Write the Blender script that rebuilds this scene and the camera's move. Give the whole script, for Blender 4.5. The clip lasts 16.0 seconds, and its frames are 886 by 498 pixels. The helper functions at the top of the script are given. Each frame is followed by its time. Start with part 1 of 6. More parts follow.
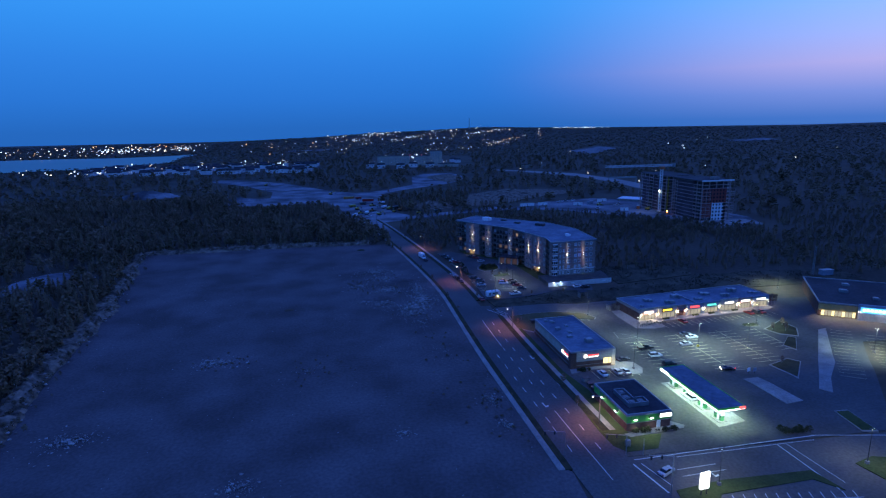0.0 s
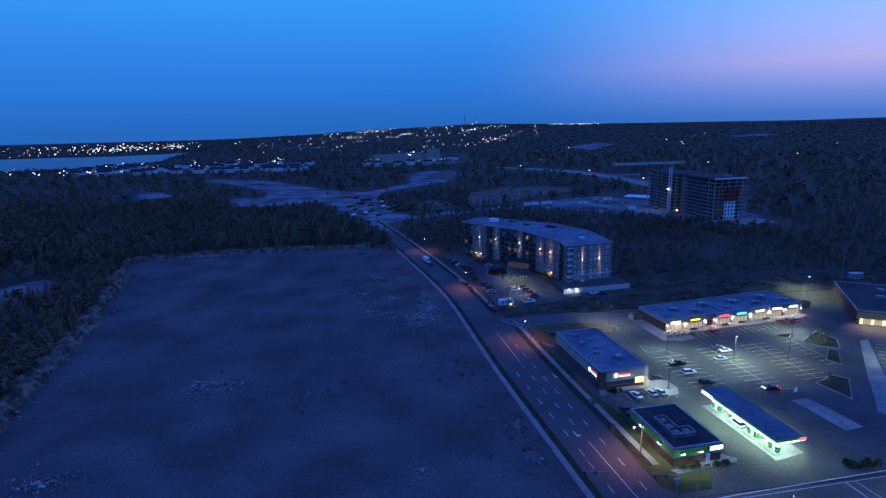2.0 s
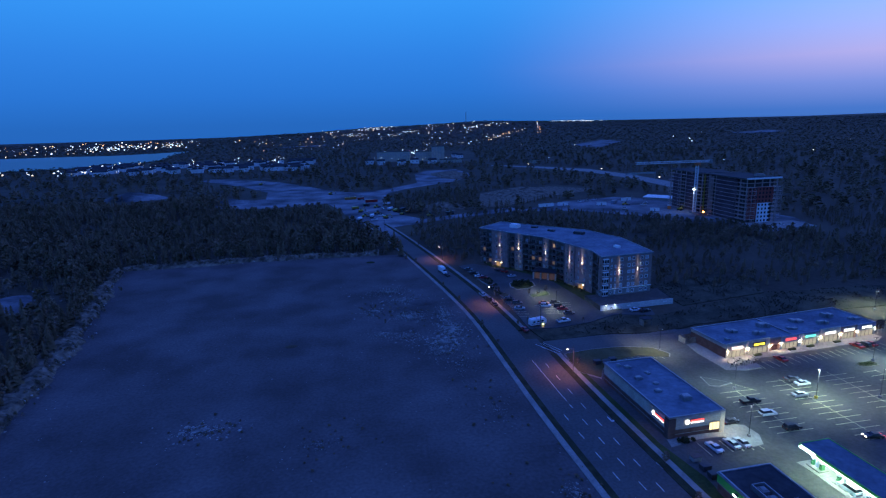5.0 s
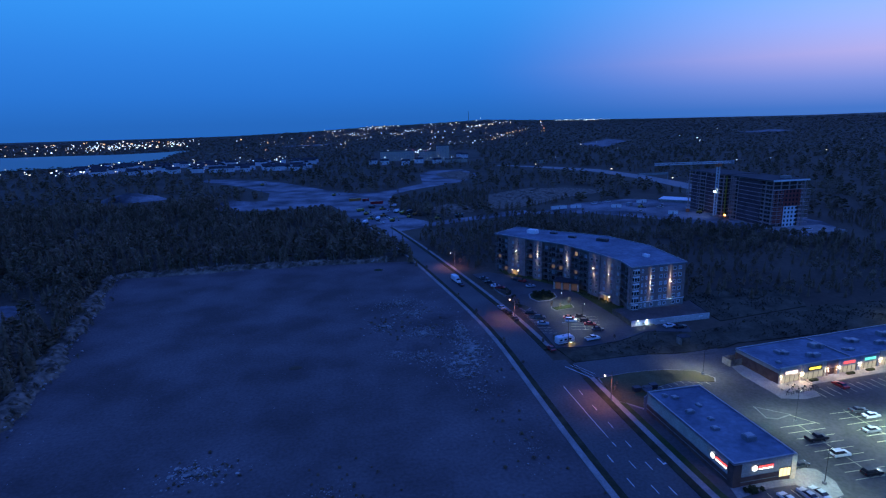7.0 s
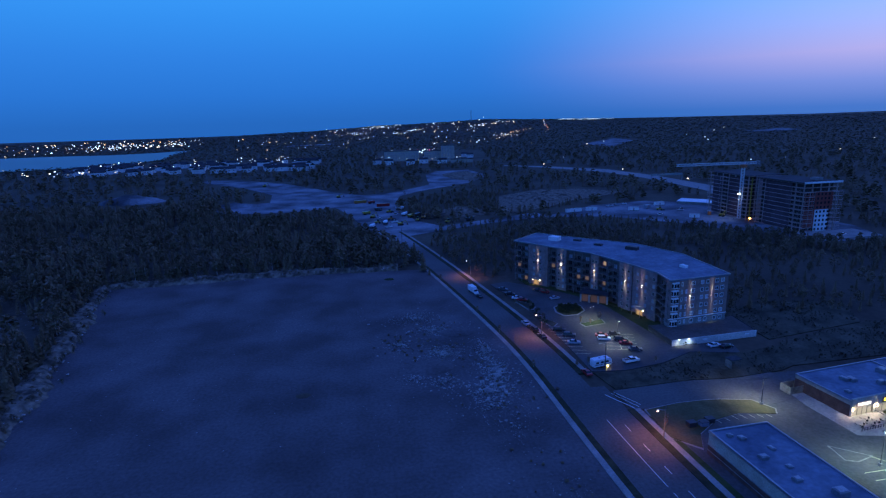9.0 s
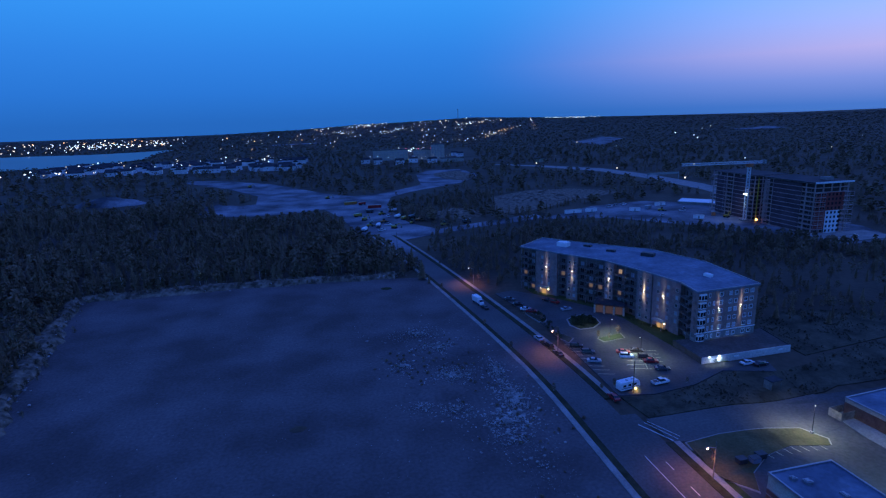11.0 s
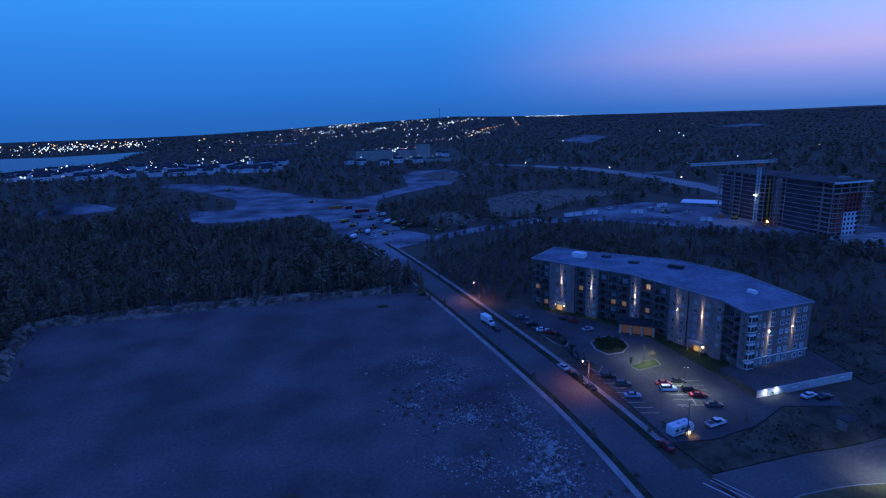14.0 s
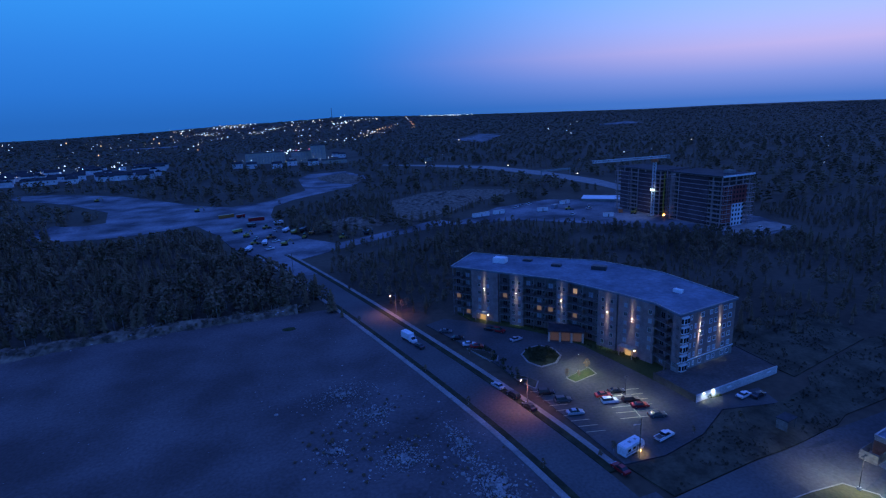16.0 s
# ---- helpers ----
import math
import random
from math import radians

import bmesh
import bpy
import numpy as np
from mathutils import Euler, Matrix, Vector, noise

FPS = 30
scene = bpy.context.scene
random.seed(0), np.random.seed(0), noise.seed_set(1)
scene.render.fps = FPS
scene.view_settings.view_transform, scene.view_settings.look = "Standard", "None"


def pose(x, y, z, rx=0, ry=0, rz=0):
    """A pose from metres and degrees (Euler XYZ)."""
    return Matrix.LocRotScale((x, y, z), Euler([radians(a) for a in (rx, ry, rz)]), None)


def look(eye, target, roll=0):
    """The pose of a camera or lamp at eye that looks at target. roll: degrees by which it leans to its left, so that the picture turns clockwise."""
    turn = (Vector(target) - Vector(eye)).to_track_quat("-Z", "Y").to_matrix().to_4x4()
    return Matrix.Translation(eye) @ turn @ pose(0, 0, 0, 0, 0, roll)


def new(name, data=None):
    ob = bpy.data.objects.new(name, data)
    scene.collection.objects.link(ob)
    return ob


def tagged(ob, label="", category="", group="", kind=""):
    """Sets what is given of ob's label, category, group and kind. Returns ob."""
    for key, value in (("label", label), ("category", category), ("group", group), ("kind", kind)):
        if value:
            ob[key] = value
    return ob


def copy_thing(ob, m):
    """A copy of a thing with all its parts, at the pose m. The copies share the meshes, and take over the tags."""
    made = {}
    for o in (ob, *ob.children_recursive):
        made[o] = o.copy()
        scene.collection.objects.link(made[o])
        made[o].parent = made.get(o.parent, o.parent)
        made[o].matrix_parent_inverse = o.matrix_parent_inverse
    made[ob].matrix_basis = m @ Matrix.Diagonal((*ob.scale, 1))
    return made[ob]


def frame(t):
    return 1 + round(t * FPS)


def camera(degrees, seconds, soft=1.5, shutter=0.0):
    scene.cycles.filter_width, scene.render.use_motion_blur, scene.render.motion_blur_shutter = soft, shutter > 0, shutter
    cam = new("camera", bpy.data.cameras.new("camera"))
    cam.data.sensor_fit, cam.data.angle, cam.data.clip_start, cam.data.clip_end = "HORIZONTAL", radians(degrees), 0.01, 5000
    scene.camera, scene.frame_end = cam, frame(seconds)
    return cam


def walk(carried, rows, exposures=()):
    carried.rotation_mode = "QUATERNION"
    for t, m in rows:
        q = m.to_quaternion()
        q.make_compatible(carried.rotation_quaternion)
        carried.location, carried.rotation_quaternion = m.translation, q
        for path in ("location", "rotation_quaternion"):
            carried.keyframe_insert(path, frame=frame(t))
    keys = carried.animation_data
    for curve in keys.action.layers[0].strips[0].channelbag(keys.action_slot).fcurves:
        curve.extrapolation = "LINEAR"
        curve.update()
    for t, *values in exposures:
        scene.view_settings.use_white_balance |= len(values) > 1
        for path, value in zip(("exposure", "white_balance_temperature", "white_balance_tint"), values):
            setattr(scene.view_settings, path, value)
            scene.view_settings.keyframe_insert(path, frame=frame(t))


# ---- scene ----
cam = camera(77.3, 16.0, soft=1.25)

PATH = [
    (0, (-39.134, -114.147, 79.134), (-38.925, -112.207, 78.698), -1.2),
    (0.5, (-40.2, -109.609, 79.146), (-39.988, -107.67, 78.707), -1.2),
    (1, (-41.218, -105.054, 79.143), (-41.006, -103.115, 78.702), -1.2),
    (1.5, (-42.193, -100.473, 79.126), (-41.976, -98.536, 78.68), -1.2),
    (2, (-43.135, -95.838, 79.106), (-42.909, -93.902, 78.659), -1.4),
    (2.5, (-44.056, -91.096, 79.09), (-43.827, -89.161, 78.641), -1.5),
    (3, (-44.963, -86.269, 79.07), (-44.734, -84.334, 78.618), -1.5),
    (3.5, (-45.874, -81.429, 79.06), (-45.647, -79.494, 78.606), -1.6),
    (4, (-46.785, -76.503, 79.066), (-46.559, -74.569, 78.612), -1.6),
    (6.5, (-51.134, -51.935, 79.114), (-50.914, -50.001, 78.655), -1.7),
    (7, (-52.081, -46.973, 79.109), (-51.863, -45.039, 78.65), -1.6),
    (7.5, (-53.06, -41.9, 79.119), (-52.844, -39.966, 78.659), -1.7),
    (8, (-54.139, -36.779, 79.129), (-53.923, -34.845, 78.669), -1.7),
    (8.5, (-55.307, -31.702, 79.123), (-55.093, -29.767, 78.662), -1.7),
    (9, (-56.541, -26.693, 79.11), (-56.329, -24.759, 78.649), -1.7),
    (9.5, (-57.735, -21.781, 79.07), (-57.526, -19.846, 78.607), -1.7),
    (12, (-62.965, 2.118, 78.721), (-62.638, 4.034, 78.251), -1.9),
    (12.5, (-63.906, 6.855, 78.658), (-63.546, 8.765, 78.187), -2.0),
    (13, (-64.634, 11.496, 78.606), (-64.261, 13.403, 78.133), -2.0),
    (13.5, (-65.187, 15.988, 78.544), (-64.825, 17.897, 78.071), -2.0),
    (14, (-65.669, 20.483, 78.474), (-65.346, 22.399, 78.002), -2.0),
    (14.5, (-66.02, 25.161, 78.408), (-65.703, 27.078, 77.936), -2.0),
    (15, (-66.249, 30.003, 78.324), (-65.879, 31.911, 77.85), -2.0),
    (15.5, (-66.619, 35.118, 78.22), (-66.045, 36.973, 77.739), -2.2),
    (16, (-67.022, 40.236, 78.121), (-66.35, 42.056, 77.635), -2.3),
]
walk(cam, [(t, look(eye, target, roll)) for t, eye, target, roll in PATH], exposures=((0, 1.08), (16, 1.08)))

# ---- dusk sky ----
world = bpy.data.worlds.new("dusk_sky")
scene.world = world
world.use_nodes = True
wn, wl = world.node_tree.nodes, world.node_tree.links
wn.clear()


def ramp(nodes, stops):
    r = nodes.new("ShaderNodeValToRGB")
    while len(r.color_ramp.elements) < len(stops):
        r.color_ramp.elements.new(0.5)
    for e, (p, c) in zip(r.color_ramp.elements, stops):
        e.position, e.color = p, (*c, 1)
    return r


def srgb(r, g, b):
    f = lambda v: v / 12.92 if v <= 0.04045 else ((v + 0.055) / 1.055) ** 2.4
    return tuple(f(v / 255) for v in (r, g, b))


tc = wn.new("ShaderNodeTexCoord")
sep = wn.new("ShaderNodeSeparateXYZ")
wl.new(tc.outputs["Generated"], sep.inputs[0])
# height over the horizon, 0.1 at the horizon, 1 at 24 degrees
up = wn.new("ShaderNodeMath"); up.operation = "MULTIPLY_ADD"
up.inputs[1].default_value, up.inputs[2].default_value = 2.2, 0.1
wl.new(sep.outputs[2], up.inputs[0])
dim = lambda r, g, b: tuple(v / 1.54 for v in srgb(r, g, b))
blue = ramp(wn, [(0.0, dim(30, 86, 162)), (0.1, dim(31, 90, 167)), (0.2, dim(35, 102, 186)), (0.33, dim(40, 113, 199)), (0.45, dim(44, 125, 210)), (0.56, dim(49, 135, 219)), (0.75, srgb(50, 104, 202)), (1.0, srgb(48, 85, 184))])
west = ramp(wn, [(0.0, dim(54, 98, 172)), (0.1, dim(66, 106, 180)), (0.18, dim(118, 134, 200)), (0.27, dim(172, 162, 212)), (0.36, dim(156, 171, 232)), (0.48, dim(134, 176, 244)), (0.56, dim(116, 172, 246)), (0.75, srgb(64, 114, 206)), (1.0, srgb(48, 85, 184))])
wl.new(up.outputs[0], blue.inputs[0]); wl.new(up.outputs[0], west.inputs[0])
# afterglow round the bearing where the sun went down
dot = wn.new("ShaderNodeVectorMath"); dot.operation = "DOT_PRODUCT"
wl.new(tc.outputs["Generated"], dot.inputs[0])
dot.inputs[1].default_value = (math.sin(radians(66)), math.cos(radians(66)), 0.0)
mr = wn.new("ShaderNodeMapRange"); mr.interpolation_type = "SMOOTHSTEP"
mr.inputs["From Min"].default_value, mr.inputs["From Max"].default_value = 0.5, 1.05
wl.new(dot.outputs["Value"], mr.inputs["Value"])
mix = wn.new("ShaderNodeMix"); mix.data_type = "RGBA"
fade = wn.new("ShaderNodeMath"); fade.operation = "POWER"; fade.inputs[1].default_value = 1.5
wl.new(mr.outputs[0], fade.inputs[0]); wl.new(fade.outputs[0], mix.inputs["Factor"])
wl.new(blue.outputs[0], mix.inputs["A"]); wl.new(west.outputs[0], mix.inputs["B"])
bg = wn.new("ShaderNodeBackground"); bg.inputs[1].default_value = 1.0
wo = wn.new("ShaderNodeOutputWorld")
wl.new(mix.outputs["Result"], bg.inputs[0]); wl.new(bg.outputs[0], wo.inputs[0])

# ---- materials ----
def mat(name, c1, c2=None, scale=1.0, rough=0.85, metal=0.0, bump=0.0, fine=None, lo=0.35, hi=0.65, detail=6, emit=None, power=0.0, rand=0.0):
    """Two colours mixed by broad noise, darkened a little by fine grain; scale: patches per metre."""
    m = bpy.data.materials.new(name)
    m.use_nodes = True
    n, l = m.node_tree.nodes, m.node_tree.links
    b = n["Principled BSDF"]
    b.inputs["Roughness"].default_value, b.inputs["Metallic"].default_value = rough, metal
    b.inputs["Specular IOR Level"].default_value = 0.12 if rough > 0.7 else 0.5
    if c2 is None:
        c2 = tuple(v * 0.8 for v in c1)
    g = n.new("ShaderNodeNewGeometry") if rand == 0 else None
    co = n.new("ShaderNodeTexCoord")
    t = n.new("ShaderNodeTexNoise")
    t.inputs["Scale"].default_value, t.inputs["Detail"].default_value = scale, detail
    l.new(g.outputs["Position"] if g else co.outputs["Object"], t.inputs["Vector"])
    r = ramp(n, [(lo, c1), (hi, c2)])
    l.new(t.outputs["Fac"], r.inputs[0])
    f = n.new("ShaderNodeTexNoise")
    f.inputs["Scale"].default_value, f.inputs["Detail"].default_value = fine or scale * 11, 4
    l.new(g.outputs["Position"] if g else co.outputs["Object"], f.inputs["Vector"])
    k = n.new("ShaderNodeMapRange")
    k.inputs["From Min"].default_value, k.inputs["From Max"].default_value = 0.3, 0.7
    k.inputs["To Min"].default_value, k.inputs["To Max"].default_value = 0.77, 1.15
    l.new(f.outputs["Fac"], k.inputs["Value"])
    x = n.new("ShaderNodeMix"); x.data_type = "RGBA"; x.blend_type = "MULTIPLY"; x.inputs["Factor"].default_value = 1
    l.new(r.outputs[0], x.inputs["A"]); l.new(k.outputs[0], x.inputs["B"])
    out = x.outputs["Result"]
    if rand:
        o = n.new("ShaderNodeObjectInfo")
        hs = n.new("ShaderNodeHueSaturation")
        kk = n.new("ShaderNodeMapRange")
        kk.inputs["To Min"].default_value, kk.inputs["To Max"].default_value = 1 - rand, 1 + rand
        l.new(o.outputs["Random"], kk.inputs["Value"]); l.new(kk.outputs[0], hs.inputs["Value"])
        l.new(out, hs.inputs["Color"]); out = hs.outputs[0]
    l.new(out, b.inputs["Base Color"])
    if bump:
        u = n.new("ShaderNodeBump"); u.inputs["Strength"].default_value, u.inputs["Distance"].default_value = min(bump, 1.0), bump
        l.new(f.outputs["Fac"], u.inputs["Height"]); l.new(u.outputs[0], b.inputs["Normal"])
    if emit:
        b.inputs["Emission Color"].default_value, b.inputs["Emission Strength"].default_value = (*emit, 1), power
    return m


M = dict(
    soil=mat("woodland_floor", (0.06, 0.046, 0.032), (0.1, 0.078, 0.054), 0.02, fine=0.4),
    field=mat("levelled_gravel", (0.088, 0.071, 0.068), (0.145, 0.124, 0.122), 0.045, rough=0.95, bump=0.4, fine=1.1, lo=0.36, hi=0.66, detail=15),
    bank_soil=mat("cut_bank", (0.06, 0.048, 0.036), (0.26, 0.2, 0.15), 0.3, rough=0.95, bump=0.4, fine=0.9),
    dirt=mat("pale_rockfill", (0.07, 0.07, 0.075), (0.26, 0.265, 0.28), 0.035, rough=0.95, bump=0.4, fine=0.5, lo=0.36, hi=0.66, detail=10),
    asphalt=mat("asphalt", (0.085, 0.08, 0.078), (0.12, 0.113, 0.107), 0.05, rough=0.8, fine=1.4),
    lot=mat("lot_asphalt", (0.065, 0.064, 0.063), (0.1, 0.098, 0.095), 0.06, rough=0.8, fine=1.2),
    concrete=mat("pavement_concrete", (0.22, 0.205, 0.19), (0.31, 0.29, 0.27), 0.2, rough=0.9, fine=2),
    grass=mat("mown_grass", (0.035, 0.055, 0.018), (0.07, 0.085, 0.03), 0.12, rough=0.95, bump=0.2, fine=1.6),
    rough_grass=mat("rough_grass", (0.045, 0.04, 0.026), (0.105, 0.09, 0.06), 0.14, rough=0.95, bump=0.3, fine=1.0),
    dry_grass=mat("dry_olive_grass", (0.075, 0.066, 0.03), (0.12, 0.104, 0.052), 0.16, rough=0.95, bump=0.2, fine=1.6),
    verge=mat("dark_verge_grass", (0.03, 0.031, 0.017), (0.055, 0.055, 0.03), 0.3, rough=0.95, fine=2),
    white_line=mat("white_road_paint", (0.6, 0.6, 0.58), (0.75, 0.75, 0.73), 0.5),
    yellow_line=mat("yellow_road_paint", (0.56, 0.52, 0.3), (0.68, 0.63, 0.4), 0.5),
    roof=mat("roof_membrane", (0.1, 0.125, 0.165), (0.185, 0.225, 0.275), 0.11, rough=0.75, fine=0.8, detail=9),
    dark_roof=mat("dark_roof_membrane", (0.035, 0.035, 0.04), (0.06, 0.06, 0.065), 0.1, rough=0.8, fine=0.8),
    brick=mat("red_brick", (0.25, 0.165, 0.145), (0.35, 0.24, 0.21), 0.5, rough=0.9, fine=5),
    stone=mat("grey_block", (0.2, 0.19, 0.18), (0.3, 0.29, 0.27), 0.4, rough=0.9, fine=4),
    white=mat("white_paint", (0.72, 0.72, 0.72), (0.8, 0.8, 0.8), 0.4, rough=0.6),
    beige=mat("beige_panel", (0.36, 0.32, 0.26), (0.46, 0.42, 0.35), 0.3, rough=0.8, fine=3),
    metal=mat("grey_metal", (0.3, 0.31, 0.32), (0.4, 0.41, 0.42), 0.5, rough=0.45, metal=0.8),
    dark=mat("dark_metal", (0.025, 0.025, 0.028), (0.045, 0.045, 0.048), 0.8, rough=0.5),
    glass=mat("dark_glass", (0.015, 0.018, 0.022), (0.03, 0.034, 0.04), 0.3, rough=0.08),
    pond=mat("harbour_water", (0.02, 0.035, 0.05), (0.03, 0.05, 0.07), 0.002, rough=0.33, fine=0.02),
    leaf=mat("dark_foliage", (0.112, 0.075, 0.042), (0.21, 0.146, 0.085), 0.07, rough=0.9, fine=0.5),
    leaf_b=mat("spring_foliage", (0.14, 0.095, 0.055), (0.24, 0.165, 0.105), 0.09, rough=0.9, fine=0.7),
    bark=mat("bark", (0.1, 0.085, 0.07), (0.26, 0.23, 0.2), 0.3, rough=0.95, fine=2),
    birch=mat("pale_birch_bark", (0.3, 0.28, 0.25), (0.5, 0.47, 0.43), 0.6, rough=0.9, fine=3),
    dry=mat("dry_brush", (0.11, 0.085, 0.055), (0.24, 0.18, 0.12), 0.4, rough=0.95, fine=2),
    rock=mat("blasted_rock", (0.19, 0.174, 0.16), (0.4, 0.375, 0.35), 0.4, rough=0.95, bump=0.2, fine=2),
    shrub=mat("shrub", (0.03, 0.04, 0.015), (0.06, 0.065, 0.03), 0.5, rough=0.95, fine=3),
)


def glow(name, c, power):
    return mat(name, (0.1, 0.1, 0.1), emit=c, power=power, rough=0.4)

# ---- building blocks ----
def link(name, bm, material, parent=None, label=""):
    me = bpy.data.meshes.new(name)
    bm.to_mesh(me); bm.free()
    for m in (material if isinstance(material, (list, tuple)) else [material]):
        me.materials.append(m)
    ob = new(name, me)
    if parent is not None:
        ob.parent = parent
    if label:
        ob["label"] = label
    return ob


part = link


def raw(name, verts, faces, material, parent=None):
    me = bpy.data.meshes.new(name)
    me.from_pydata(verts, [], faces)
    me.materials.append(material)
    ob = new(name, me)
    if parent is not None:
        ob.parent = parent
    return ob


def box(bm, x0, x1, y0, y1, z0, z1, mi=0):
    v = [bm.verts.new(p) for p in ((x0, y0, z0), (x1, y0, z0), (x1, y1, z0), (x0, y1, z0), (x0, y0, z1), (x1, y0, z1), (x1, y1, z1), (x0, y1, z1))]
    for f in ((3, 2, 1, 0), (4, 5, 6, 7), (0, 1, 5, 4), (1, 2, 6, 5), (2, 3, 7, 6), (3, 0, 4, 7)):
        bm.faces.new([v[i] for i in f]).material_index = mi
    return v


def boxes(*bs, bevel=0.0):
    bm = bmesh.new()
    for b in bs:
        box(bm, *b)
    if bevel:
        bmesh.ops.bevel(bm, geom=list(bm.edges), offset=bevel, segments=1, affect="EDGES")
    return bm


def prism(pts, z0, z1, bm=None):
    bm = bm or bmesh.new()
    a = [bm.verts.new((x, y, z0)) for x, y in pts]
    b = [bm.verts.new((x, y, z1)) for x, y in pts]
    n = len(pts)
    bm.faces.new(b); bm.faces.new(a[::-1])
    for i in range(n):
        bm.faces.new((a[i], a[(i + 1) % n], b[(i + 1) % n], b[i]))
    bmesh.ops.recalc_face_normals(bm, faces=bm.faces)
    return bm


def rod(bm, p, q, r0, r1=None, n=8):
    p, q = Vector(p), Vector(q)
    r1 = r0 if r1 is None else r1
    u = (q - p).normalized()
    s = u.orthogonal().normalized(); w = u.cross(s)
    rings = [[bm.verts.new(o + r * (math.cos(6.2832 * i / n) * s + math.sin(6.2832 * i / n) * w)) for i in range(n)] for o, r in ((p, r0), (q, r1))]
    for i in range(n):
        bm.faces.new((rings[0][i], rings[0][(i + 1) % n], rings[1][(i + 1) % n], rings[1][i]))
    bm.faces.new(rings[0][::-1]); bm.faces.new(rings[1])


def thing(name, m, label, category, group="", kind=""):
    ob = new(name)
    ob.matrix_basis = m
    return tagged(ob, label, category, group, kind)


def setting(ob, label, category):
    return tagged(ob, label, category, "", "structure")


def lerp(table, v):
    return float(np.interp(v, [a for a, _ in table], [b for _, b in table]))


# ---- the land ----
def ease(v):
    v = min(1.0, max(0.0, v))
    return v * v * (3 - 2 * v)


def zg(x, y):
    """Height of the ground: the plaza lies two metres below the road."""
    return -2.0 * ease((x - 30) / 20) * ease((y - 30) / 20) * (1 - ease((y - 115) / 20))


RIDGE = [(-60, -16), (-31, -16), (-20, -18), (-14, -16), (-6, 2), (-0.5, 25), (5, 36), (11, 55), (16, 42), (22, 34), (28, 28), (34, 24), (40, 19), (46, 27), (70, 27)]


def rise(x, y):
    """The far land climbs to a ridge with the town on it; the harbour side stays low."""
    r, a = math.hypot(x + 45, y - 20), math.degrees(math.atan2(x + 45, y - 20))
    return lerp(RIDGE, a) * ease((r - 1500) / 2900) if y > 0 and r > 1500 else 0.0


def drape(bm, step=5.0):
    """Cut a flat mesh into squares and lay it on the slope."""
    xs, ys = [v.co.x for v in bm.verts], [v.co.y for v in bm.verts]
    for lo, hi, ax in ((max(25, min(xs)), min(55, max(xs)), 0), (max(25, min(ys)), min(140, max(ys)), 1)):
        c = lo + step
        while c < hi:
            co, no = ((c, 0, 0), (1, 0, 0)) if ax == 0 else ((0, c, 0), (0, 1, 0))
            bmesh.ops.bisect_plane(bm, geom=bm.verts[:] + bm.edges[:] + bm.faces[:], plane_co=co, plane_no=no)
            c += step
    bmesh.ops.triangulate(bm, faces=bm.faces[:])
    for v in bm.verts:
        v.co.z += zg(v.co.x, v.co.y) + rise(v.co.x, v.co.y)
    return bm

LEFT = [(-120, 14), (-5, -1), (34, -5), (62, -8), (100, -10.8), (140, -13.4), (175, -18.8), (208, -25), (247, -32.6), (307, -45.4), (368, -60), (420, -76)]


def left(y):
    return lerp(LEFT, y)


def smooth_left(y):
    return sum(left(y + d) for d in (-16, -8, 0, 8, 16)) / 5


def strip(name, o0, o1, y0, y1, z, thick, material, step=6.0):
    """A band along the road, o0 to o1 metres to the right of its western pavement."""
    n = max(1, int((y1 - y0) / step))
    bm = bmesh.new()
    rows = []
    for i in range(n + 1):
        y = y0 + (y1 - y0) * i / n
        x = smooth_left(y)
        rows.append([bm.verts.new((x + o, y, zz)) for o, zz in ((o0, z - thick), (o0, z), (o1, z), (o1, z - thick))])
    for a, b in zip(rows, rows[1:]):
        for k in range(3):
            bm.faces.new((a[k], a[k + 1], b[k + 1], b[k]))
    bm.faces.new(rows[0]); bm.faces.new(rows[-1][::-1])
    bmesh.ops.recalc_face_normals(bm, faces=bm.faces)
    return link(name, bm, material)


gx = [-4800 + 200 * i for i in range(24)] + [0] + [20 + 6 * i for i in range(8)] + [75, 120] + [200 + 200 * i for i in range(24)]
gy = [-4700, -3000, -1800, -1000, -500, -200, -60, 0] + [20 + 6 * i for i in range(22)] + [160, 220, 300, 450, 700, 1100] + [1300 + 180 * i for i in range(20)]
setting(raw("ground", [(x, y, zg(x, y) + rise(x, y) - 0.3) for y in gy for x in gx],
            [(j * len(gx) + i, j * len(gx) + i + 1, (j + 1) * len(gx) + i + 1, (j + 1) * len(gx) + i) for j in range(len(gy) - 1) for i in range(len(gx) - 1)], M["soil"]),
        "dark scrubby woodland floor reaching to the horizon", "ground")


def sheet(name, pts, z0, z1, material, label, category):
    return setting(link(name, drape(prism(pts, z0, z1)), material), label, category)


sheet("field", [(-132, -90), (2.0, -90), (2.0, -4), *[(smooth_left(y) + 0.4, y) for y in range(0, 270, 10)], (-70, 262), (-120, 264), (-165, 259), (-196, 258), (-176, 190), (-163, 135), (-152, 75), (-143, 34)], -0.4, 0.0, M["field"], "bare levelled gravel lot, dull grey-brown with faint tracks", "field")
setting(strip("road", 3.4, 14.2, 118, 372, -0.006, 0.5, M["asphalt"]), "grey two-way asphalt road, worn", "road")
road = setting(strip("road", 3.2, 18.4, -90, 118, 0.0, 0.5, M["asphalt"]), "grey two-way asphalt road, worn", "road")
setting(strip("pavement_west", 0.0, 1.6, -3, 372, 0.16, 0.5, M["concrete"]), "pale concrete pavement along the road", "pavement")
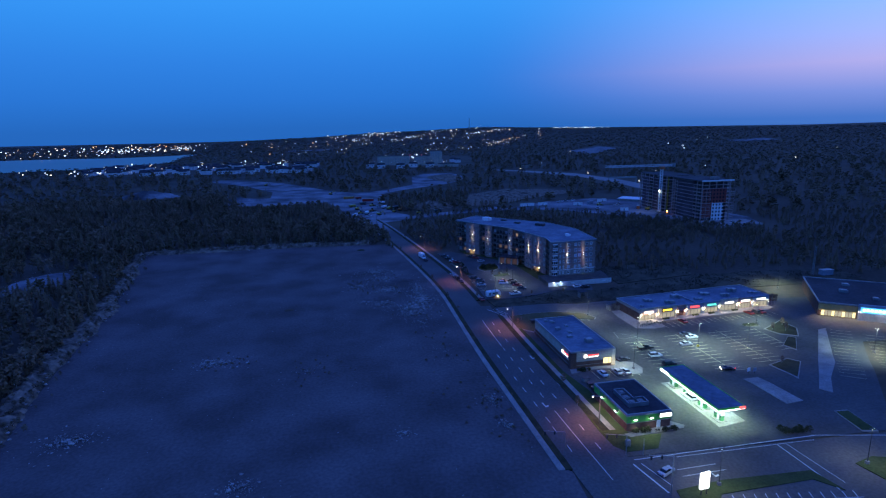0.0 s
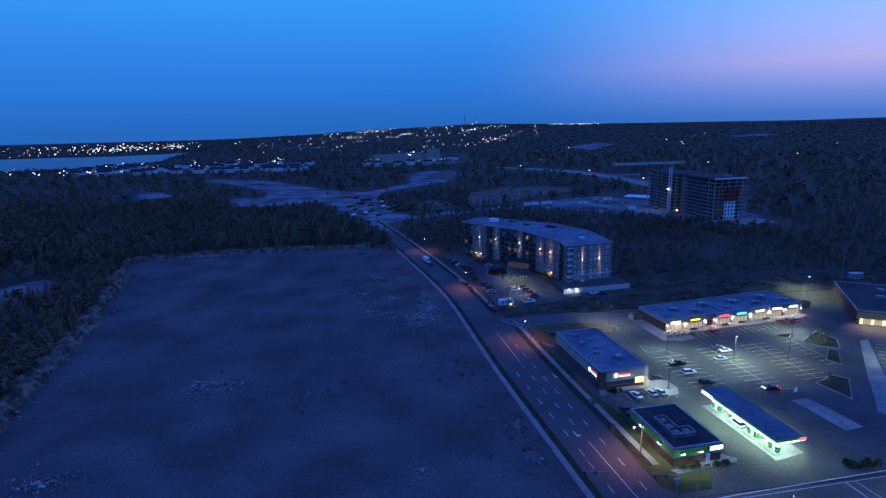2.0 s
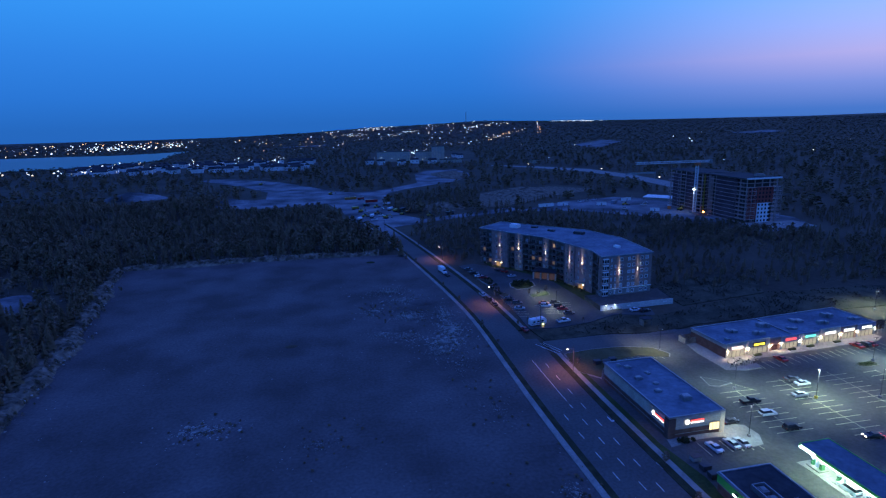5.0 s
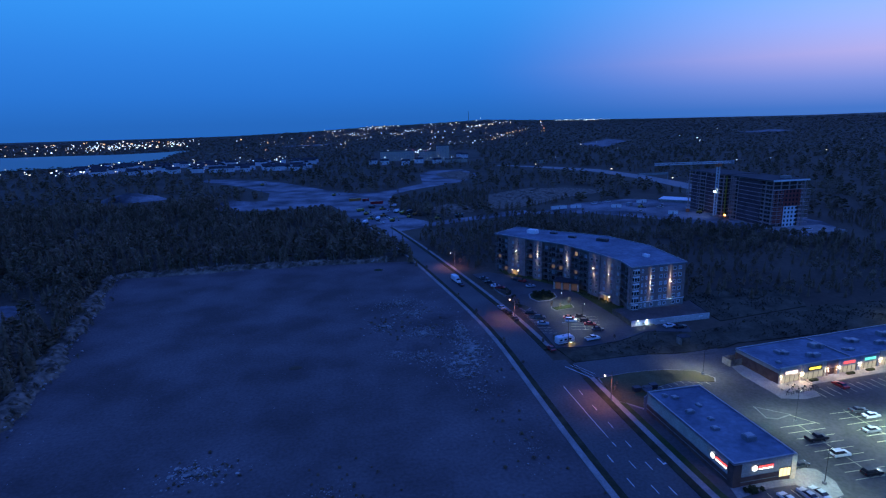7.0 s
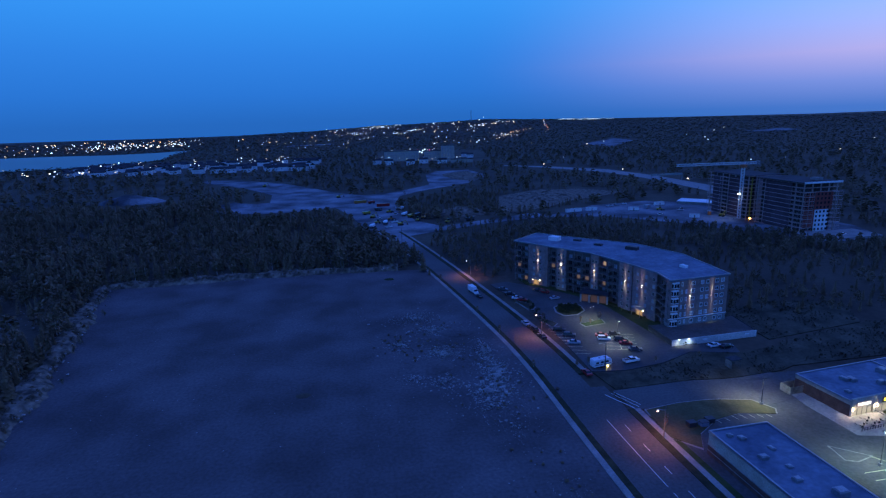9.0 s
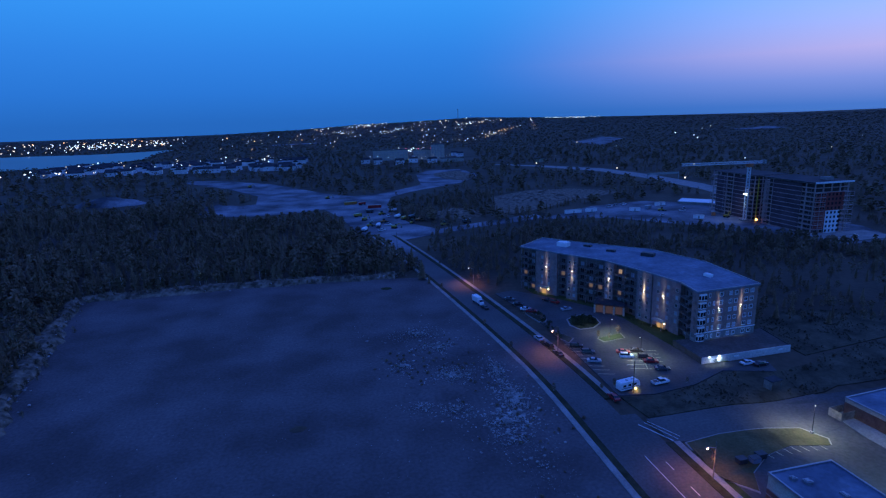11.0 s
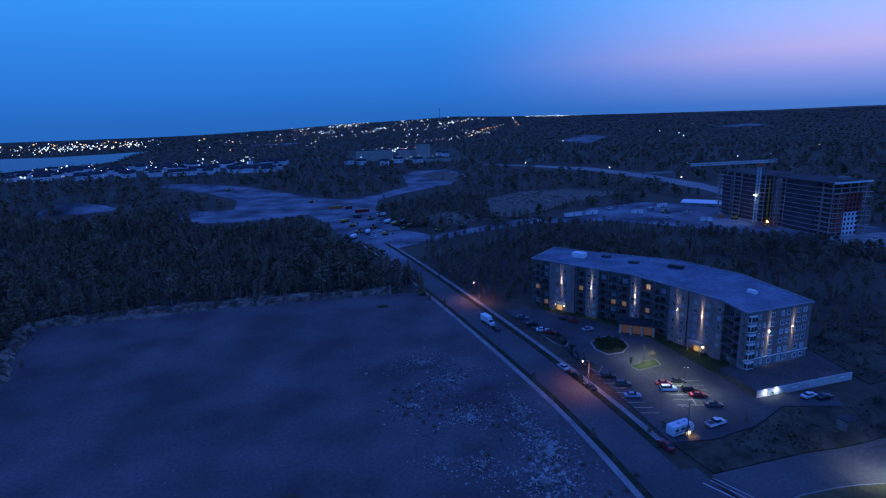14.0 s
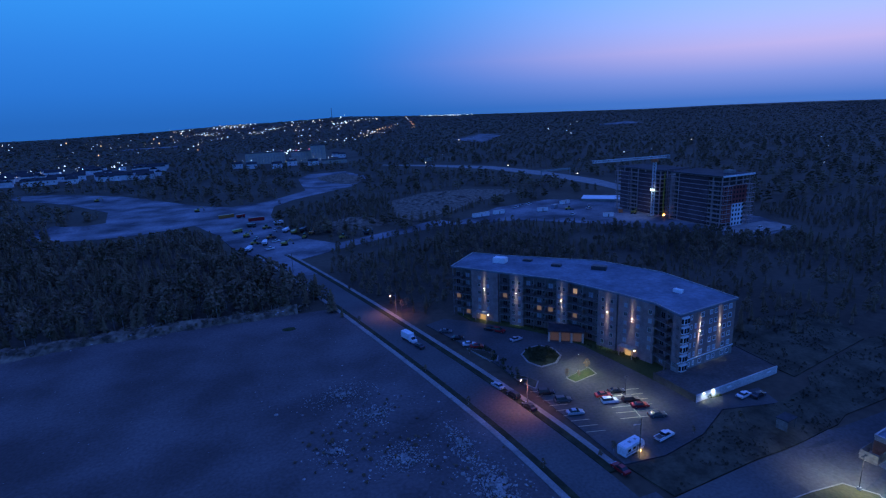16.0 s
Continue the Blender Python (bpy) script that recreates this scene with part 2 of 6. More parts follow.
setting(strip("verge_west", 1.6, 3.4, -3, 372, 0.13, 0.5, M["verge"]), "narrow dark grass verge", "verge")
setting(strip("pavement_east", 20.2, 21.8, 12, 104, 0.16, 0.5, M["concrete"]), "pale concrete pavement along the road", "pavement")
setting(strip("verge_east", 18.2, 20.2, 12, 104, 0.13, 0.5, M["verge"]), "narrow dark grass verge", "verge")
setting(strip("pavement_east", 16.2, 17.8, 127, 366, 0.16, 0.5, M["concrete"]), "pale concrete pavement along the road", "pavement")
setting(strip("verge_east", 14.2, 16.2, 127, 366, 0.13, 0.5, M["verge"]), "narrow dark grass verge", "verge")
sheet("plaza", [(13, 0), (90, 2), (135, 60), (200, 60), (200, 112), (140, 112), (135, 122), (62, 120.5), (30, 116.5), (8, 114.5), (12, 104), (14, 12)], -0.4, -0.02, M["lot"], "asphalt parking lot of the shopping plaza", "parking lot")
sheet("cross_street", [(16, 0), (90, 1), (230, 10), (230, -60), (10, -60), (14, -20)], -0.4, -0.05, M["asphalt"], "asphalt cross street at the junction", "road")
EARTH = [(-58, 360), (-73, 398), (-84, 451), (-100, 496), (-132, 480), (-161, 478), (-194, 488), (-222, 516), (-224, 530), (-200, 538), (-169, 550), (-178, 612), (-230, 698), (-282, 756), (-308, 790), (-304, 812), (-258, 796), (-184, 730), (-136, 656), (-103, 604), (-74, 575), (-40, 592), (-14, 626), (3, 650), (6, 720), (9, 769), (28, 817), (79, 824), (92, 733), (54, 653), (9, 612), (-16, 588), (-37, 556), (-43, 510), (-41, 468), (-35, 431), (-29, 406), (-12, 380), (20, 395), (48, 407), (69, 420), (76, 404), (52, 390), (26, 383), (-17, 362), (-39, 350)]
sheet("dirt", EARTH, -0.4, -0.03, M["dirt"], "pale crushed-rock construction ground", "ground")
sheet("dirt_yard", [(69, 396), (128, 440), (183, 452), (240, 415), (262, 310), (250, 275), (212, 268), (190, 296), (160, 345), (120, 385)], -0.4, -0.02, M["dirt"], "pale crushed-rock construction yard", "ground")
sheet("dirt_heap_ground", [(62, 523), (104, 554), (153, 555), (194, 514), (119, 471), (87, 441), (53, 422), (44, 440)], -0.4, -0.02, M["bank_soil"], "bare earth clearing", "ground")
# paler strip laid over the asphalt on the road's last stretch
setting(strip("pale_road_end", 3.4, 14.2, 316, 372, 0.012, 0.3, M["dirt"]), "pale surface at the road end", "road")
sheet("far_clearing", [(490, 1424), (677, 1664), (670, 1515), (493, 1257)], -0.4, 0.6, M["dirt"], "pale distant clearing", "ground")
sheet("far_clearing", [(-360, 1860), (-210, 1900), (-220, 1970), (-350, 1930)], -0.4, 1.5, M["dirt"], "pale distant clearing", "ground")
sheet("far_clearing", [(1200, 1800), (1440, 1920), (1380, 1760), (1230, 1730)], -0.4, 1.5, M["dirt"], "pale distant clearing", "ground")
sheet("highway", [(262, 440), (285, 470), (297, 540), (292, 640), (270, 742), (213, 818), (150, 880), (146, 872), (193, 812), (252, 708), (270, 600), (270, 500)], -0.4, -0.01, M["concrete"], "distant pale highway", "road")
WATER = [(-1500, 700), (-801, 1136), (-711, 1169), (-614, 1205), (-565, 1368), (-610, 1560), (-650, 1850), (-720, 1760), (-828, 1704), (-1006, 1741), (-1164, 1745), (-2100, 1900), (-2300, 1300)]
sheet("water", WATER, -0.4, 1.2, M["pond"], "still harbour water reflecting the dusk sky", "water")


# ---- lots, islands and paint ----
sheet("apartment_lot", [(6.5, 128), (17, 127), (31, 130), (44, 136.5), (60, 133), (62, 141), (46, 142), (40, 150), (38, 165), (35, 185), (31, 196), (24, 206), (11, 221), (2, 229), (-6.5, 226), (-1, 205), (2.5, 187), (4.5, 172)], -0.4, 0.01, M["lot"], "asphalt parking lot before the apartment house", "parking lot")
sheet("lot_entrance", [(9, 104), (16, 103.5), (46, 103), (66, 107), (62, 121), (45, 119), (30, 117), (8, 115)], -0.4, 0.015, M["asphalt"], "asphalt lane into the plaza", "road")
sheet("lawn", [(17, 126.5), (31, 129.5), (44, 136), (58, 133), (76, 136), (84, 128), (66, 121.5), (45, 119.4), (30, 117.4), (9, 115.4), (6.5, 127)], -0.4, 0.06, M["rough_grass"], "unlit rough grass bank beside the parking lot", "grass")
sheet("front_lawn", [(46, 142), (40, 150), (38, 165), (35, 185), (31, 196), (24, 206), (11, 221), (9, 232), (20, 224), (40, 200), (48, 178), (50, 142)], -0.4, 0.05, M["grass"], "mown grass strip before the apartment house", "grass")
sheet("store_lawn", [(14.6, 12), (15.5, 5), (18, 2), (26, 2.4), (30, 8.5), (22, 9), (20.6, 18), (20.4, 34), (17, 48), (12.5, 100), (11, 100), (13.2, 60), (14, 30)], -0.4, 0.08, M["grass"], "mown grass beside the pavement", "grass")
CORNER = [(12, 103), (11.5, 90), (17, 84), (20, 90), (27, 95), (36, 98), (47, 98.5), (48.5, 101), (45, 106), (22, 105)]
sheet("corner_kerb", [(27 + (x - 27) * 1.025, 98 + (y - 98) * 1.05) for x, y in CORNER], -0.4, 0.08, M["concrete"], "pale concrete kerb round the lamplit grass", "kerb")
sheet("corner_lawn", CORNER, -0.4, 0.13, M["dry_grass"], "yellowish lamplit grass at the lot entrance", "grass")
sheet("back_slope", [(76.5, 141.5), (120, 150.6), (132, 172), (100, 180), (76, 170)], -0.4, 0.03, M["rough_grass"], "rough brown grass beside the garage podium", "grass")
sheet("back_ground", [(62, 123), (140, 127), (200, 128), (200, 150), (120, 150), (80, 140)], -0.4, 0.02, M["rough_grass"], "bare dark ground behind the shops", "ground")
sheet("south_lawn", [(22, -13.5), (34, -11.5), (56, -11), (58, -18.5), (54, -14), (31, -16), (20, -30)], -0.4, 0.12, M["grass"], "grass edge of the southern lot", "grass")
sheet("east_lawn", [(68, -10), (74, -8), (95, -14), (95, -30), (70, -18)], -0.4, 0.12, M["grass"], "mown grass corner", "grass")

# kerbed islands
ISLANDS = [
    ([(48.9, 83), (48.2, 77), (51, 76), (56, 77.5)], "lot"),
    ([(102, 82.5), (104, 80.5), (109, 80.5), (107, 83)], "shrub"),
    ([(108, 77), (120.5, 85), (121.5, 76), (116, 68), (110.5, 71)], "verge"),
    ([(104, 61), (105.8, 56.3), (114, 67), (112, 69)], "verge"),
    ([(87.5, 46), (97.5, 50.5), (100, 47), (87, 32)], "verge"),
    ([(128, 73), (132, 74), (110, 44), (97, 31), (90, 22), (88, 25)], "concrete"),
    ([(70.5, 34.8), (75.8, 35.3), (78, 19), (72.3, 18)], "concrete"),
    ([(13, 188), (17, 191.5), (22, 192), (25, 188), (24.6, 181.8), (20, 177.5), (14.2, 177), (12, 182)], "shrub"),
    ([(17, 168), (27.3, 171), (27, 166.5), (18, 164.5)], "grass"),
    ([(-1, 200), (3.5, 196), (6, 190), (4.2, 187), (2, 188)], "rough_grass"),
    ([(3.5, 178), (7, 174), (9, 169.7), (6, 166), (4.5, 170)], "rough_grass"),
    ([(82, 12.5), (86, 12.5), (85, 1.5), (81, 2)], "grass"),
]
for pts, m in ISLANDS:
    cx, cy = sum(p[0] for p in pts) / len(pts), sum(p[1] for p in pts) / len(pts)
    isl = tagged(link("traffic_island", drape(prism(pts, -0.3, 0.14)), M["concrete"]), "low kerbed traffic island in the parking lot", "island", "islands", "structure")
    inner = [(cx + (x - cx) * 0.9, cy + (y - cy) * 0.9) for x, y in pts]
    if m != "concrete":
        link("planting", drape(prism(inner, -0.2, 0.2 if m != "lot" else 0.15)), M[m], isl)
for pts, lab in (([(58, 101), (59.7, 86), (66, 84.6), (71.5, 85.5), (73, 92), (126, 98.5), (130, 101), (129, 104), (64, 96), (62.5, 113), (59, 112)], "pale concrete pavement before the shops"),
                 ([(19, 46), (27.3, 48), (34, 48.5), (38, 43.4), (42.5, 45), (45, 50), (44, 54.5), (38, 55), (35.5, 53), (19.6, 49.5)], "pale concrete apron beside the shop"),
                 ([(20.4, 9.6), (21.5, 8), (37, 10.2), (38, 11.5), (35.3, 14), (34, 12.4)], "pale concrete path round the store"),
                 ([(44.1, 36.2), (52, 37.3), (55, 11), (46.3, 9.2)], "bright concrete forecourt slab under the canopy")):
    sheet("pavement_slab", pts, -0.3, 0.1, M["concrete"], lab, "pavement")

paint_w, paint_y = bmesh.new(), bmesh.new()


def dash(bm, x0, y0, x1, y1, w=0.16, lift=0.035):
    d = Vector((x1 - x0, y1 - y0)); L = d.length; d /= L
    n = max(1, int(L / 4))
    for i in range(n):
        a, b = Vector((x0, y0)) + d * (L * i / n), Vector((x0, y0)) + d * (L * (i + 1) / n)
        q = [a + Vector((-d.y, d.x)) * w / 2, a - Vector((-d.y, d.x)) * w / 2, b - Vector((-d.y, d.x)) * w / 2, b + Vector((-d.y, d.x)) * w / 2]
        bm.faces.new([bm.verts.new((p.x, p.y, zg(p.x, p.y) + lift)) for p in q])


def stalls(xc, y0, y1, half, tilt=0.06, pitch=2.75, both=True, skip=()):
    k = int((y1 - y0) / pitch)
    dash(paint_y, xc - tilt * 0, y0, xc - tilt * (y1 - y0), y1)
    for i in range(k + 1):
        y = y0 + i * pitch
        x = xc - tilt * (y - y0)
        dash(paint_y, x - half, y - half * tilt, x + (half if both else 0), y + half * tilt)


stalls(55.5, 50.5, 72.5, 5.4)
stalls(73.6, 43.5, 77.5, 5.3)
stalls(91.0, 49.5, 79.5, 5.2)
stalls(106, 58, 78, 5.0, both=False)
for i in range(20):  # bays along the shop fronts
    x = 72.5 + 2.75 * i
    dash(paint_y, x, 84.6 + 0.13 * (x - 72.5), x - 0.5, 89.4 + 0.13 * (x - 72.5))
for i in range(7):
    dash(paint_y, 28 + 2.75 * i, 93.8 + 0.5 * i, 26.6 + 2.75 * i, 98 + 0.3 * i)
dash(paint_y, 48.9, 83, 48.2, 76.5); dash(paint_y, 48.9, 83, 55, 78); dash(paint_y, 55, 78, 60, 72)
for i in range(6):
    dash(paint_y, 26.5 + 2.9 * i, 41.2 + 0.3 * i, 26 + 2.9 * i, 46.6 + 0.2 * i)
for i in range(16):  # rows on the eastern lot
    dash(paint_y, 101 + 2.1 * i, 32 + 2.7 * i, 107 + 2.1 * i, 28.5 + 2.7 * i)
    dash(paint_y, 112 + 1.9 * i, 25 + 2.7 * i, 118 + 1.9 * i, 21.5 + 2.7 * i)
for i in range(12):
    dash(paint_w, 33 + 2.4 * i, -16.5 - 0.2 * i, 31.5 + 2.4 * i, -22 - 0.2 * i)
dash(paint_w, 32, -19, 60, -21)
for i in range(6):  # apartment stalls
    dash(paint_y, 17.5 + 0.75 * i, 143.5 + 2.7 * i, 28.3 + 0.75 * i, 140.7 + 2.7 * i)
dash(paint_y, 22.6, 142, 26.6, 156.5)
for i in range(9):
    dash(paint_y, 6.2 - 0.32 * i, 142 + 2.9 * i, 11 - 0.32 * i, 140.8 + 2.9 * i)


def along(bm, off, y0, y1, on=0.0, gap=0.0, w=0.18):
    y = y0
    while y < y1:
        e = min(y1, y + (on or 6.0))
        dash(bm, smooth_left(y) + off, y, smooth_left(e) + off, e, w)
        y = e + gap


along(paint_w, 6.6, 18, 40, 3, 6); along(paint_w, 10.4, -8, 24); along(paint_w, 13.8, 4, 100, 3, 6)
along(paint_w, 10.4, 32, 70, 3, 6); along(paint_w, 6.6, 44, 70, 3, 6); along(paint_w, 10.4, 72, 100)
along(paint_w, 6.4, 4, 16, 3, 6)
dash(paint_w, 4.5, 113, 9.5, 104.5, 0.25); dash(paint_w, 6.5, 113.5, 11, 105, 0.15); dash(paint_w, 7.5, 114, 12, 106, 0.15)
dash(paint_w, 18, -1.4, 29, -0.6, 0.25); dash(paint_w, 29, -0.5, 68, 2.2, 0.25); dash(paint_w, 28.4, -1.7, 66, 0.4, 0.15)
dash(paint_w, 68, 2.2, 86, -0.4, 0.2); dash(paint_w, 55.6, -0.3, 57, -18, 0.25); dash(paint_w, 58, -0.3, 60, -16, 0.15)
dash(paint_w, 17, -3, 20, -14, 0.4); dash(paint_w, 19, -3, 22, -12, 0.2); dash(paint_w, 26, -6.5, 36, -5.6, 0.15); dash(paint_w, 26, -9, 37, -8, 0.15)
for x, y in ((4.3, 29), (9.5, 62), (12.5, 41), (33, -7.6)):  # turn arrows
    dash(paint_w, x, y, x + 0.3, y - 2.6, 0.3); dash(paint_w, x + 0.3, y - 2.4, x + 1.3, y - 2.0, 0.5)
setting(link("lane_marking", paint_w, M["white_line"]), "worn white lane lines and arrows on the asphalt", "road marking")
setting(link("stall_marking", paint_y, M["yellow_line"]), "yellow parking stall lines on the asphalt", "road marking")


# ---- windows and wall runs shared by the buildings ----
SHARED = {}


def shared(key, make, material):
    if key not in SHARED:
        bm = make()
        me = bpy.data.meshes.new(key[0])
        bm.to_mesh(me); bm.free()
        me.materials.append(material)
        SHARED[key] = me
    return SHARED[key]


def put(name, me, parent, m, label=""):
    ob = new(name, me)
    ob.parent = parent
    ob.matrix_basis = m
    if label:
        ob["label"] = label
    return ob


M["pane_warm"] = glow("warm_lit_pane", (1.0, 0.62, 0.34), 0.2)
M["pane_dim"] = glow("dim_lit_pane", (1.0, 0.6, 0.35), 0.07)
M["pane_door"] = glow("lit_lobby_pane", (1.0, 0.55, 0.15), 0.25)
M["curtain"] = mat("pale_curtain", (0.25, 0.27, 0.3), (0.4, 0.42, 0.45), 0.6, rough=0.7)


def casement(w, h, t, bar):
    """A frame of one piece with its glazing bar."""
    bm = bmesh.new()
    xs, zs = ([-w / 2, -w / 2 + t, -0.04, 0.04, w / 2 - t, w / 2] if bar else [-w / 2, -w / 2 + t, w / 2 - t, w / 2]), [0, t, h - t, h]
    g = [[bm.verts.new((x, 0.05, z)) for z in zs] for x in xs]
    solid = {0, 2, 4} if bar else {0, 2}
    for i in range(len(xs) - 1):
        for j in range(3):
            if j != 1 or i in solid:
                bm.faces.new((g[i][j], g[i + 1][j], g[i + 1][j + 1], g[i][j + 1]))
    r = bmesh.ops.extrude_face_region(bm, geom=bm.faces[:])
    for v in r["geom"]:
        if isinstance(v, bmesh.types.BMVert):
            v.co.y = -0.08 - (0.06 if v.co.z < 0.01 else 0)
    bmesh.ops.recalc_face_normals(bm, faces=bm.faces)
    return bm


def window(parent, m, w, h, pane="glass", frame_mat="white", bar=True):
    """A frame that stands proud of the wall with a sunk pane; x along the wall, -y outward, z up from the sill."""
    t = 0.15
    f = put("window", shared(("window", w, h, frame_mat, bar), lambda: casement(w, h, t, bar), M[frame_mat]), parent, m)
    put("pane", shared(("pane", w, h, pane), lambda: boxes((-w / 2 + t, w / 2 - t, -0.02, 0.03, t, h - t)), M[pane]), f, pose(0, 0, 0))
    return f


class Run:
    """A straight stretch of wall from a to b with its outside on the right-hand side as one walks."""

    def __init__(self, a, b):
        self.a, self.d = Vector(a), Vector(b) - Vector(a)
        self.len = self.d.length
        self.turn = math.degrees(math.atan2(self.d.y, self.d.x))

    def at(self, u, out, z):
        e = self.d / self.len
        n = Vector((e.y, -e.x))
        p = self.a + e * u + n * out
        return pose(p.x, p.y, z, 0, 0, self.turn)


# ---- apartment house ----
apt = thing("apartment_building", pose(0, 0, 0), "six-storey red-brick apartment house with lit sconces and balconies", "building")
W = [(7.3, 232.0), (19.4, 216.0), (33.2, 199.0), (42.1, 177.0), (45.8, 165.0), (45.6, 154.4)]
E_ = [(70.2, 157.9), (69.4, 188.6), (59.6, 211.2), (31.3, 236.4), (22.4, 246.4)]
FLOOR, TOP = 2.9, 19.2
M["recess"] = mat("balcony_recess_siding", (0.15, 0.115, 0.105), (0.21, 0.165, 0.15), 0.4, rough=0.85, fine=3)
core_w = [(9.2, 233.4), (20.9, 217.2), (34.9, 199.9), (43.9, 177.7), (47.7, 165.2), (47.4, 156.0)]
part("core_wall", prism(core_w + [(70.0, 158.5)] + E_[1:], 0, TOP), M["recess"], apt)
roof = part("roof", prism([(6.7, 232.1)] + W[1:-1] + [(45.2, 153.9), (70.7, 157.4), (69.9, 188.8), (59.9, 211.7), (31.6, 236.9), (22.5, 247.1)], TOP, TOP + 0.35), M["roof"], apt, "pale membrane roof with a low parapet")
rim = [(6.7, 232.1)] + W[1:-1] + [(45.2, 153.9), (70.7, 157.4), (69.9, 188.8), (59.9, 211.7), (31.6, 236.9), (22.5, 247.1)]
for a, b in zip(rim, rim[1:] + rim[:1]):
    r = Run(a, b)
    put("parapet", shared(("parapet", round(r.len, 2)), lambda: boxes((0, r.len, 0, 0.3, 0, 0.35)), M["metal"]), roof, r.at(0, 0, TOP + 0.35))
for x, y, w, d, h, dark in ((26.2, 228.6, 5, 3.5, 1.9, 0), (36.3, 225, 3.4, 2.2, 0.7, 1), (42.1, 213.4, 3.6, 2.2, 0.8, 1), (53.4, 202.6, 5.2, 3, 1.3, 1), (59.3, 170, 2.8, 1.6, 1.0, 0)):
    put("roof_unit", shared(("roof_unit", w, h), lambda: boxes((-w / 2, w / 2, -d / 2, d / 2, 0, h), (-w / 2 + 0.3, w / 2 - 0.3, -d / 2 + 0.3, d / 2 - 0.3, h, h + 0.12)), M["dark"] if dark else M["white"]), roof, pose(x, y, TOP + 0.36, 0, 0, -48 if y > 200 else -70))
M["rail"] = mat("dark_railing", (0.06, 0.042, 0.037), (0.09, 0.065, 0.055), 1.0, rough=0.6)
M["slab"] = mat("balcony_slab", (0.2, 0.16, 0.145), (0.28, 0.24, 0.215), 0.5, rough=0.9)
rnd = random.Random(4)
BAYS = {0: [(0.0, 0.42, 0), (0.42, 0.97, 2)], 1: [(0.0, 0.2, 0), (0.2, 0.42, 1), (0.42, 1.0, 0)], 2: [(0.0, 0.18, 1), (0.18, 0.7, 0), (0.7, 0.98, 1)], 3: [(0.0, 1.0, 3)], 4: [(0.0, 1.0, 0)]}
SCONCES = []
for i in range(5):
    run = Run(W[i], W[i + 1])
    for f0, f1, kind in BAYS[i]:
        u0, u1 = run.len * f0, run.len * f1
        L = u1 - u0
        if kind:
            bay = put("brick_bay", shared(("brick_bay", round(L, 2)), lambda: boxes((0, L, 0, 2.2, 0, TOP - 0.02)), M["brick"]), apt, run.at(u0, 0, 0))
            cols = [0.26, 0.74] if L < 9 else [0.3, 0.62]
            if i == 3:
                cols = [0.22, 0.58, 0.9]
            for s in range(6):
                for c in cols:
                    if s == 0 and kind in (2, 3):
                        continue
                    pale = rnd.random() < 0.38
                    window(bay, pose(L * c, 0, 0.95 + FLOOR * s + 0.35), 1.25, 1.5, "curtain" if pale else "glass", "beige")
            SCONCES.append((run, u0 + L * (0.5 if i != 3 else 0.42), 12.2))
        else:
            n = max(1, round(L / 5.0))
            for s in range(6):
                z = 0.6 + FLOOR * s
                if s:
                    b = put("balcony", shared(("balcony", round(L, 2)), lambda: boxes((0, L, -0.25, 1.9, -0.22, 0)), M["slab"]), apt, run.at(u0, 0, z))
                    rail = [(0, L, -0.2, -0.15, 1.0, 1.06), (0, L, -0.2, -0.15, 0.08, 0.14)] + [(k * L / (n * 16), k * L / (n * 16) + 0.09, -0.2, -0.15, 0.0, 1.0) for k in range(n * 16)] + [(k * L / n - 0.06, k * L / n + 0.06, -0.22, 1.9, 0, 1.2) for k in range(1, n)]
                    put("railing", shared(("railing", round(L, 2)), lambda: boxes(*rail), M["rail"]), b, pose(0, 0, 0))
                for k in range(n):
                    lit = rnd.random()
                    pane = "pane_warm" if lit < 0.035 else "pane_dim" if lit < 0.14 else "curtain" if lit < 0.3 else "glass"
                    window(apt, run.at(u0 + L * (k + 0.35) / n, -1.82, z + 0.1), 1.9, 2.1, pane, "slab")
                    window(apt, run.at(u0 + L * (k + 0.78) / n, -1.82, z + 0.9), 1.1, 1.3, "glass", "slab")
            for k in range(n + 1):
                put("balcony_post", shared(("balcony_post",), lambda: boxes((-0.12, 0.12, -0.1, 0.14, 0, TOP)), M["slab"]), apt, run.at(min(max(u0 + L * k / n, u0 + 0.15), u1 - 0.15), -0.1, 0))
south = Run(W[5], E_[0])
sw = put("south_wall", shared(("south_wall",), lambda: boxes((0, south.len, 0, 2.3, 4.7, TOP - 0.01)), M["brick"]), apt, south.at(0, 0, 0))
put("south_base", shared(("south_base",), lambda: boxes((0.1, south.len - 0.1, 0.02, 2.3, 0, 4.7)), M["stone"]), apt, south.at(0, 0, 0), "grey block base storey")
put("string_course", shared(("string_course",), lambda: boxes((-0.1, south.len + 0.1, -0.18, 0.1, 4.55, 4.85)), M["white"]), apt, south.at(0, 0, 0))
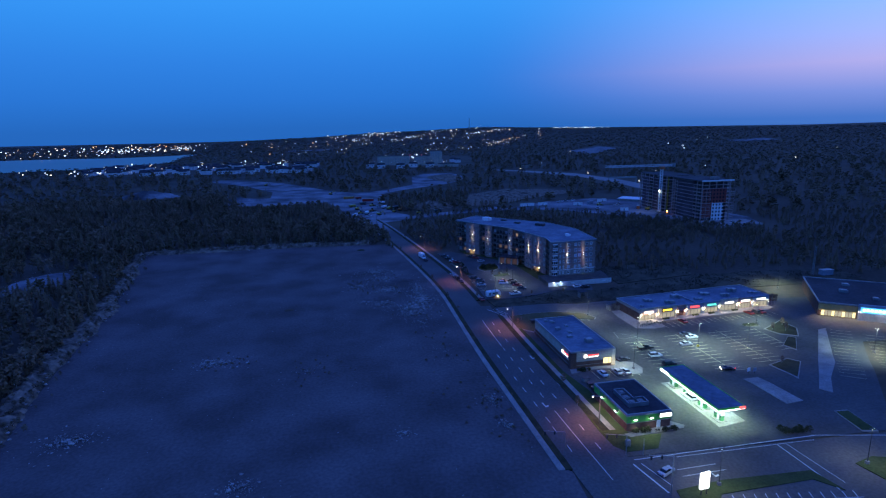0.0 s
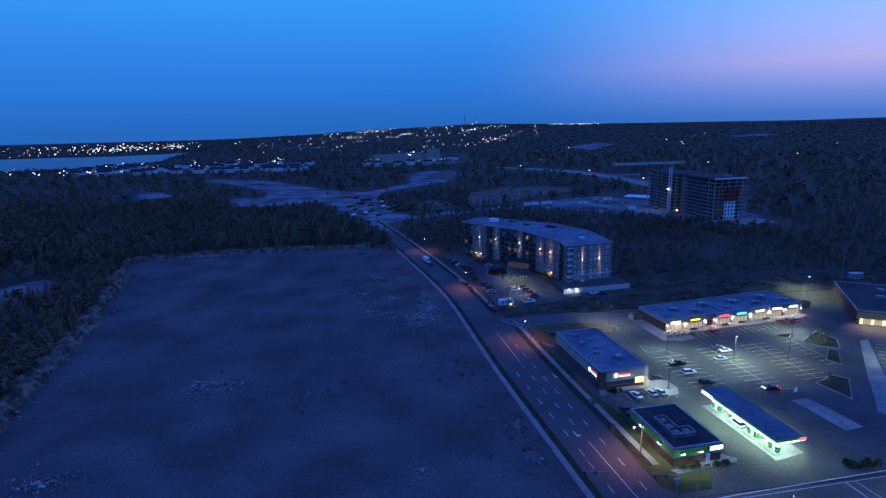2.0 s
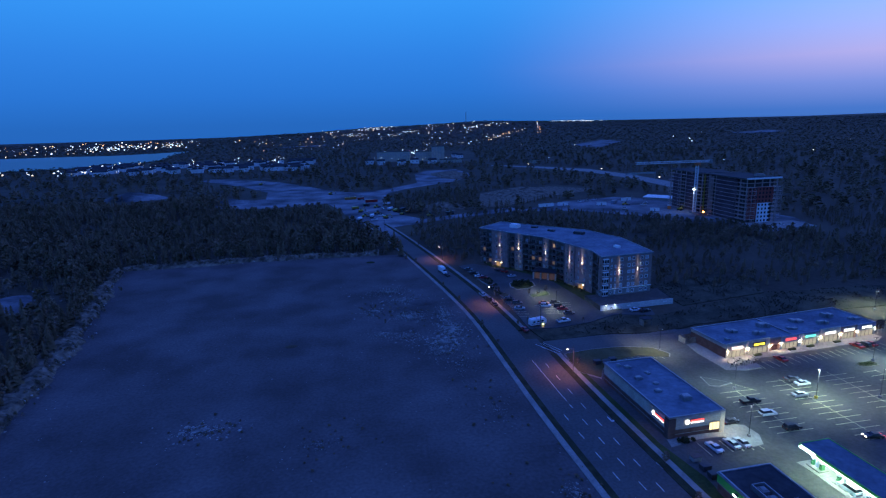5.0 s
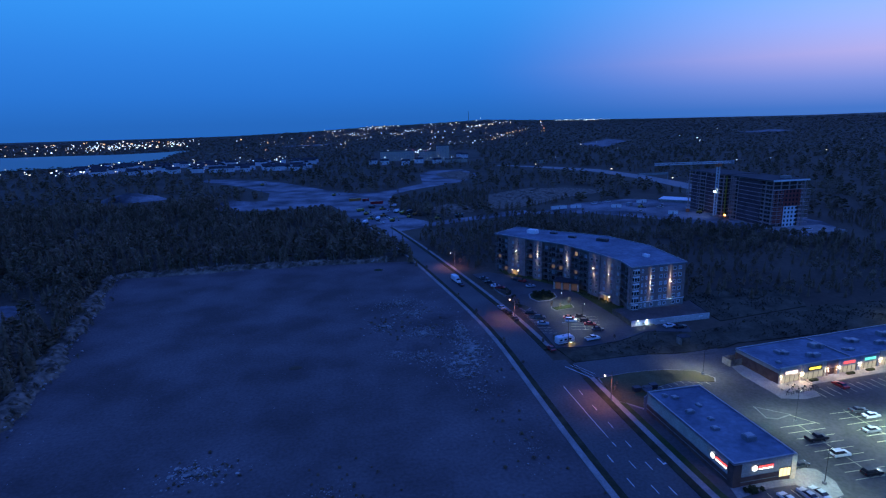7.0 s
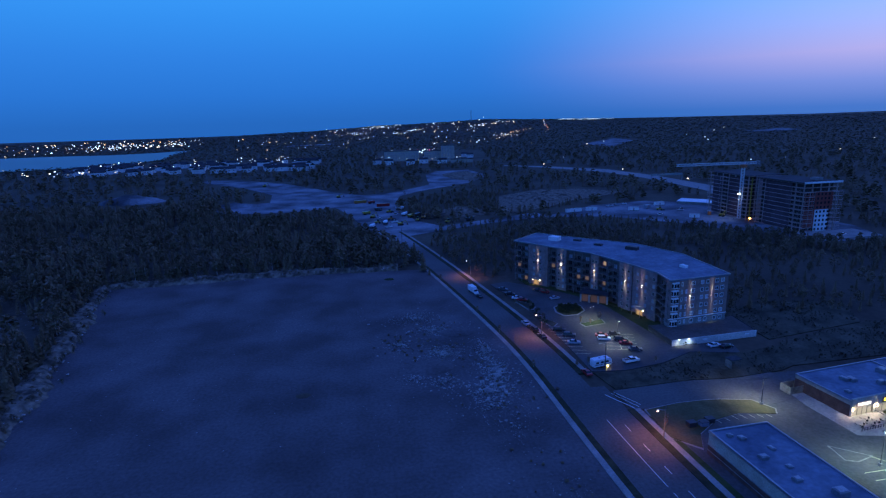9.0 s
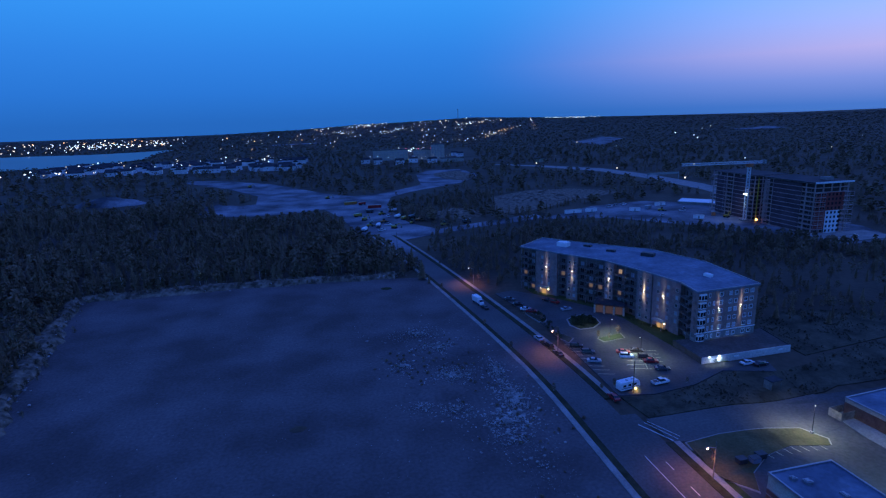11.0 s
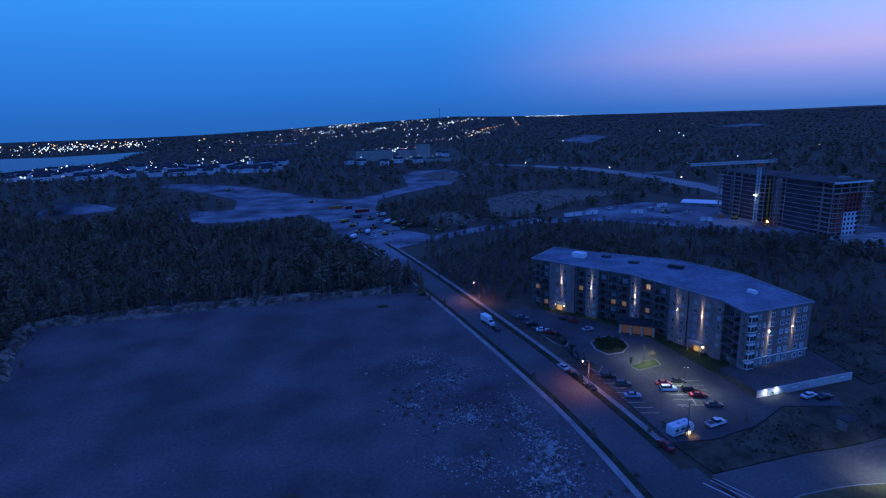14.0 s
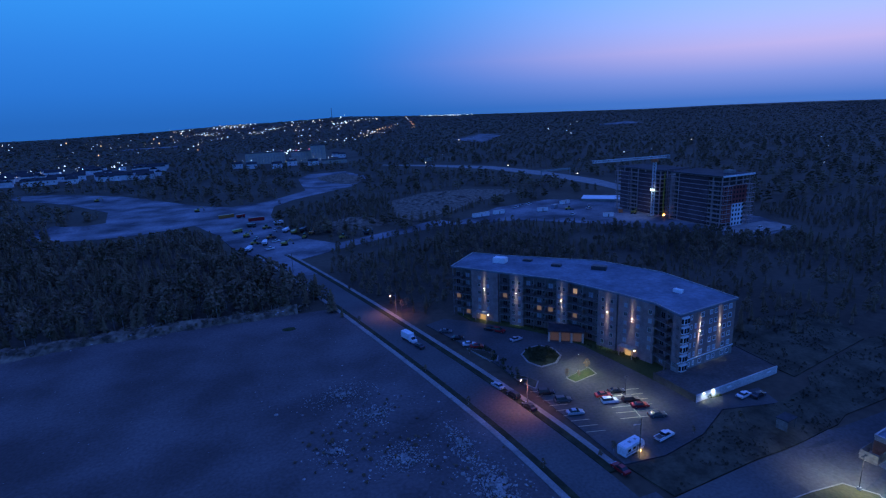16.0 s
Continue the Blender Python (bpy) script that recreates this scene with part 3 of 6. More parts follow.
for s in range(6):
    z = 2.1 + FLOOR * s
    for c, w, pane in ((0.2, 0.7, 0), (0.275, 0.7, 0), (0.39, 1.5, 1), (0.545, 1.3, 0), (0.635, 1.3, 0), (0.80, 1.5, 1), (0.9, 1.5, 0)):
        if s == 5 and c == 0.275:
            continue
        window(sw, pose(south.len * c, -0.01 if s else 0.01, z + 0.35), w, 1.5, "curtain" if (rnd.random() < 0.4) else "glass", bar=w > 1)
    bay = put("bay_window", shared(("bay_window",), lambda: prism([(-1.5, 0.1), (-1.1, -0.75), (1.1, -0.75), (1.5, 0.1)], 0, 2.2), M["white"]), sw, pose(2.1, 0, z - 0.15))
    for px, py, rz, w in ((-0.55, -0.77, 0, 0.9), (0.55, -0.77, 0, 0.9), (-1.34, -0.34, -64.8, 0.62), (1.34, -0.34, 64.8, 0.62)):
        put("pane", shared(("bay_pane", w), lambda: boxes((-w / 2, w / 2, -0.03, 0.02, 0.3, 1.75)), M["glass"]), bay, pose(px, py, 0, 0, 0, rz))
    if s:
        b = put("balcony", shared(("side_balcony",), lambda: boxes((0, 4.5, -1.5, 0.2, -0.2, 0), (0, 4.5, -1.5, -1.45, 0.95, 1.02), (0, 0.05, -1.5, 0, 0.95, 1.02), (4.45, 4.5, -1.5, 0, 0.95, 1.02)), M["slab"]), apt, Run(E_[0], E_[1]).at(2, 0, 1.4 + FLOOR * s))
SCONCES += [(south, south.len * 0.345, 12.6), (south, south.len * 0.72, 12.6)]
M["lamp_warm"] = glow("warm_sconce_lamp", (1.0, 0.9, 0.74), 34.0)


def spot(name, m, power, color, size, blend, radius=0.04, spread=None):
    la = bpy.data.lights.new(name, "SPOT")
    la.energy, la.color, la.spot_size, la.spot_blend, la.shadow_soft_size = power, color, radians(size), blend, radius
    ob = new(name, la)
    ob.matrix_basis = m
    return ob


for run, u, z in SCONCES:
    s = put("sconce", shared(("sconce",), lambda: boxes((-0.14, 0.14, -0.34, 0.02, -0.3, 0.3)), M["dark"]), apt, run.at(u, 0, z), "up-and-down wall sconce, lit warm white")
    put("lamp", shared(("sconce_lamp",), lambda: boxes((-0.1, 0.1, -0.3, -0.08, 0.31, 0.36), (-0.1, 0.1, -0.3, -0.08, -0.36, -0.31)), M["lamp_warm"]), s, pose(0, 0, 0))
    for up in (0, 1):
        spot("sconce_light", run.at(u, 0.3, z + (0.45 if up else -0.45)) @ pose(0, 0, 0, 176 if up else 4, 0, 0), 1000, (0.84, 1.0, 0.85), 33, 1.0, 0.04)

# entrances with lit canopies, and the lobby porch
for run, u in ((Run(W[0], W[1]), Run(W[0], W[1]).len * 0.66), (Run(W[3], W[4]), 4.6)):
    c = put("entrance_canopy", shared(("entrance_canopy",), lambda: boxes((-2.6, 2.6, -2.2, 0.1, 3.0, 3.5), (-2.4, -2.2, -2.1, -1.9, 0, 3.0), (2.2, 2.4, -2.1, -1.9, 0, 3.0)), M["stone"]), apt, run.at(u, 0, 0), "small entrance canopy with lit doors")
    put("door", shared(("entrance_door",), lambda: boxes((-1.3, -0.05, -0.06, 0.05, 0.1, 2.5), (0.05, 1.3, -0.06, 0.05, 0.1, 2.5)), M["pane_door"]), c, pose(0, 0, 0), "glazed entrance doors lit from inside")
    for x in (-2.0, 2.0):
        put("lamp", shared(("door_lamp",), lambda: boxes((-0.18, 0.18, -0.3, 0.0, 2.1, 2.6)), glow("door_lamp_glass", (1.0, 0.8, 0.5), 3.5)), c, pose(x, -0.05, 0))
    spot("entrance_light", run.at(u, 1.2, 2.9), 70, (1.0, 0.75, 0.42), 150, 0.7)
porch = put("porch", shared(("porch",), lambda: boxes((-6, 6, -6.5, 0, 3.6, 4.3), bevel=0.05), M["dark_roof"]), apt, Run(W[2], W[3]).at(4.2, 0, 0) @ pose(0, 0, 0, 0, 0, 34), "dark lobby porch roof")
for x in (-5.6, -1.9, 1.9, 5.6):
    put("pillar", shared(("pillar",), lambda: boxes((-0.35, 0.35, -6.3, -5.6, 0, 3.6)), M["beige"]), porch, pose(x, 0, 0))
for x in (-3.75, 0, 3.75):
    put("lobby_pane", shared(("lobby_pane",), lambda: boxes((-1.5, 1.5, -5.4, -5.3, 0.2, 3.3)), glow("lobby_glass", (1.0, 0.5, 0.12), 0.02)), porch, pose(x, 0, 0), "lobby glazing lit warm from inside")
pl = bpy.data.lights.new("porch_light", "AREA"); pl.size, pl.energy, pl.color = 3.0, 8, (1.0, 0.75, 0.35)
o = new("porch_light", pl); o.matrix_basis = Run(W[2], W[3]).at(4.2, 0, 0) @ pose(0, 0, 0, 0, 0, 34) @ pose(0, -3, 3.5)

# podium deck over the garage
M["dark_stone"] = mat("dark_retaining_block", (0.06, 0.058, 0.05), (0.1, 0.095, 0.085), 0.4, rough=0.95, fine=3)
M["pale_concrete"] = mat("pale_fresh_concrete", (0.46, 0.45, 0.43), (0.6, 0.58, 0.55), 0.25, rough=0.85, fine=2)
deck = thing("garage_podium", pose(0, 0, 0), "flat dark podium deck over a garage with pale concrete wall", "podium")
PD = [(39.5, 157), (40.4, 141.8), (74.2, 145.3), (75.4, 161), (69, 160)]
part("deck", prism(PD, 1.4, 1.8), mat("podium_paving", (0.075, 0.065, 0.06), (0.12, 0.105, 0.095), 0.15, fine=1.2), deck)
for a, b in zip(PD[:3], PD[1:4]):
    r = Run(a, b)
    put("podium_wall", shared(("podium_wall", round(r.len, 1)), lambda: boxes((0, r.len, 0, 0.35, -0.4, 2.05)), M["pale_concrete" if r.len > 30 else "dark_stone"]), deck, r.at(0, 0.05, 0))
gr = Run(PD[1], PD[2])
gd = put("garage_door", shared(("garage_door",), lambda: boxes(*[(-2.2, 2.2, -0.06, 0.0, 0.02 + 0.45 * k, 0.44 + 0.45 * k) for k in range(4)]), M["white"]), deck, gr.at(5.4, 0.06, 0), "white panelled garage door under two lamps")
for x in (-2.7, 1.0):
    put("lamp", shared(("garage_lamp",), lambda: boxes((-0.22, 0.22, -0.3, 0.0, 1.8, 1.98)), glow("garage_lamp_glass", (0.75, 0.95, 1.0), 4.0)), gd, pose(x, 0, 0.2))
    spot("garage_light", gr.at(5.4 + x, 0.7, 1.9), 130, (0.75, 0.95, 1.0), 150, 0.8)
for u in (13, 30):
    put("vent", shared(("vent",), lambda: boxes((-0.9, 0.9, -0.05, 0.02, 0.9, 1.4)), M["white"]), deck, gr.at(u, 0.06, 0))


# ---- shops ----
M["red_glow"] = glow("red_sign", (1.0, 0.06, 0.05), 1.6)
M["white_glow"] = glow("white_sign", (0.95, 0.98, 1.0), 2.2)
M["soft_glow"] = glow("pale_sign", (1.0, 0.8, 0.72), 1.6)
M["yellow_glow"] = glow("yellow_sign", (1.0, 0.78, 0.05), 1.5)
M["cyan_glow"] = glow("cyan_sign", (0.1, 0.9, 0.7), 1.2)
M["shop_glow"] = glow("lit_shop_glass", (0.95, 0.86, 0.6), 0.2)
M["hot_glow"] = glow("bright_shop_glass", (1.0, 0.8, 0.35), 0.9)
M["green"] = mat("green_fascia", (0.06, 0.38, 0.06), (0.09, 0.46, 0.08), 0.3, rough=0.5)
M["blue_panel"] = mat("blue_grey_panel", (0.16, 0.2, 0.26), (0.22, 0.26, 0.32), 0.3, rough=0.7)
M["dark_brick"] = mat("dark_brick", (0.1, 0.055, 0.045), (0.15, 0.085, 0.07), 0.6, rough=0.9, fine=5)
M["board"] = mat("black_sign_board", (0.02, 0.02, 0.02), (0.03, 0.03, 0.03), 0.5, rough=0.5)


def flat_roof(b, W_, L_, h, material, lip=0.45, units=()):
    """A membrane inside a parapet, with rooftop plant."""
    r = part("roof", boxes((0.3, W_ - 0.3, 0.3, L_ - 0.3, h - 0.35, h - lip)), material, b, "flat membrane roof")
    for q in ((-0.1, W_ + 0.1, -0.1, 0.3), (-0.1, W_ + 0.1, L_ - 0.3, L_ + 0.1), (-0.1, 0.3, 0.3, L_ - 0.3), (W_ - 0.3, W_ + 0.1, 0.3, L_ - 0.3)):
        part("parapet", boxes((*q, h - 0.6, h)), M["metal"], b)
    for x, y, w, d, z in units:
        part("roof_unit", boxes((x - w / 2, x + w / 2, y - d / 2, y + d / 2, h - lip, h - lip + z), (x - w / 2 + 0.2, x + w / 2 - 0.2, y - d / 2 + 0.2, y + d / 2 - 0.2, h - lip + z, h - lip + z + 0.15), (x + w / 2, x + w / 2 + 0.5, y - 0.25, y + 0.25, h - lip, h - lip + z * 0.6)), M["metal"], r)
    return r


# retail building beside the road
shop = thing("retail_building", pose(19.8, 49.3, 0, 0, 0, 5), "long single-storey brick shop with red lit signs", "building")
SW, SL = 15.6, 33.0
part("lower_wall", boxes((0, SW, 0, SL, -3, 2.4)), M["dark_brick"], shop)
part("upper_wall", boxes((0.03, SW - 0.03, 0.03, SL - 0.03, 2.4, 5.6)), M["beige"], shop)
part("band", boxes((-0.06, SW + 0.06, -0.06, SL + 0.06, 2.3, 2.5), (-0.05, SW + 0.05, -0.05, SL + 0.05, 1.0, 1.12)), M["stone"], shop)
part("corner_pier", boxes((-0.12, 1.9, -0.12, 1.6, -0.2, 5.55)), M["dark_brick"], shop)
part("corner_pier", boxes((SW - 1.2, SW + 0.12, -0.12, 1.2, -0.2, 5.55)), M["beige"], shop)
flat_roof(shop, SW, SL, 6.0, M["roof"], units=((9.8, 7.5, 2.4, 2.0, 1.3), (5.2, 13.0, 1.6, 1.4, 0.8), (7.0, 17, 1.1, 1.1, 0.7), (4.2, 21, 1.8, 1.4, 0.9), (8.5, 23.5, 1.0, 1.6, 0.6), (5.0, 28.5, 1.4, 1.4, 0.7), (3.0, 30, 1.0, 1.0, 0.8)))
for m in (pose(5.2, 0, 3.6), pose(0, 6.3, 3.4, 0, 0, -90)):
    sg = put("sign", shared(("shop_sign",), lambda: boxes((-0.5, 4.6, -0.16, 0.04, -0.05, 1.0)), M["board"]), shop, m, "red and white lit shop sign, unreadable")
    def disc():
        bm = bmesh.new(); rod(bm, (0, -0.14, 0.5), (0, -0.24, 0.5), 0.62, n=16); return bm
    put("logo", shared(("logo_disc",), disc, M["white_glow"]), sg, pose(-0.1, 0, 0))
    put("letters", shared(("shop_letters",), lambda: boxes(*[(0.9 + k * 0.62, 1.35 + k * 0.62, -0.24, -0.14, 0.42, 0.92) for k in range(6)]), M["red_glow"]), sg, pose(0, 0, 0))
    put("letters", shared(("shop_letters2",), lambda: boxes((0.9, 4.4, -0.24, -0.14, 0.08, 0.28)), M["white_glow"]), sg, pose(0, 0, 0))
win = put("shop_window", shared(("corner_window",), lambda: boxes((0, 2.9, -0.12, 0.0, 0.9, 3.0), (0, 2.9, -0.16, 0, 0.8, 0.9), (0, 2.9, -0.16, 0, 3.0, 3.1)), M["dark"]), shop, pose(11.4, -0.02, 0))
for k in range(3):
    put("pane", shared(("corner_pane",), lambda: boxes((0.06, 0.9, -0.16, -0.1, 1.0, 2.95)), M["hot_glow"]), win, pose(0.96 * k, 0, 0))
for y in (1.5, 4.2, 7):
    put("shop_window", shared(("side_window",), lambda: boxes((-1.1, 1.1, -0.1, 0.05, 0.0, 2.3)), M["shop_glow"]), shop, pose(SW, y, 0, 0, 0, 90))
spot("shop_wall_light", pose(19.8, 49.3, 0, 0, 0, 5) @ pose(15.2, -1.2, 3.2), 220, (1.0, 0.72, 0.4), 140, 0.7)
spot("shop_wall_light", pose(19.8, 49.3, 0, 0, 0, 5) @ pose(17, 3, 3.4), 200, (1.0, 0.75, 0.45), 140, 0.7)

# convenience store with a green fascia
store = thing("convenience_store", pose(21.5, 10.8, 0, 0, 0, 4.5), "small brick store with a lit green fascia band", "building")
CW, CL = 12.6, 18.6
part("lower_wall", boxes((0.05, CW - 0.05, 0.05, CL - 0.05, -0.6, 2.1)), M["dark_brick"], store)
part("sill_band", boxes((-0.02, CW + 0.02, -0.02, CL + 0.02, 2.1, 2.4)), M["stone"], store)
part("fascia", boxes((-0.1, CW + 0.1, -0.1, CL + 0.1, 2.4, 4.3)), M["green"], store, "green metal fascia lit by floodlights")
part("cornice", boxes((-0.25, CW + 0.25, -0.25, CL + 0.25, 4.3, 4.5)), M["metal"], store)
flat_roof(store, CW, CL, 4.8, M["dark_roof"], lip=0.25)
sc = part("roof_screen", boxes((2.6, 2.8, 3.8, 12.4, 4.4, 5.7), (5.4, 5.6, 6.6, 12.4, 4.4, 5.7), (2.8, 5.4, 12.2, 12.4, 4.4, 5.7), (2.8, 8.4, 3.8, 4.0, 4.4, 5.7), (8.2, 8.4, 4.0, 6.8, 4.4, 5.7), (5.6, 8.2, 6.6, 6.8, 4.4, 5.7)), M["metal"], store, "pale L-shaped screen round rooftop plant")
for x, y in ((4.1, 10.8), (4.1, 8.0), (4.2, 5.2), (6.8, 5.3)):
    put("roof_unit", shared(("store_unit",), lambda: boxes((-0.8, 0.8, -0.9, 0.9, 4.45, 5.4), (-0.5, 0.5, -0.6, 0.6, 5.4, 5.55)), M["stone"]), sc, pose(x, y, 0))
part("sign", boxes((9.0, 12.6, -0.5, -0.1, 3.1, 4.4)), M["board"], store)
part("sign_face", boxes((9.15, 12.45, -0.58, -0.5, 3.25, 4.25)), M["white_glow"], store, "white lit store sign")
part("door", boxes((8.6, 9.7, -0.05, 0.08, 0, 2.2)), M["white"], store)
part("front_window", boxes((CW - 0.02, CW + 0.06, 2, 16, 0.4, 2.3)), M["shop_glow"], store)
for m in (pose(2.0, -0.1, 3.9), pose(6.6, -0.1, 3.9), pose(-0.1, 4.6, 3.9, 0, 0, -90), pose(-0.1, 12.6, 3.9, 0, 0, -90)):
    lamp = put("flood_lamp", shared(("flood_lamp",), lambda: boxes((-0.5, 0.5, -0.75, -0.1, -0.55, -0.35), (-0.06, 0.06, -0.7, 0, -0.33, -0.25)), M["dark"]), store, m)
    put("lens", shared(("flood_lens",), lambda: boxes((-0.45, 0.45, -0.7, -0.15, -0.62, -0.56), (-0.45, 0.45, -0.82, -0.76, -0.56, -0.3)), glow("flood_lens", (0.8, 1.0, 0.9), 4.0)), lamp, pose(0, 0, 0))
    spot("fascia_light", pose(21.5, 10.8, 0, 0, 0, 4.5) @ m @ pose(0, -1.0, -0.75, -28, 0, 0), 300, (0.8, 1.0, 0.85), 150, 0.9)

# fuel canopy, columns, pumps
fuel = thing("fuel_canopy", pose(45.0, 8.3, 0, 0, 0, 5), "long dark-roofed fuel station canopy, brightly lit below", "canopy")
FW, FL = 7.9, 26.4
part("roof", boxes((0.15, FW - 0.15, 0.15, FL - 0.15, 5.2, 5.75)), M["roof"], fuel, "blue-grey metal roof of the canopy")
part("fascia", boxes((0, FW, 0, 0.15, 4.95, 5.9), (0, 0.15, 0.15, FL, 4.95, 5.9), (FW - 0.15, FW, 0.15, FL, 4.95, 5.9), (0.15, FW - 0.15, FL - 0.15, FL, 4.95, 5.9)), M["green"], fuel)
part("soffit", boxes((0.15, FW - 0.15, 0.15, FL - 0.15, 5.05, 5.2)), M["white"], fuel)
part("light_strip", boxes((-0.06, 0.0, 0.1, FL - 0.1, 5.0, 5.2), (0.1, FW - 0.1, -0.06, 0.0, 5.0, 5.2)), glow("canopy_edge_strip", (0.7, 1.0, 0.85), 5.0), fuel)
part("sign_face", boxes((-0.1, -0.04, FL - 4.5, FL - 0.6, 5.1, 5.8), (FW - 0.05, FW + 0.06, 0.2, 1.4, 5.1, 5.8)), M["white_glow"], fuel)
part("red_sign", boxes((FW - 1.7, FW + 0.08, -0.14, -0.08, 5.1, 5.85)), M["red_glow"], fuel)
lens = glow("canopy_lamp_glass", (0.62, 1.0, 0.78), 85.0)
for x in (2.0, 5.9):
    for y in (2.2, 6.6, 11.0, 15.4, 19.8, 24.2):
        put("soffit_lamp", shared(("soffit_lamp",), lambda: boxes((-0.45, 0.45, -0.45, 0.45, 4.98, 5.06)), lens), fuel, pose(x, y, 0))
M["pump_green"] = mat("pump_green", (0.04, 0.22, 0.08), (0.06, 0.28, 0.1), 0.8, rough=0.4)
for k, y in enumerate((4.3, 11.2, 18.0, 24.6)):
    part("column", boxes((3.5, 4.4, y - 0.3, y + 0.3, 0, 5.05)), M["white"], fuel)
for y in (3.2, 10.0, 16.8, 23.4):
    isl = tagged(link("pump_island", boxes((2.6, 5.3, y - 0.6, y + 3.0, 0.0, 0.28), bevel=0.04), M["concrete"]), "raised concrete pump island", "kerb", "pump islands")
    isl.matrix_basis = pose(45.0, 8.3, 0, 0, 0, 5)
    for dy in (0.1, 2.3):
        pm = thing("fuel_pump", pose(45.0, 8.3, 0, 0, 0, 5) @ pose(3.95, y + dy, 0.28), "green and white fuel pump on a kerb", "pump", "fuel pumps")
        part("cabinet", boxes((-0.5, 0.5, -0.32, 0.32, 0, 1.5), bevel=0.04), M["pump_green"], pm)
        part("head", boxes((-0.55, 0.55, -0.36, 0.36, 1.5, 2.2)), M["white"], pm)
        part("screen", boxes((-0.56, -0.5, -0.25, 0.25, 1.1, 1.45), (0.5, 0.56, -0.25, 0.25, 1.1, 1.45)), M["glass"], pm)
        bm = bmesh.new(); rod(bm, (-0.58, 0.1, 1.3), (-0.7, 0.1, 0.5), 0.03, n=6); rod(bm, (-0.7, 0.1, 0.5), (-0.58, 0.2, 1.0), 0.03, n=6)
        part("hose", bm, M["dark"], pm)

# strip mall
MZ = -2.2
mall = thing("strip_mall", pose(64.6, 94.2, MZ, 0, 0, 8.6), "long brick strip of shops with lit signs and fronts", "building")
MW, ML = 65.5, 17.0
part("wall", boxes((0, MW, 0, ML, -1.5, 3.6)), M["dark_brick"], mall)
part("upper_wall", boxes((0.03, MW - 0.03, 0.03, ML - 0.03, 3.6, 4.6)), M["beige"], mall)
flat_roof(mall, MW, ML, 5.0, M["roof"], units=[(4 + (k * 7.3) % 60, 4 + (k * 5.1) % 10, 1.2 + (k % 3) * 0.7, 1.4 + (k % 2), 0.7 + 0.25 * (k % 4)) for k in range(17)])
part("roof_divider", boxes((28, 28.4, 0.3, ML - 0.3, 4.5, 5.15)), M["metal"], mall)
UN = [(0, 8.5, "beige", "soft_glow"), (8.5, 18, "board", "yellow_glow"), (18, 22.5, "brick", None), (22.5, 31, "blue_panel", "red_glow"), (31, 39.5, "blue_panel", "cyan_glow"), (39.5, 49, "beige", "white_glow"), (49, 56.5, "brick", "white_glow"), (56.5, 65.5, "blue_panel", "white_glow")]
for a, b, m, sgn in UN:
    c = (a + b) / 2
    u = part("shopfront", boxes((a + 0.15, b - 0.15, -0.5, 0.0, 2.6, 5.0 + (0.5 if m in ("beige", "board") else 0.1)), (a + 0.15, a + 0.75, -0.5, 0, -0.2, 2.6), (b - 0.75, b - 0.15, -0.5, 0, -0.2, 2.6)), M[m if m != "board" else "beige"], mall)
    if m != "brick" or a > 40:
        for k in range(4):
            w = (b - a - 1.7) / 4
            part("shop_window", boxes((a + 0.85 + k * w + 0.06, a + 0.85 + (k + 1) * w - 0.06, -0.14, -0.02, 0.25, 2.5)), M["shop_glow"], u)
        part("mullion", boxes(*[(a + 0.85 + k * (b - a - 1.7) / 4 - 0.06, a + 0.85 + k * (b - a - 1.7) / 4 + 0.06, -0.2, -0.02, 0, 2.55) for k in range(5)]), M["dark"], u)
    if sgn:
        part("sign_board", boxes((c - 2.6, c + 2.6, -0.62, -0.5, 3.0, 4.5)), M["board" if sgn in ("yellow_glow",) else "beige"], u)
        part("sign_letters", boxes(*[(c - 2.2 + k * 0.75, c - 1.65 + k * 0.75, -0.72, -0.62, 3.4, 4.1) for k in range(6)]), M[sgn], u, "lit sign letters, unreadable")
    for x in (a + 0.45, b - 0.45):
        s = part("sconce", boxes((x - 0.13, x + 0.13, -0.8, -0.5, 2.2, 2.7)), M["dark"], u)
        part("lamp", boxes((x - 0.1, x + 0.1, -0.76, -0.54, 2.71, 2.76), (x - 0.1, x + 0.1, -0.76, -0.54, 2.14, 2.19)), glow("shop_sconce_lamp", (1.0, 0.78, 0.5), 40.0), s)
for x in (0.4, 5, 8.5, 18.2, 22.3, 31, 39.5, 49, 56.5, 65):
    spot("shopfront_light", pose(64.6, 94.2, MZ, 0, 0, 8.6) @ pose(x, -1.0, 3.4), 300, (1.0, 0.8, 0.52), 160, 0.6)
for x in (10.5, 25, 33, 45):
    b = tagged(link("hedge", boxes((x, x + 3, -2.2, -1.0, 0.05, 0.8), bevel=0.25), M["shrub"]), "low clipped shrub bed before the shops", "shrub", "shopfront shrubs")
    b.matrix_basis = pose(64.6, 94.2, MZ, 0, 0, 8.6)
fence = thing("patio_fence", pose(64.6, 94.2, MZ, 0, 0, 8.6), "low dark fence round a terrace with tables", "fence")
for k in range(14):
    part("post", boxes((-3.6 + k * 0.9, -3.5 + k * 0.9, -6.6, -6.5, 0.1, 1.2)), M["dark"], fence)
part("rail", boxes((-3.6, 8.2, -6.58, -6.52, 1.1, 1.2), (-3.6, 8.2, -6.58, -6.52, 0.6, 0.66), (8.1, 8.2, -6.5, -0.5, 1.1, 1.2)), M["dark"], fence)
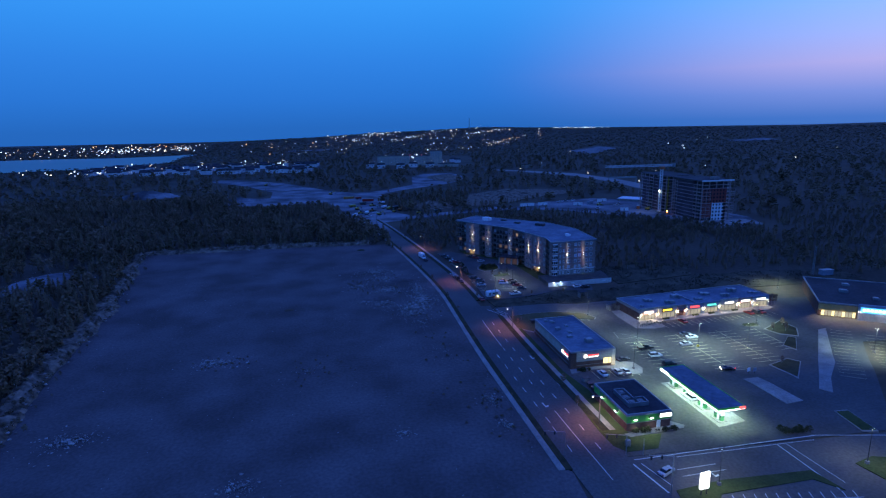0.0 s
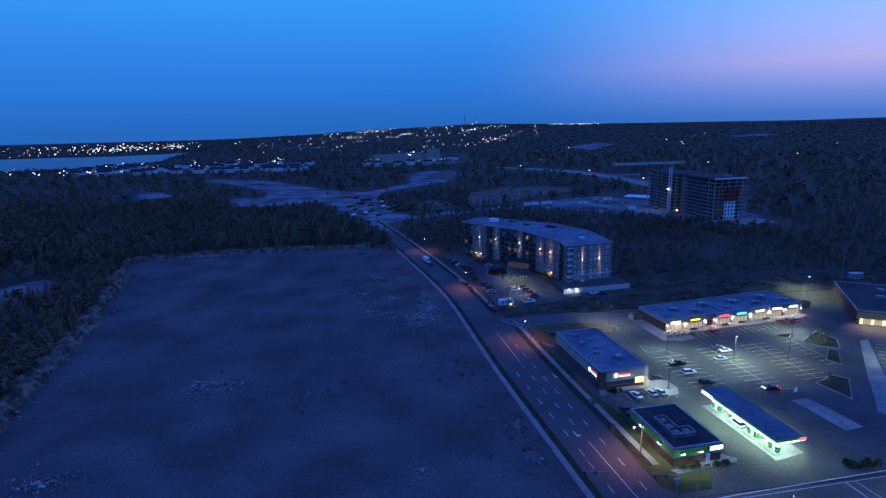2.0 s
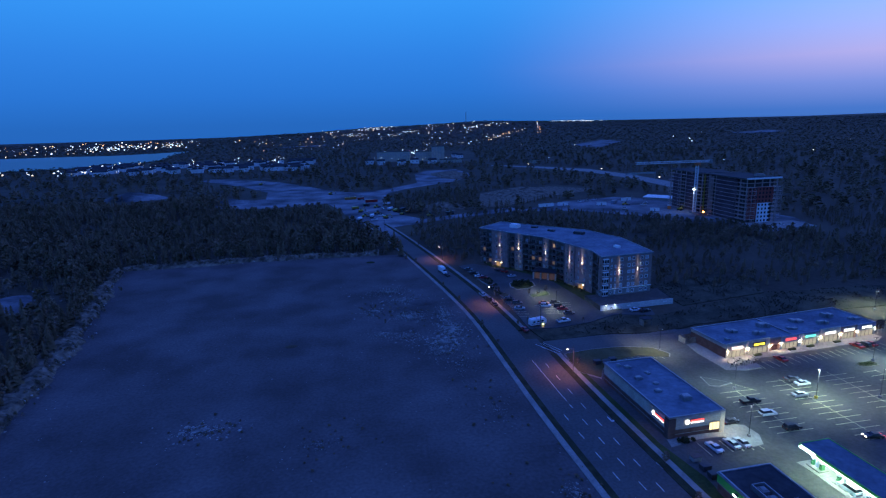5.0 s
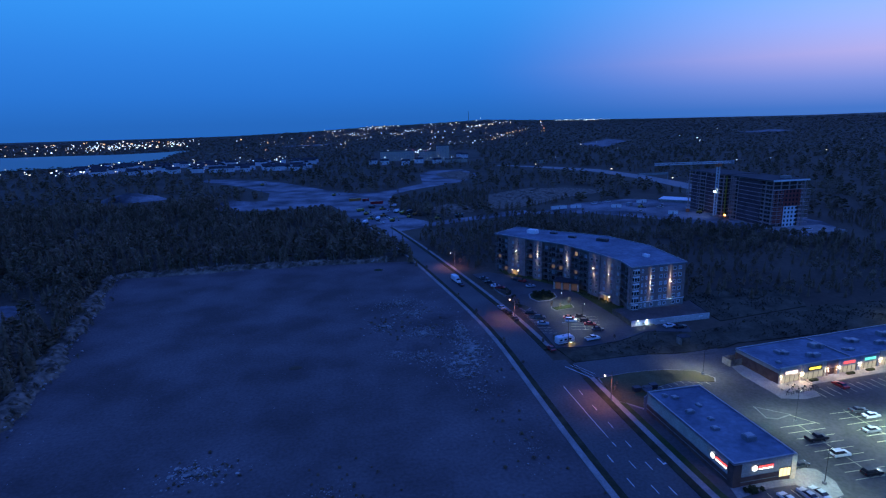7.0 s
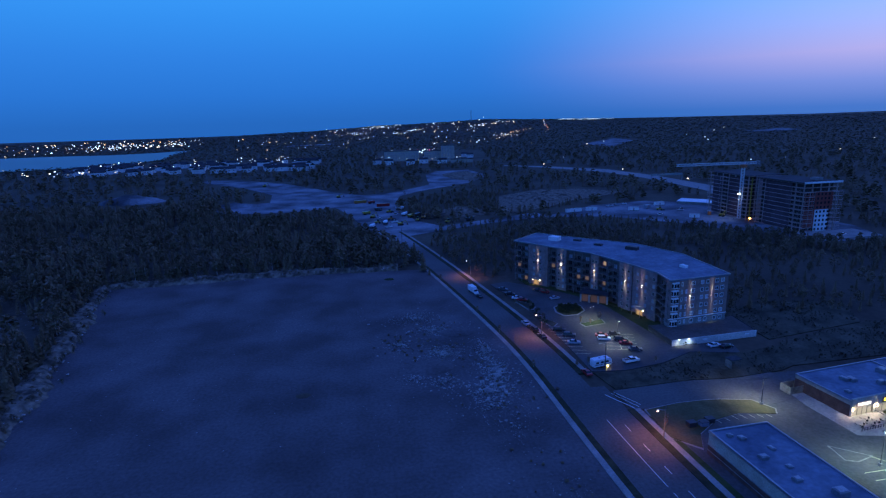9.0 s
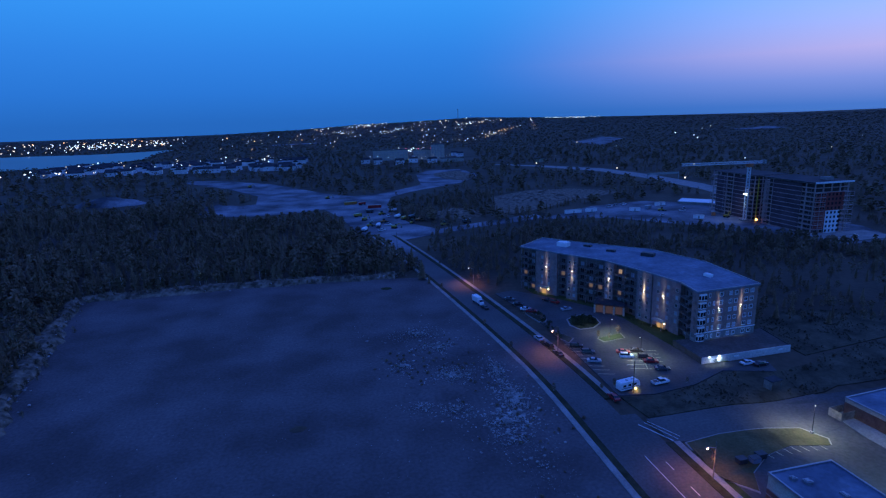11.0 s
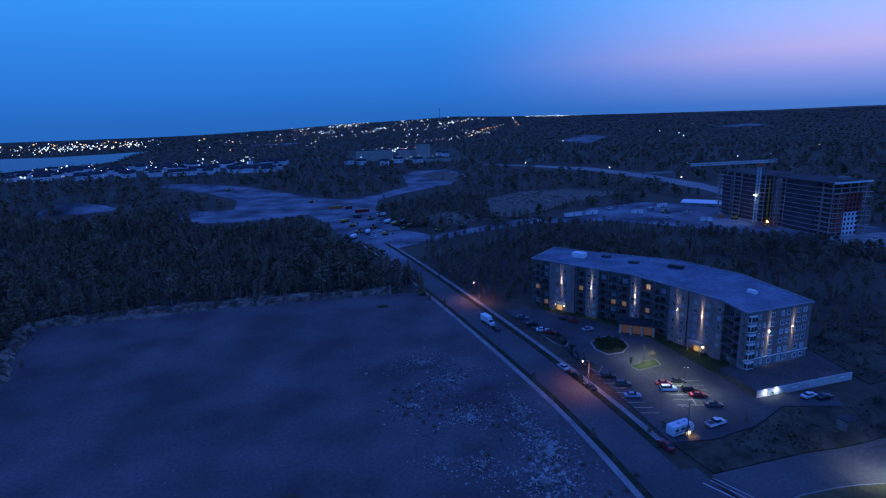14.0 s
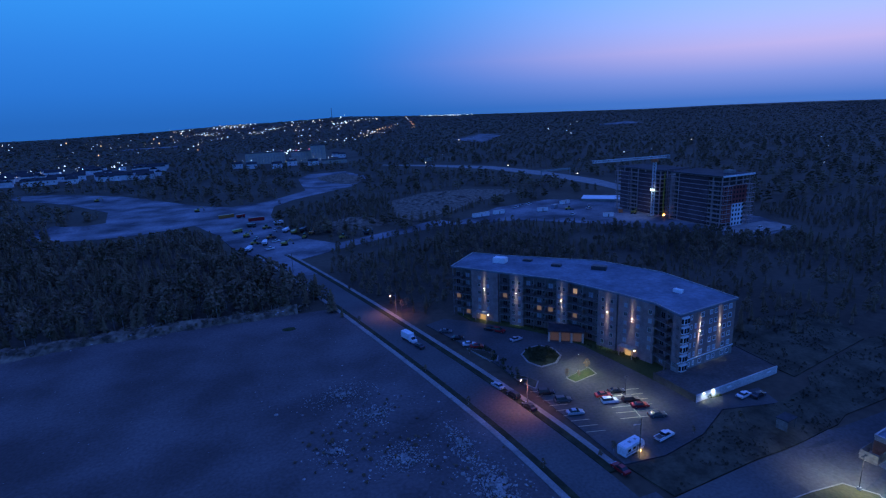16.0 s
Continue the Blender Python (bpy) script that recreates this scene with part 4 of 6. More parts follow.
for x, y in ((-1.5, -4.5), (1.5, -5), (4.5, -4.2), (6.5, -5.2), (2.5, -2.6)):
    tb = thing("patio_table", pose(64.6, 94.2, MZ + 0.1, 0, 0, 8.6) @ pose(x, y, 0), "small terrace table on a concrete pavement", "table", "terrace tables")
    bm = bmesh.new(); rod(bm, (0, 0, 0.7), (0, 0, 0.75), 0.55, n=12); part("tabletop", bm, M["stone"], tb)
    bm = bmesh.new(); rod(bm, (0, 0, 0), (0, 0, 0.7), 0.06, n=6); rod(bm, (0, 0, 0), (0, 0, 0.05), 0.3, n=8); part("pedestal", bm, M["dark"], tb)
    for k in range(3):
        ch = thing("patio_chair", pose(64.6, 94.2, MZ + 0.1, 0, 0, 8.6) @ pose(x + math.cos(k * 2.1) * 0.95, y + math.sin(k * 2.1) * 0.95, 0, 0, 0, math.degrees(k * 2.1) - 90), "dark terrace chair beside a table", "chair", "terrace chairs")
        part("seat", boxes((-0.22, 0.22, -0.22, 0.22, 0.42, 0.47)), M["dark"], ch)
        part("backrest", boxes((-0.22, 0.22, 0.18, 0.22, 0.47, 0.9)), M["dark"], ch)
        for lx in (-0.2, 0.17):
            for ly in (-0.2, 0.17):
                part("leg", boxes((lx, lx + 0.03, ly, ly + 0.03, 0, 0.42)), M["dark"], ch)
for x, y, w in ((-4.5, 14.0, 5.0),):
    en = thing("bin_enclosure", pose(64.6, 94.2, MZ + 1.0, 0, 0, 8.6) @ pose(x, y, 0), "low timber bin enclosure behind the shops", "enclosure")
    for q in ((0, w, 0, 0.15), (0, w, 3.5, 3.65), (0, 0.15, 0.15, 3.5)):
        part("panel", boxes((*q, -1.2, 1.5)), M["bark"], en)

# large store further east
big = thing("large_store", pose(140.5, 88.5, -2.0, 0, 0, -31), "large lit store with a brick front and glazed entrance", "building")
part("wall", boxes((0, 70, 0, 42, -1, 5.6)), M["dark_brick"], big)
part("front_wall", boxes((0, 20, -0.4, 0, 2.6, 5.2)), mat("buff_brick", (0.42, 0.27, 0.1), (0.5, 0.33, 0.13), 0.5, fine=4), big, "buff brick front, floodlit")
part("portal", boxes((13.5, 24, -1.6, -0.2, -0.4, 6.6)), M["blue_panel"], big)
part("sign_face", boxes((14.2, 23.5, -1.75, -1.6, 3.4, 5.6)), glow("blue_lit_sign", (0.05, 0.35, 1.0), 1.2), big, "blue lit sign panel")
part("sign_letters", boxes(*[(14.8 + k * 1.3, 15.7 + k * 1.3, -1.86, -1.75, 4.0, 5.1) for k in range(6)]), glow("mint_letters", (0.5, 1.0, 0.95), 2.0), big)
for k in range(10):
    part("shop_window", boxes((1.2 + k * 1.2, 2.2 + k * 1.2, -0.2, -0.02, 0.3, 2.5)), M["shop_glow"] if k % 3 else M["hot_glow"], big)
flat_roof(big, 70, 42, 6.0, M["dark_roof"], units=((12, 20, 3, 2, 1.2), (22, 12, 2, 2, 0.9), (15, 32, 2.4, 2, 1.0), (35, 25, 3, 2, 1.2)))
for x in (2, 8, 14, 21):
    spot("store_front_light", pose(140.5, 88.5, -2.0, 0, 0, -31) @ pose(x, -2.2, 5.0, -20, 0, 0), 900, (1.0, 0.82, 0.5), 130, 0.6)
bm = bmesh.new()
for k in range(120):
    q = Vector((rnd.uniform(0, 30), rnd.uniform(-1.2, 1.2), rnd.uniform(0.3, 1.8)))
    bmesh.ops.create_icosphere(bm, subdivisions=1, radius=rnd.uniform(0.4, 0.8), matrix=Matrix.Translation(q))
hd = tagged(link("hedge", bm, M["shrub"]), "lamplit green hedge beside the large store", "hedge")
hd.matrix_basis = pose(141.5, 87.5, -2.0, 0, 0, 52)


# ---- tower under construction and its crane ----
M["scaf"] = mat("bare_concrete_frame", (0.42, 0.29, 0.26), (0.54, 0.4, 0.36), 0.3, rough=0.9)
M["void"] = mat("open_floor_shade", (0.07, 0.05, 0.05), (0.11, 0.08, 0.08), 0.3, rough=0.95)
M["netting"] = mat("dark_site_netting", (0.085, 0.05, 0.055), (0.13, 0.08, 0.085), 0.1, rough=0.95)
M["red_wrap"] = mat("red_sheathing", (0.28, 0.06, 0.05), (0.36, 0.09, 0.07), 0.2, rough=0.8)
M["crane"] = mat("crane_paint", (0.62, 0.62, 0.6), (0.74, 0.74, 0.72), 0.5, rough=0.5)
M["orange"] = mat("red_orange_paint", (0.5, 0.12, 0.04), (0.6, 0.17, 0.06), 0.5, rough=0.5)
tw = thing("unfinished_tower", pose(211, 296, 0, 0, 0, 4), "unfinished apartment tower with open floors and red sheathing", "building")


def frame_block(x0, x1, y0, y1, n, h=2.85):
    for s in range(n + 1):
        part("floor_slab", boxes((x0 - 0.6, x1 + 0.6, y0 - 0.6, y1 + 0.6, s * h, s * h + 0.3)), M["scaf"], tw)
    # solid dark fill; the shade within the open floors is put into its colour
    part("shade_core", boxes((x0 + 1.6, x1 - 1.6, y0 + 1.6, y1 - 1.6, 0, n * h)), M["void"], tw)
    cols = [(x, y) for x in np.linspace(x0, x1, 5) for y in (y0, y1)] + [(x, y) for y in np.linspace(y0, y1, 7)[1:-1] for x in (x0, x1)]
    for x, y in cols:
        put("column", shared(("tower_column", n), lambda: boxes((-0.3, 0.3, -0.3, 0.3, 0, n * h)), M["scaf"]), tw, pose(x, y, 0))


frame_block(0.6, 25, 0.6, 40, 11)
frame_block(0.6, 26, 50, 92, 11)
frame_block(9, 26, 40, 50, 10)
part("roof", boxes((-1.5, 26.5, -1.5, 41.5, 31.9, 32.4)), M["dark_roof"], tw, "dark new roof slab")
part("roof", boxes((-0.2, 26.8, 49.2, 92.8, 31.7, 32.0)), M["dark_roof"], tw, "dark topmost slab")
part("roof_edge", boxes((-1.6, 26.6, -1.75, -1.5, 31.7, 32.8)), M["white"], tw, "white roof fascia")
part("stair_head", boxes((15, 20, 7, 12, 32.5, 34.2)), M["concrete"], tw)
part("white_cladding", boxes((9.5, 19.5, -0.35, -0.1, 0.2, 14.4)), M["white"], tw, "white insulated cladding with window openings")
part("red_cladding", boxes((1.0, 22.0, -0.3, -0.1, 14.6, 25.8), (1.0, 9.3, -0.3, -0.1, 3, 14.4)), M["red_wrap"], tw)
for s in range(9):
    for k in range(7):
        x = 2.2 + k * 2.75
        if s < 5 and not 9 < x < 20:
            continue
        put("window", shared(("tower_window",), lambda: boxes((-0.6, 0.6, -0.16, 0.06, 0, 1.5)), M["glass"]), tw, pose(x + 0.3, -0.32, 1.0 + s * 2.85))
part("netting", boxes((0.12, 0.22, 10, 33, 1, 31)), M["netting"], tw, "dark protective netting")
part("netting", boxes((0.12, 0.22, 56, 70, 1, 30), (0.12, 0.22, 78, 88, 1, 29)), M["netting"], tw)
for y in (1, 4.6, 34, 37.6, 51, 71, 74.6, 88.6):
    for k in range(10):
        put("scaffold_bay", shared(("scaffold_bay",), lambda: boxes((-1.6, -1.5, 0, 0.1, 0, 2.85), (-1.6, -1.5, 3.4, 3.5, 0, 2.85), (-1.6, -0.6, 0, 3.5, 2.7, 2.82), (-1.6, -1.5, 0, 3.5, 1.2, 1.3)), M["scaf"]), tw, pose(0, y, 0.3 + 2.85 * k))
for x in (-0.4, 3.2, 20.6, 24.2):  # scaffold across the south front
    for k in range(9):
        put("scaffold_bay", shared(("scaffold_front",), lambda: boxes((0, 0.1, -1.9, -1.8, 0, 2.85), (3.4, 3.5, -1.9, -1.8, 0, 2.85), (0, 3.5, -1.9, -0.6, 2.7, 2.82), (0, 3.5, -1.9, -1.8, 1.2, 1.3)), M["scaf"]), tw, pose(x, 0, 0.3 + 2.85 * k))
hoist = part("hoist", boxes((-1.6, -1.0, 44, 44.6, 0, 31), *[(-1.9, -0.8, 43.8, 44.8, 2.85 * k, 2.85 * k + 0.25) for k in range(1, 11)]), mat("yellow_hoist", (0.34, 0.25, 0.05), (0.42, 0.31, 0.07), 0.5), tw, "yellow builder's hoist mast")
part("site_lamp", boxes((-1.5, -0.7, 43, 44, 1.5, 2.5)), glow("orange_work_lamp", (1.0, 0.4, 0.1), 6.0), tw)
slab = tagged(link("ground_slab", boxes((-6, 38, -24, -2, -0.3, 0.8)), M["concrete"]), "raised pale concrete slab beside the tower", "slab")
slab.matrix_basis = pose(211, 296, 0, 0, 0, 4)

cr = thing("tower_crane", pose(203.5, 347, 0), "tall pale tower crane with a red slewing unit", "crane")


def lattice(bm, p, q, w, n, r=0.11):
    p, q = Vector(p), Vector(q)
    u = (q - p).normalized(); s = u.orthogonal().normalized()
    if abs(u.z) < 0.5:
        s = Vector((0, 0, 1)) - u * u.z; s.normalize()
    t = u.cross(s)
    cs = [s * w / 2 + t * w / 2, s * w / 2 - t * w / 2, -s * w / 2 - t * w / 2, -s * w / 2 + t * w / 2]
    for c in cs:
        rod(bm, p + c, q + c, r, n=4)
    for k in range(n):
        a, b = p + (q - p) * k / n, p + (q - p) * (k + 1) / n
        for i in range(4):
            rod(bm, a + cs[i], b + cs[(i + 1) % 4], r * 0.7, n=4)


bm = bmesh.new(); lattice(bm, (0, 0, 0), (0, 0, 38), 1.9, 18, 0.2); part("mast", bm, M["crane"], cr)
part("base", boxes((-2.5, 2.5, -2.5, 2.5, 0, 0.9)), M["concrete"], cr)
part("slewing_unit", boxes((-1.8, 1.8, -1.5, 1.5, 38, 40.4)), M["orange"], cr)
part("cab", boxes((-1.0, 0.8, -2.8, -1.5, 38.2, 40.2), bevel=0.1), M["orange"], cr)
bm = bmesh.new(); lattice(bm, (1.5, 0, 41.2), (-52, -2, 41.6), 1.4, 28, 0.2); part("jib", bm, M["crane"], cr)
bm = bmesh.new(); lattice(bm, (0, 0, 41.2), (11, -0.8, 41.2), 1.4, 6, 0.2); part("counter_jib", bm, M["crane"], cr)
part("counterweight", boxes((9, 11.6, -1.6, 0.4, 39.6, 42.6)), M["concrete"], cr)
part("floodlight", boxes((-1.6, -1.2, -1.4, -0.5, 18.7, 19.4), (-1.6, -1.2, 0.5, 1.4, 18.7, 19.4)), glow("crane_floodlight", (0.85, 1.0, 0.9), 6.0), cr, "white floodlight on the mast")
spot("crane_flood", pose(201.5, 347, 18.0, 25, 15, 0), 900, (0.9, 1.0, 0.85), 120, 0.8)
for x, y, rz, l, c in ((101, 411, 10, 14, "white"), (117, 413, 5, 9, "white"), (150, 405, -15, 8, "white"), (165, 412, 30, 6, "blue_panel"), (182, 424, 12, 9, "white"), (196, 372, 60, 7, "orange"), (178, 362, -25, 7, "white")):
    t = thing("site_cabin", pose(x, y, 0, 0, 0, rz), "pale site cabin on the crushed rock yard", "cabin", "site cabins")
    part("body", boxes((-l / 2, l / 2, -1.3, 1.3, 0.3, 2.9), bevel=0.05), M[c], t)
    part("roof", boxes((-l / 2 - 0.1, l / 2 + 0.1, -1.4, 1.4, 2.9, 3.05)), M["metal"], t)
    part("skid", boxes((-l / 2, l / 2, -1.1, -0.9, 0, 0.3), (-l / 2, l / 2, 0.9, 1.1, 0, 0.3)), M["dark"], t)
    part("door", boxes((-0.5, 0.4, -1.34, -1.28, 0.4, 2.4)), M["stone"], t)
shed = thing("flat_roofed_hall", pose(219, 423, 0, 0, 0, -40), "low pale-roofed hall at the site's edge", "building")
part("wall", boxes((-17, 17, -9, 9, 0, 2.2)), M["stone"], shed)
part("roof", boxes((-17.4, 17.4, -9.4, 9.4, 2.2, 2.6)), M["white"], shed)


# ---- vehicles ----
PAINT = {c: mat(c + "_car_paint", v, tuple(k * 0.85 for k in v), 0.3, rough=0.28) for c, v in dict(white=(0.75, 0.76, 0.78), silver=(0.4, 0.42, 0.45), black=(0.015, 0.015, 0.018), grey=(0.08, 0.085, 0.09), red=(0.35, 0.02, 0.02), blue=(0.08, 0.14, 0.3), yellow=(0.42, 0.29, 0.05), orange=(0.4, 0.16, 0.04)).items()}
M["tyre"] = mat("tyre_rubber", (0.02, 0.02, 0.02), (0.03, 0.03, 0.03), 2.0, rough=0.9)
M["head"] = mat("headlamp_glass", (0.6, 0.62, 0.65), rough=0.1)
M["tail"] = mat("tail_lamp", (0.3, 0.01, 0.01), rough=0.2)
M["tail_on"] = glow("tail_lamp_on", (1.0, 0.03, 0.02), 8.0)
M["head_on"] = glow("headlamp_on", (1.0, 0.9, 0.7), 12.0)


def loft(profile, half, top_in, zmid, bm=None):
    """A side profile (x, z) swept across, its upper part drawn in by top_in."""
    bm = bm or bmesh.new()
    inset = lambda z: 0 if z <= zmid else top_in * min(1, (z - zmid) / 0.5)
    a = [bm.verts.new((x, half - inset(z), z)) for x, z in profile]
    b = [bm.verts.new((x, -half + inset(z), z)) for x, z in profile]
    n = len(profile)
    for i in range(n):
        bm.faces.new((a[i], a[(i + 1) % n], b[(i + 1) % n], b[i]))
    bm.faces.new(a[::-1]); bm.faces.new(b)
    bmesh.ops.recalc_face_normals(bm, faces=bm.faces)
    return bm


SHAPE = {
    "sedan": ([(-2.25, 0.3), (-2.3, 0.62), (-2.2, 0.92), (-1.5, 0.98), (1.0, 0.95), (2.0, 0.82), (2.3, 0.62), (2.25, 0.3)], [(-1.55, 0.95), (-0.95, 1.4), (0.25, 1.42), (1.1, 0.93)], 0.88),
    "suv": ([(-2.25, 0.35), (-2.3, 0.75), (-2.25, 1.08), (1.1, 1.05), (2.1, 0.95), (2.3, 0.7), (2.25, 0.35)], [(-2.2, 1.05), (-1.95, 1.68), (0.3, 1.72), (1.15, 1.03)], 0.93),
    "pickup": ([(-2.75, 0.45), (-2.8, 1.1), (-0.75, 1.1), (1.35, 1.1), (2.55, 1.02), (2.75, 0.75), (2.7, 0.45)], [(-0.75, 1.08), (-0.6, 1.75), (0.65, 1.77), (1.4, 1.08)], 0.96),
}


def build_car(kind, colour, m, label, group, lights=False):
    body, cab, half = SHAPE[kind]
    c = thing({"sedan": "sedan_car", "suv": "suv_car", "pickup": "pickup_truck"}[kind], m, label, "truck" if kind == "pickup" else "car", group)
    part("body", loft(body, half, 0.06, 0.8), PAINT[colour], c)
    part("window_band", loft(cab, half - 0.05, 0.22, cab[0][1]), M["glass"], c)
    rx0, rx1, rz = cab[1][0] + 0.05, cab[2][0] - 0.05, cab[1][1]
    part("roof", boxes((rx0 - 0.05, rx1 + 0.05, -half + 0.27, half - 0.27, rz - 0.02, rz + 0.05), bevel=0.02), PAINT[colour], c)
    if kind == "pickup":
        part("bed", boxes((-2.7, -0.9, -0.75, 0.75, 1.08, 1.115)), M["dark"], c)
    xw = 1.4 if kind != "pickup" else 1.75
    for x in (-xw, xw):
        for s in (-1, 1):
            def tyre():
                bm = bmesh.new(); rod(bm, (0, -0.11, 0), (0, 0.11, 0), 0.34, n=12); return bm
            def rimm():
                bm = bmesh.new(); rod(bm, (0, -0.13, 0), (0, 0.13, 0), 0.2, n=8); return bm
            w = put("wheel", shared(("tyre",), tyre, M["tyre"]), c, pose(x, s * (half - 0.12), 0.34))
            put("rim", shared(("rim",), rimm, M["metal"]), w, pose(0, 0, 0))
    xf, xb = body[-2][0], body[1][0]
    for s in (-1, 1):
        part("headlight", boxes((xf - 0.22, xf - 0.02, s * (half - 0.3) - 0.2, s * (half - 0.3) + 0.2, 0.66, 0.8)), M["head_on"] if lights else M["head"], c)
        part("tail_light", boxes((xb - 0.03, xb + 0.1, s * (half - 0.25) - 0.15, s * (half - 0.25) + 0.15, 0.7, 0.88)), M["tail_on"] if lights else M["tail"], c)
    part("bumper", boxes((xf - 0.12, xf + 0.05, -half + 0.08, half - 0.08, 0.32, 0.52)), M["dark"], c)
    part("bumper", boxes((xb - 0.05, xb + 0.12, -half + 0.08, half - 0.08, 0.35, 0.55)), M["dark"], c)
    return c


PROTO = {}


def car(x, y, turn, kind, colour, group, label, lights=False):
    m = pose(x, y, zg(x, y) + 0.03, 0, 0, turn)
    key = (kind, colour, lights)
    if key in PROTO:
        return tagged(copy_thing(PROTO[key], m), label, "", group)
    PROTO[key] = build_car(kind, colour, m, label, group, lights)
    return PROTO[key]


G1, G2 = "cars at the plaza", "cars at the apartment house"
for x, y, t, k, c in ((53.6, 65.7, 4, "pickup", "black"), (53.9, 58.8, 3, "suv", "white"), (55.2, 51.4, 4, "suv", "black"), (40.4, 55.2, 12, "sedan", "black"), (74.6, 75.9, -4, "sedan", "grey"), (75.6, 73.0, 4, "sedan", "white"), (69.8, 66.8, 4, "sedan", "silver"), (81.4, 89.6, 96, "sedan", "red"), (114.0, 94.6, 98, "sedan", "red"), (116.9, 95, 98, "suv", "black"), (119.6, 95.3, 98, "sedan", "red"), (28.5, 43.6, 98, "sedan", "white"), (33.6, 44.4, 98, "sedan", "silver"), (36.6, 44.9, 98, "sedan", "silver"), (47.2, 25.1, 96, "suv", "white"), (22.8, -7.4, 30, "sedan", "silver")):
    car(x, y, t, k, c, G1, f"{c} {'SUV' if k == 'suv' else k} parked on the plaza asphalt")
car(71.2, 44.0, 172, "sedan", "black", G1, "black sedan with its red tail lights on", True)
car(165.7, 124.6, -150, "sedan", "white", G1, "white sedan with its lights on behind the shops", True)
for x, y, t, k, c in ((-2.4, 216.0, -32, "sedan", "grey"), (-0.8, 208.5, -20, "sedan", "black"), (0.8, 202.0, -20, "sedan", "white"), (2.4, 199.2, -20, "sedan", "red"), (12.9, 210.6, -52, "sedan", "black"), (15.0, 208.0, -52, "suv", "red"), (16.9, 198.6, 10, "sedan", "silver"), (7.0, 162.3, -16, "suv", "black"), (9.0, 156.8, -14, "suv", "grey"), (8.4, 150.2, -14, "sedan", "silver"), (20.4, 154.6, -15, "sedan", "red"), (25.0, 154.9, -15, "sedan", "black"), (20.0, 151.2, -15, "suv", "white"), (25.4, 149.4, -15, "suv", "black"), (25.8, 146.2, -15, "sedan", "red"), (26.6, 140.7, -15, "sedan", "grey"), (54.2, 139.0, 10, "sedan", "white"), (57.6, 137.4, 10, "sedan", "black")):
    car(x, y, t, k, c, G2, f"{c} {'SUV' if k == 'suv' else k} parked before the apartment house")
car(21.4, 132.4, 12, "pickup", "white", G2, "white pickup truck parked beside a camper trailer")
G3 = "cars on the road"
for x, y, t, k, c in ((-3.4, 171.4, 103, "sedan", "silver"), (-1.9, 165.0, 101, "suv", "black"), (-0.9, 157.6, 99, "sedan", "black"), (4.2, 126.5, 96, "sedan", "red")):
    car(x, y, t, k, c, G3, f"{c} {'SUV' if k == 'suv' else k} parked at the kerb")

# box truck on the road and the dark car behind it
bt = thing("box_truck", pose(-16.6, 214.5, 0.02, 0, 0, -74), "white box truck standing on the road", "truck", G3)
part("box", boxes((-3.6, 1.4, -1.15, 1.15, 0.9, 3.2), bevel=0.05), PAINT["white"], bt)
part("cab", loft([(1.5, 0.5), (1.5, 2.3), (2.3, 2.35), (2.9, 1.5), (3.5, 1.35), (3.6, 0.5)], 1.0, 0.12, 1.4), PAINT["white"], bt)
part("windscreen", loft([(2.32, 2.22), (2.4, 2.28), (2.95, 1.52), (2.9, 1.45)], 0.85, 0.05, 2.0), M["glass"], bt)
part("chassis", boxes((-3.5, 3.4, -0.5, 0.5, 0.45, 0.9)), M["dark"], bt)
for x in (-2.4, 2.5):
    for s in (-1, 1):
        bm = bmesh.new(); rod(bm, (0, -0.15, 0), (0, 0.15, 0), 0.45, n=12)
        w = part("wheel", bm, M["tyre"], bt); w.matrix_basis = pose(x, s * 0.95, 0.45)
car(-15.2, 207.8, 106, "sedan", "black", G3, "black sedan standing behind a box truck")

# camper trailer
cp = thing("camper_trailer", pose(10.6, 131.0, 0.05, 0, 0, 14), "white camper trailer with a lit rear, parked", "trailer")
part("body", loft([(-3.4, 0.6), (-3.45, 2.6), (-3.2, 2.95), (2.6, 2.95), (3.2, 2.3), (3.3, 1.2), (2.9, 0.6)], 1.2, 0.06, 2.5), PAINT["white"], cp)
part("stripe", boxes((-3.3, 3.0, -1.23, -1.19, 1.1, 1.3)), PAINT["grey"], cp)
for x in (-2.2, -0.4, 1.5):
    part("window", boxes((x - 0.5, x + 0.5, -1.23, -1.18, 1.6, 2.25)), M["glass"], cp)
part("door", boxes((0.35, 1.0, -1.23, -1.18, 0.7, 2.4)), M["stone"], cp)
part("vent", boxes((-1.0, -0.4, -0.3, 0.3, 2.95, 3.1), (1.0, 1.5, -0.25, 0.25, 2.95, 3.08)), M["metal"], cp)
part("hitch", boxes((3.1, 4.3, -0.08, 0.08, 0.5, 0.6)), M["dark"], cp)
for x in (-0.6, 0.3):
    for s in (-1, 1):
        bm = bmesh.new(); rod(bm, (0, -0.12, 0), (0, 0.12, 0), 0.36, n=12)
        w = part("wheel", bm, M["tyre"], cp); w.matrix_basis = pose(x, s * 1.05, 0.36)
part("marker_lamp", boxes((1.5, 1.9, -1.35, -1.2, 0.3, 0.5)), glow("camper_lamp", (1.0, 0.75, 0.2), 18.0), cp)
spot("camper_light", pose(12.6, 129.2, 1.2), 60, (1.0, 0.75, 0.3), 150, 0.8)

# machines and lorries on the construction ground
G4 = "site machines"


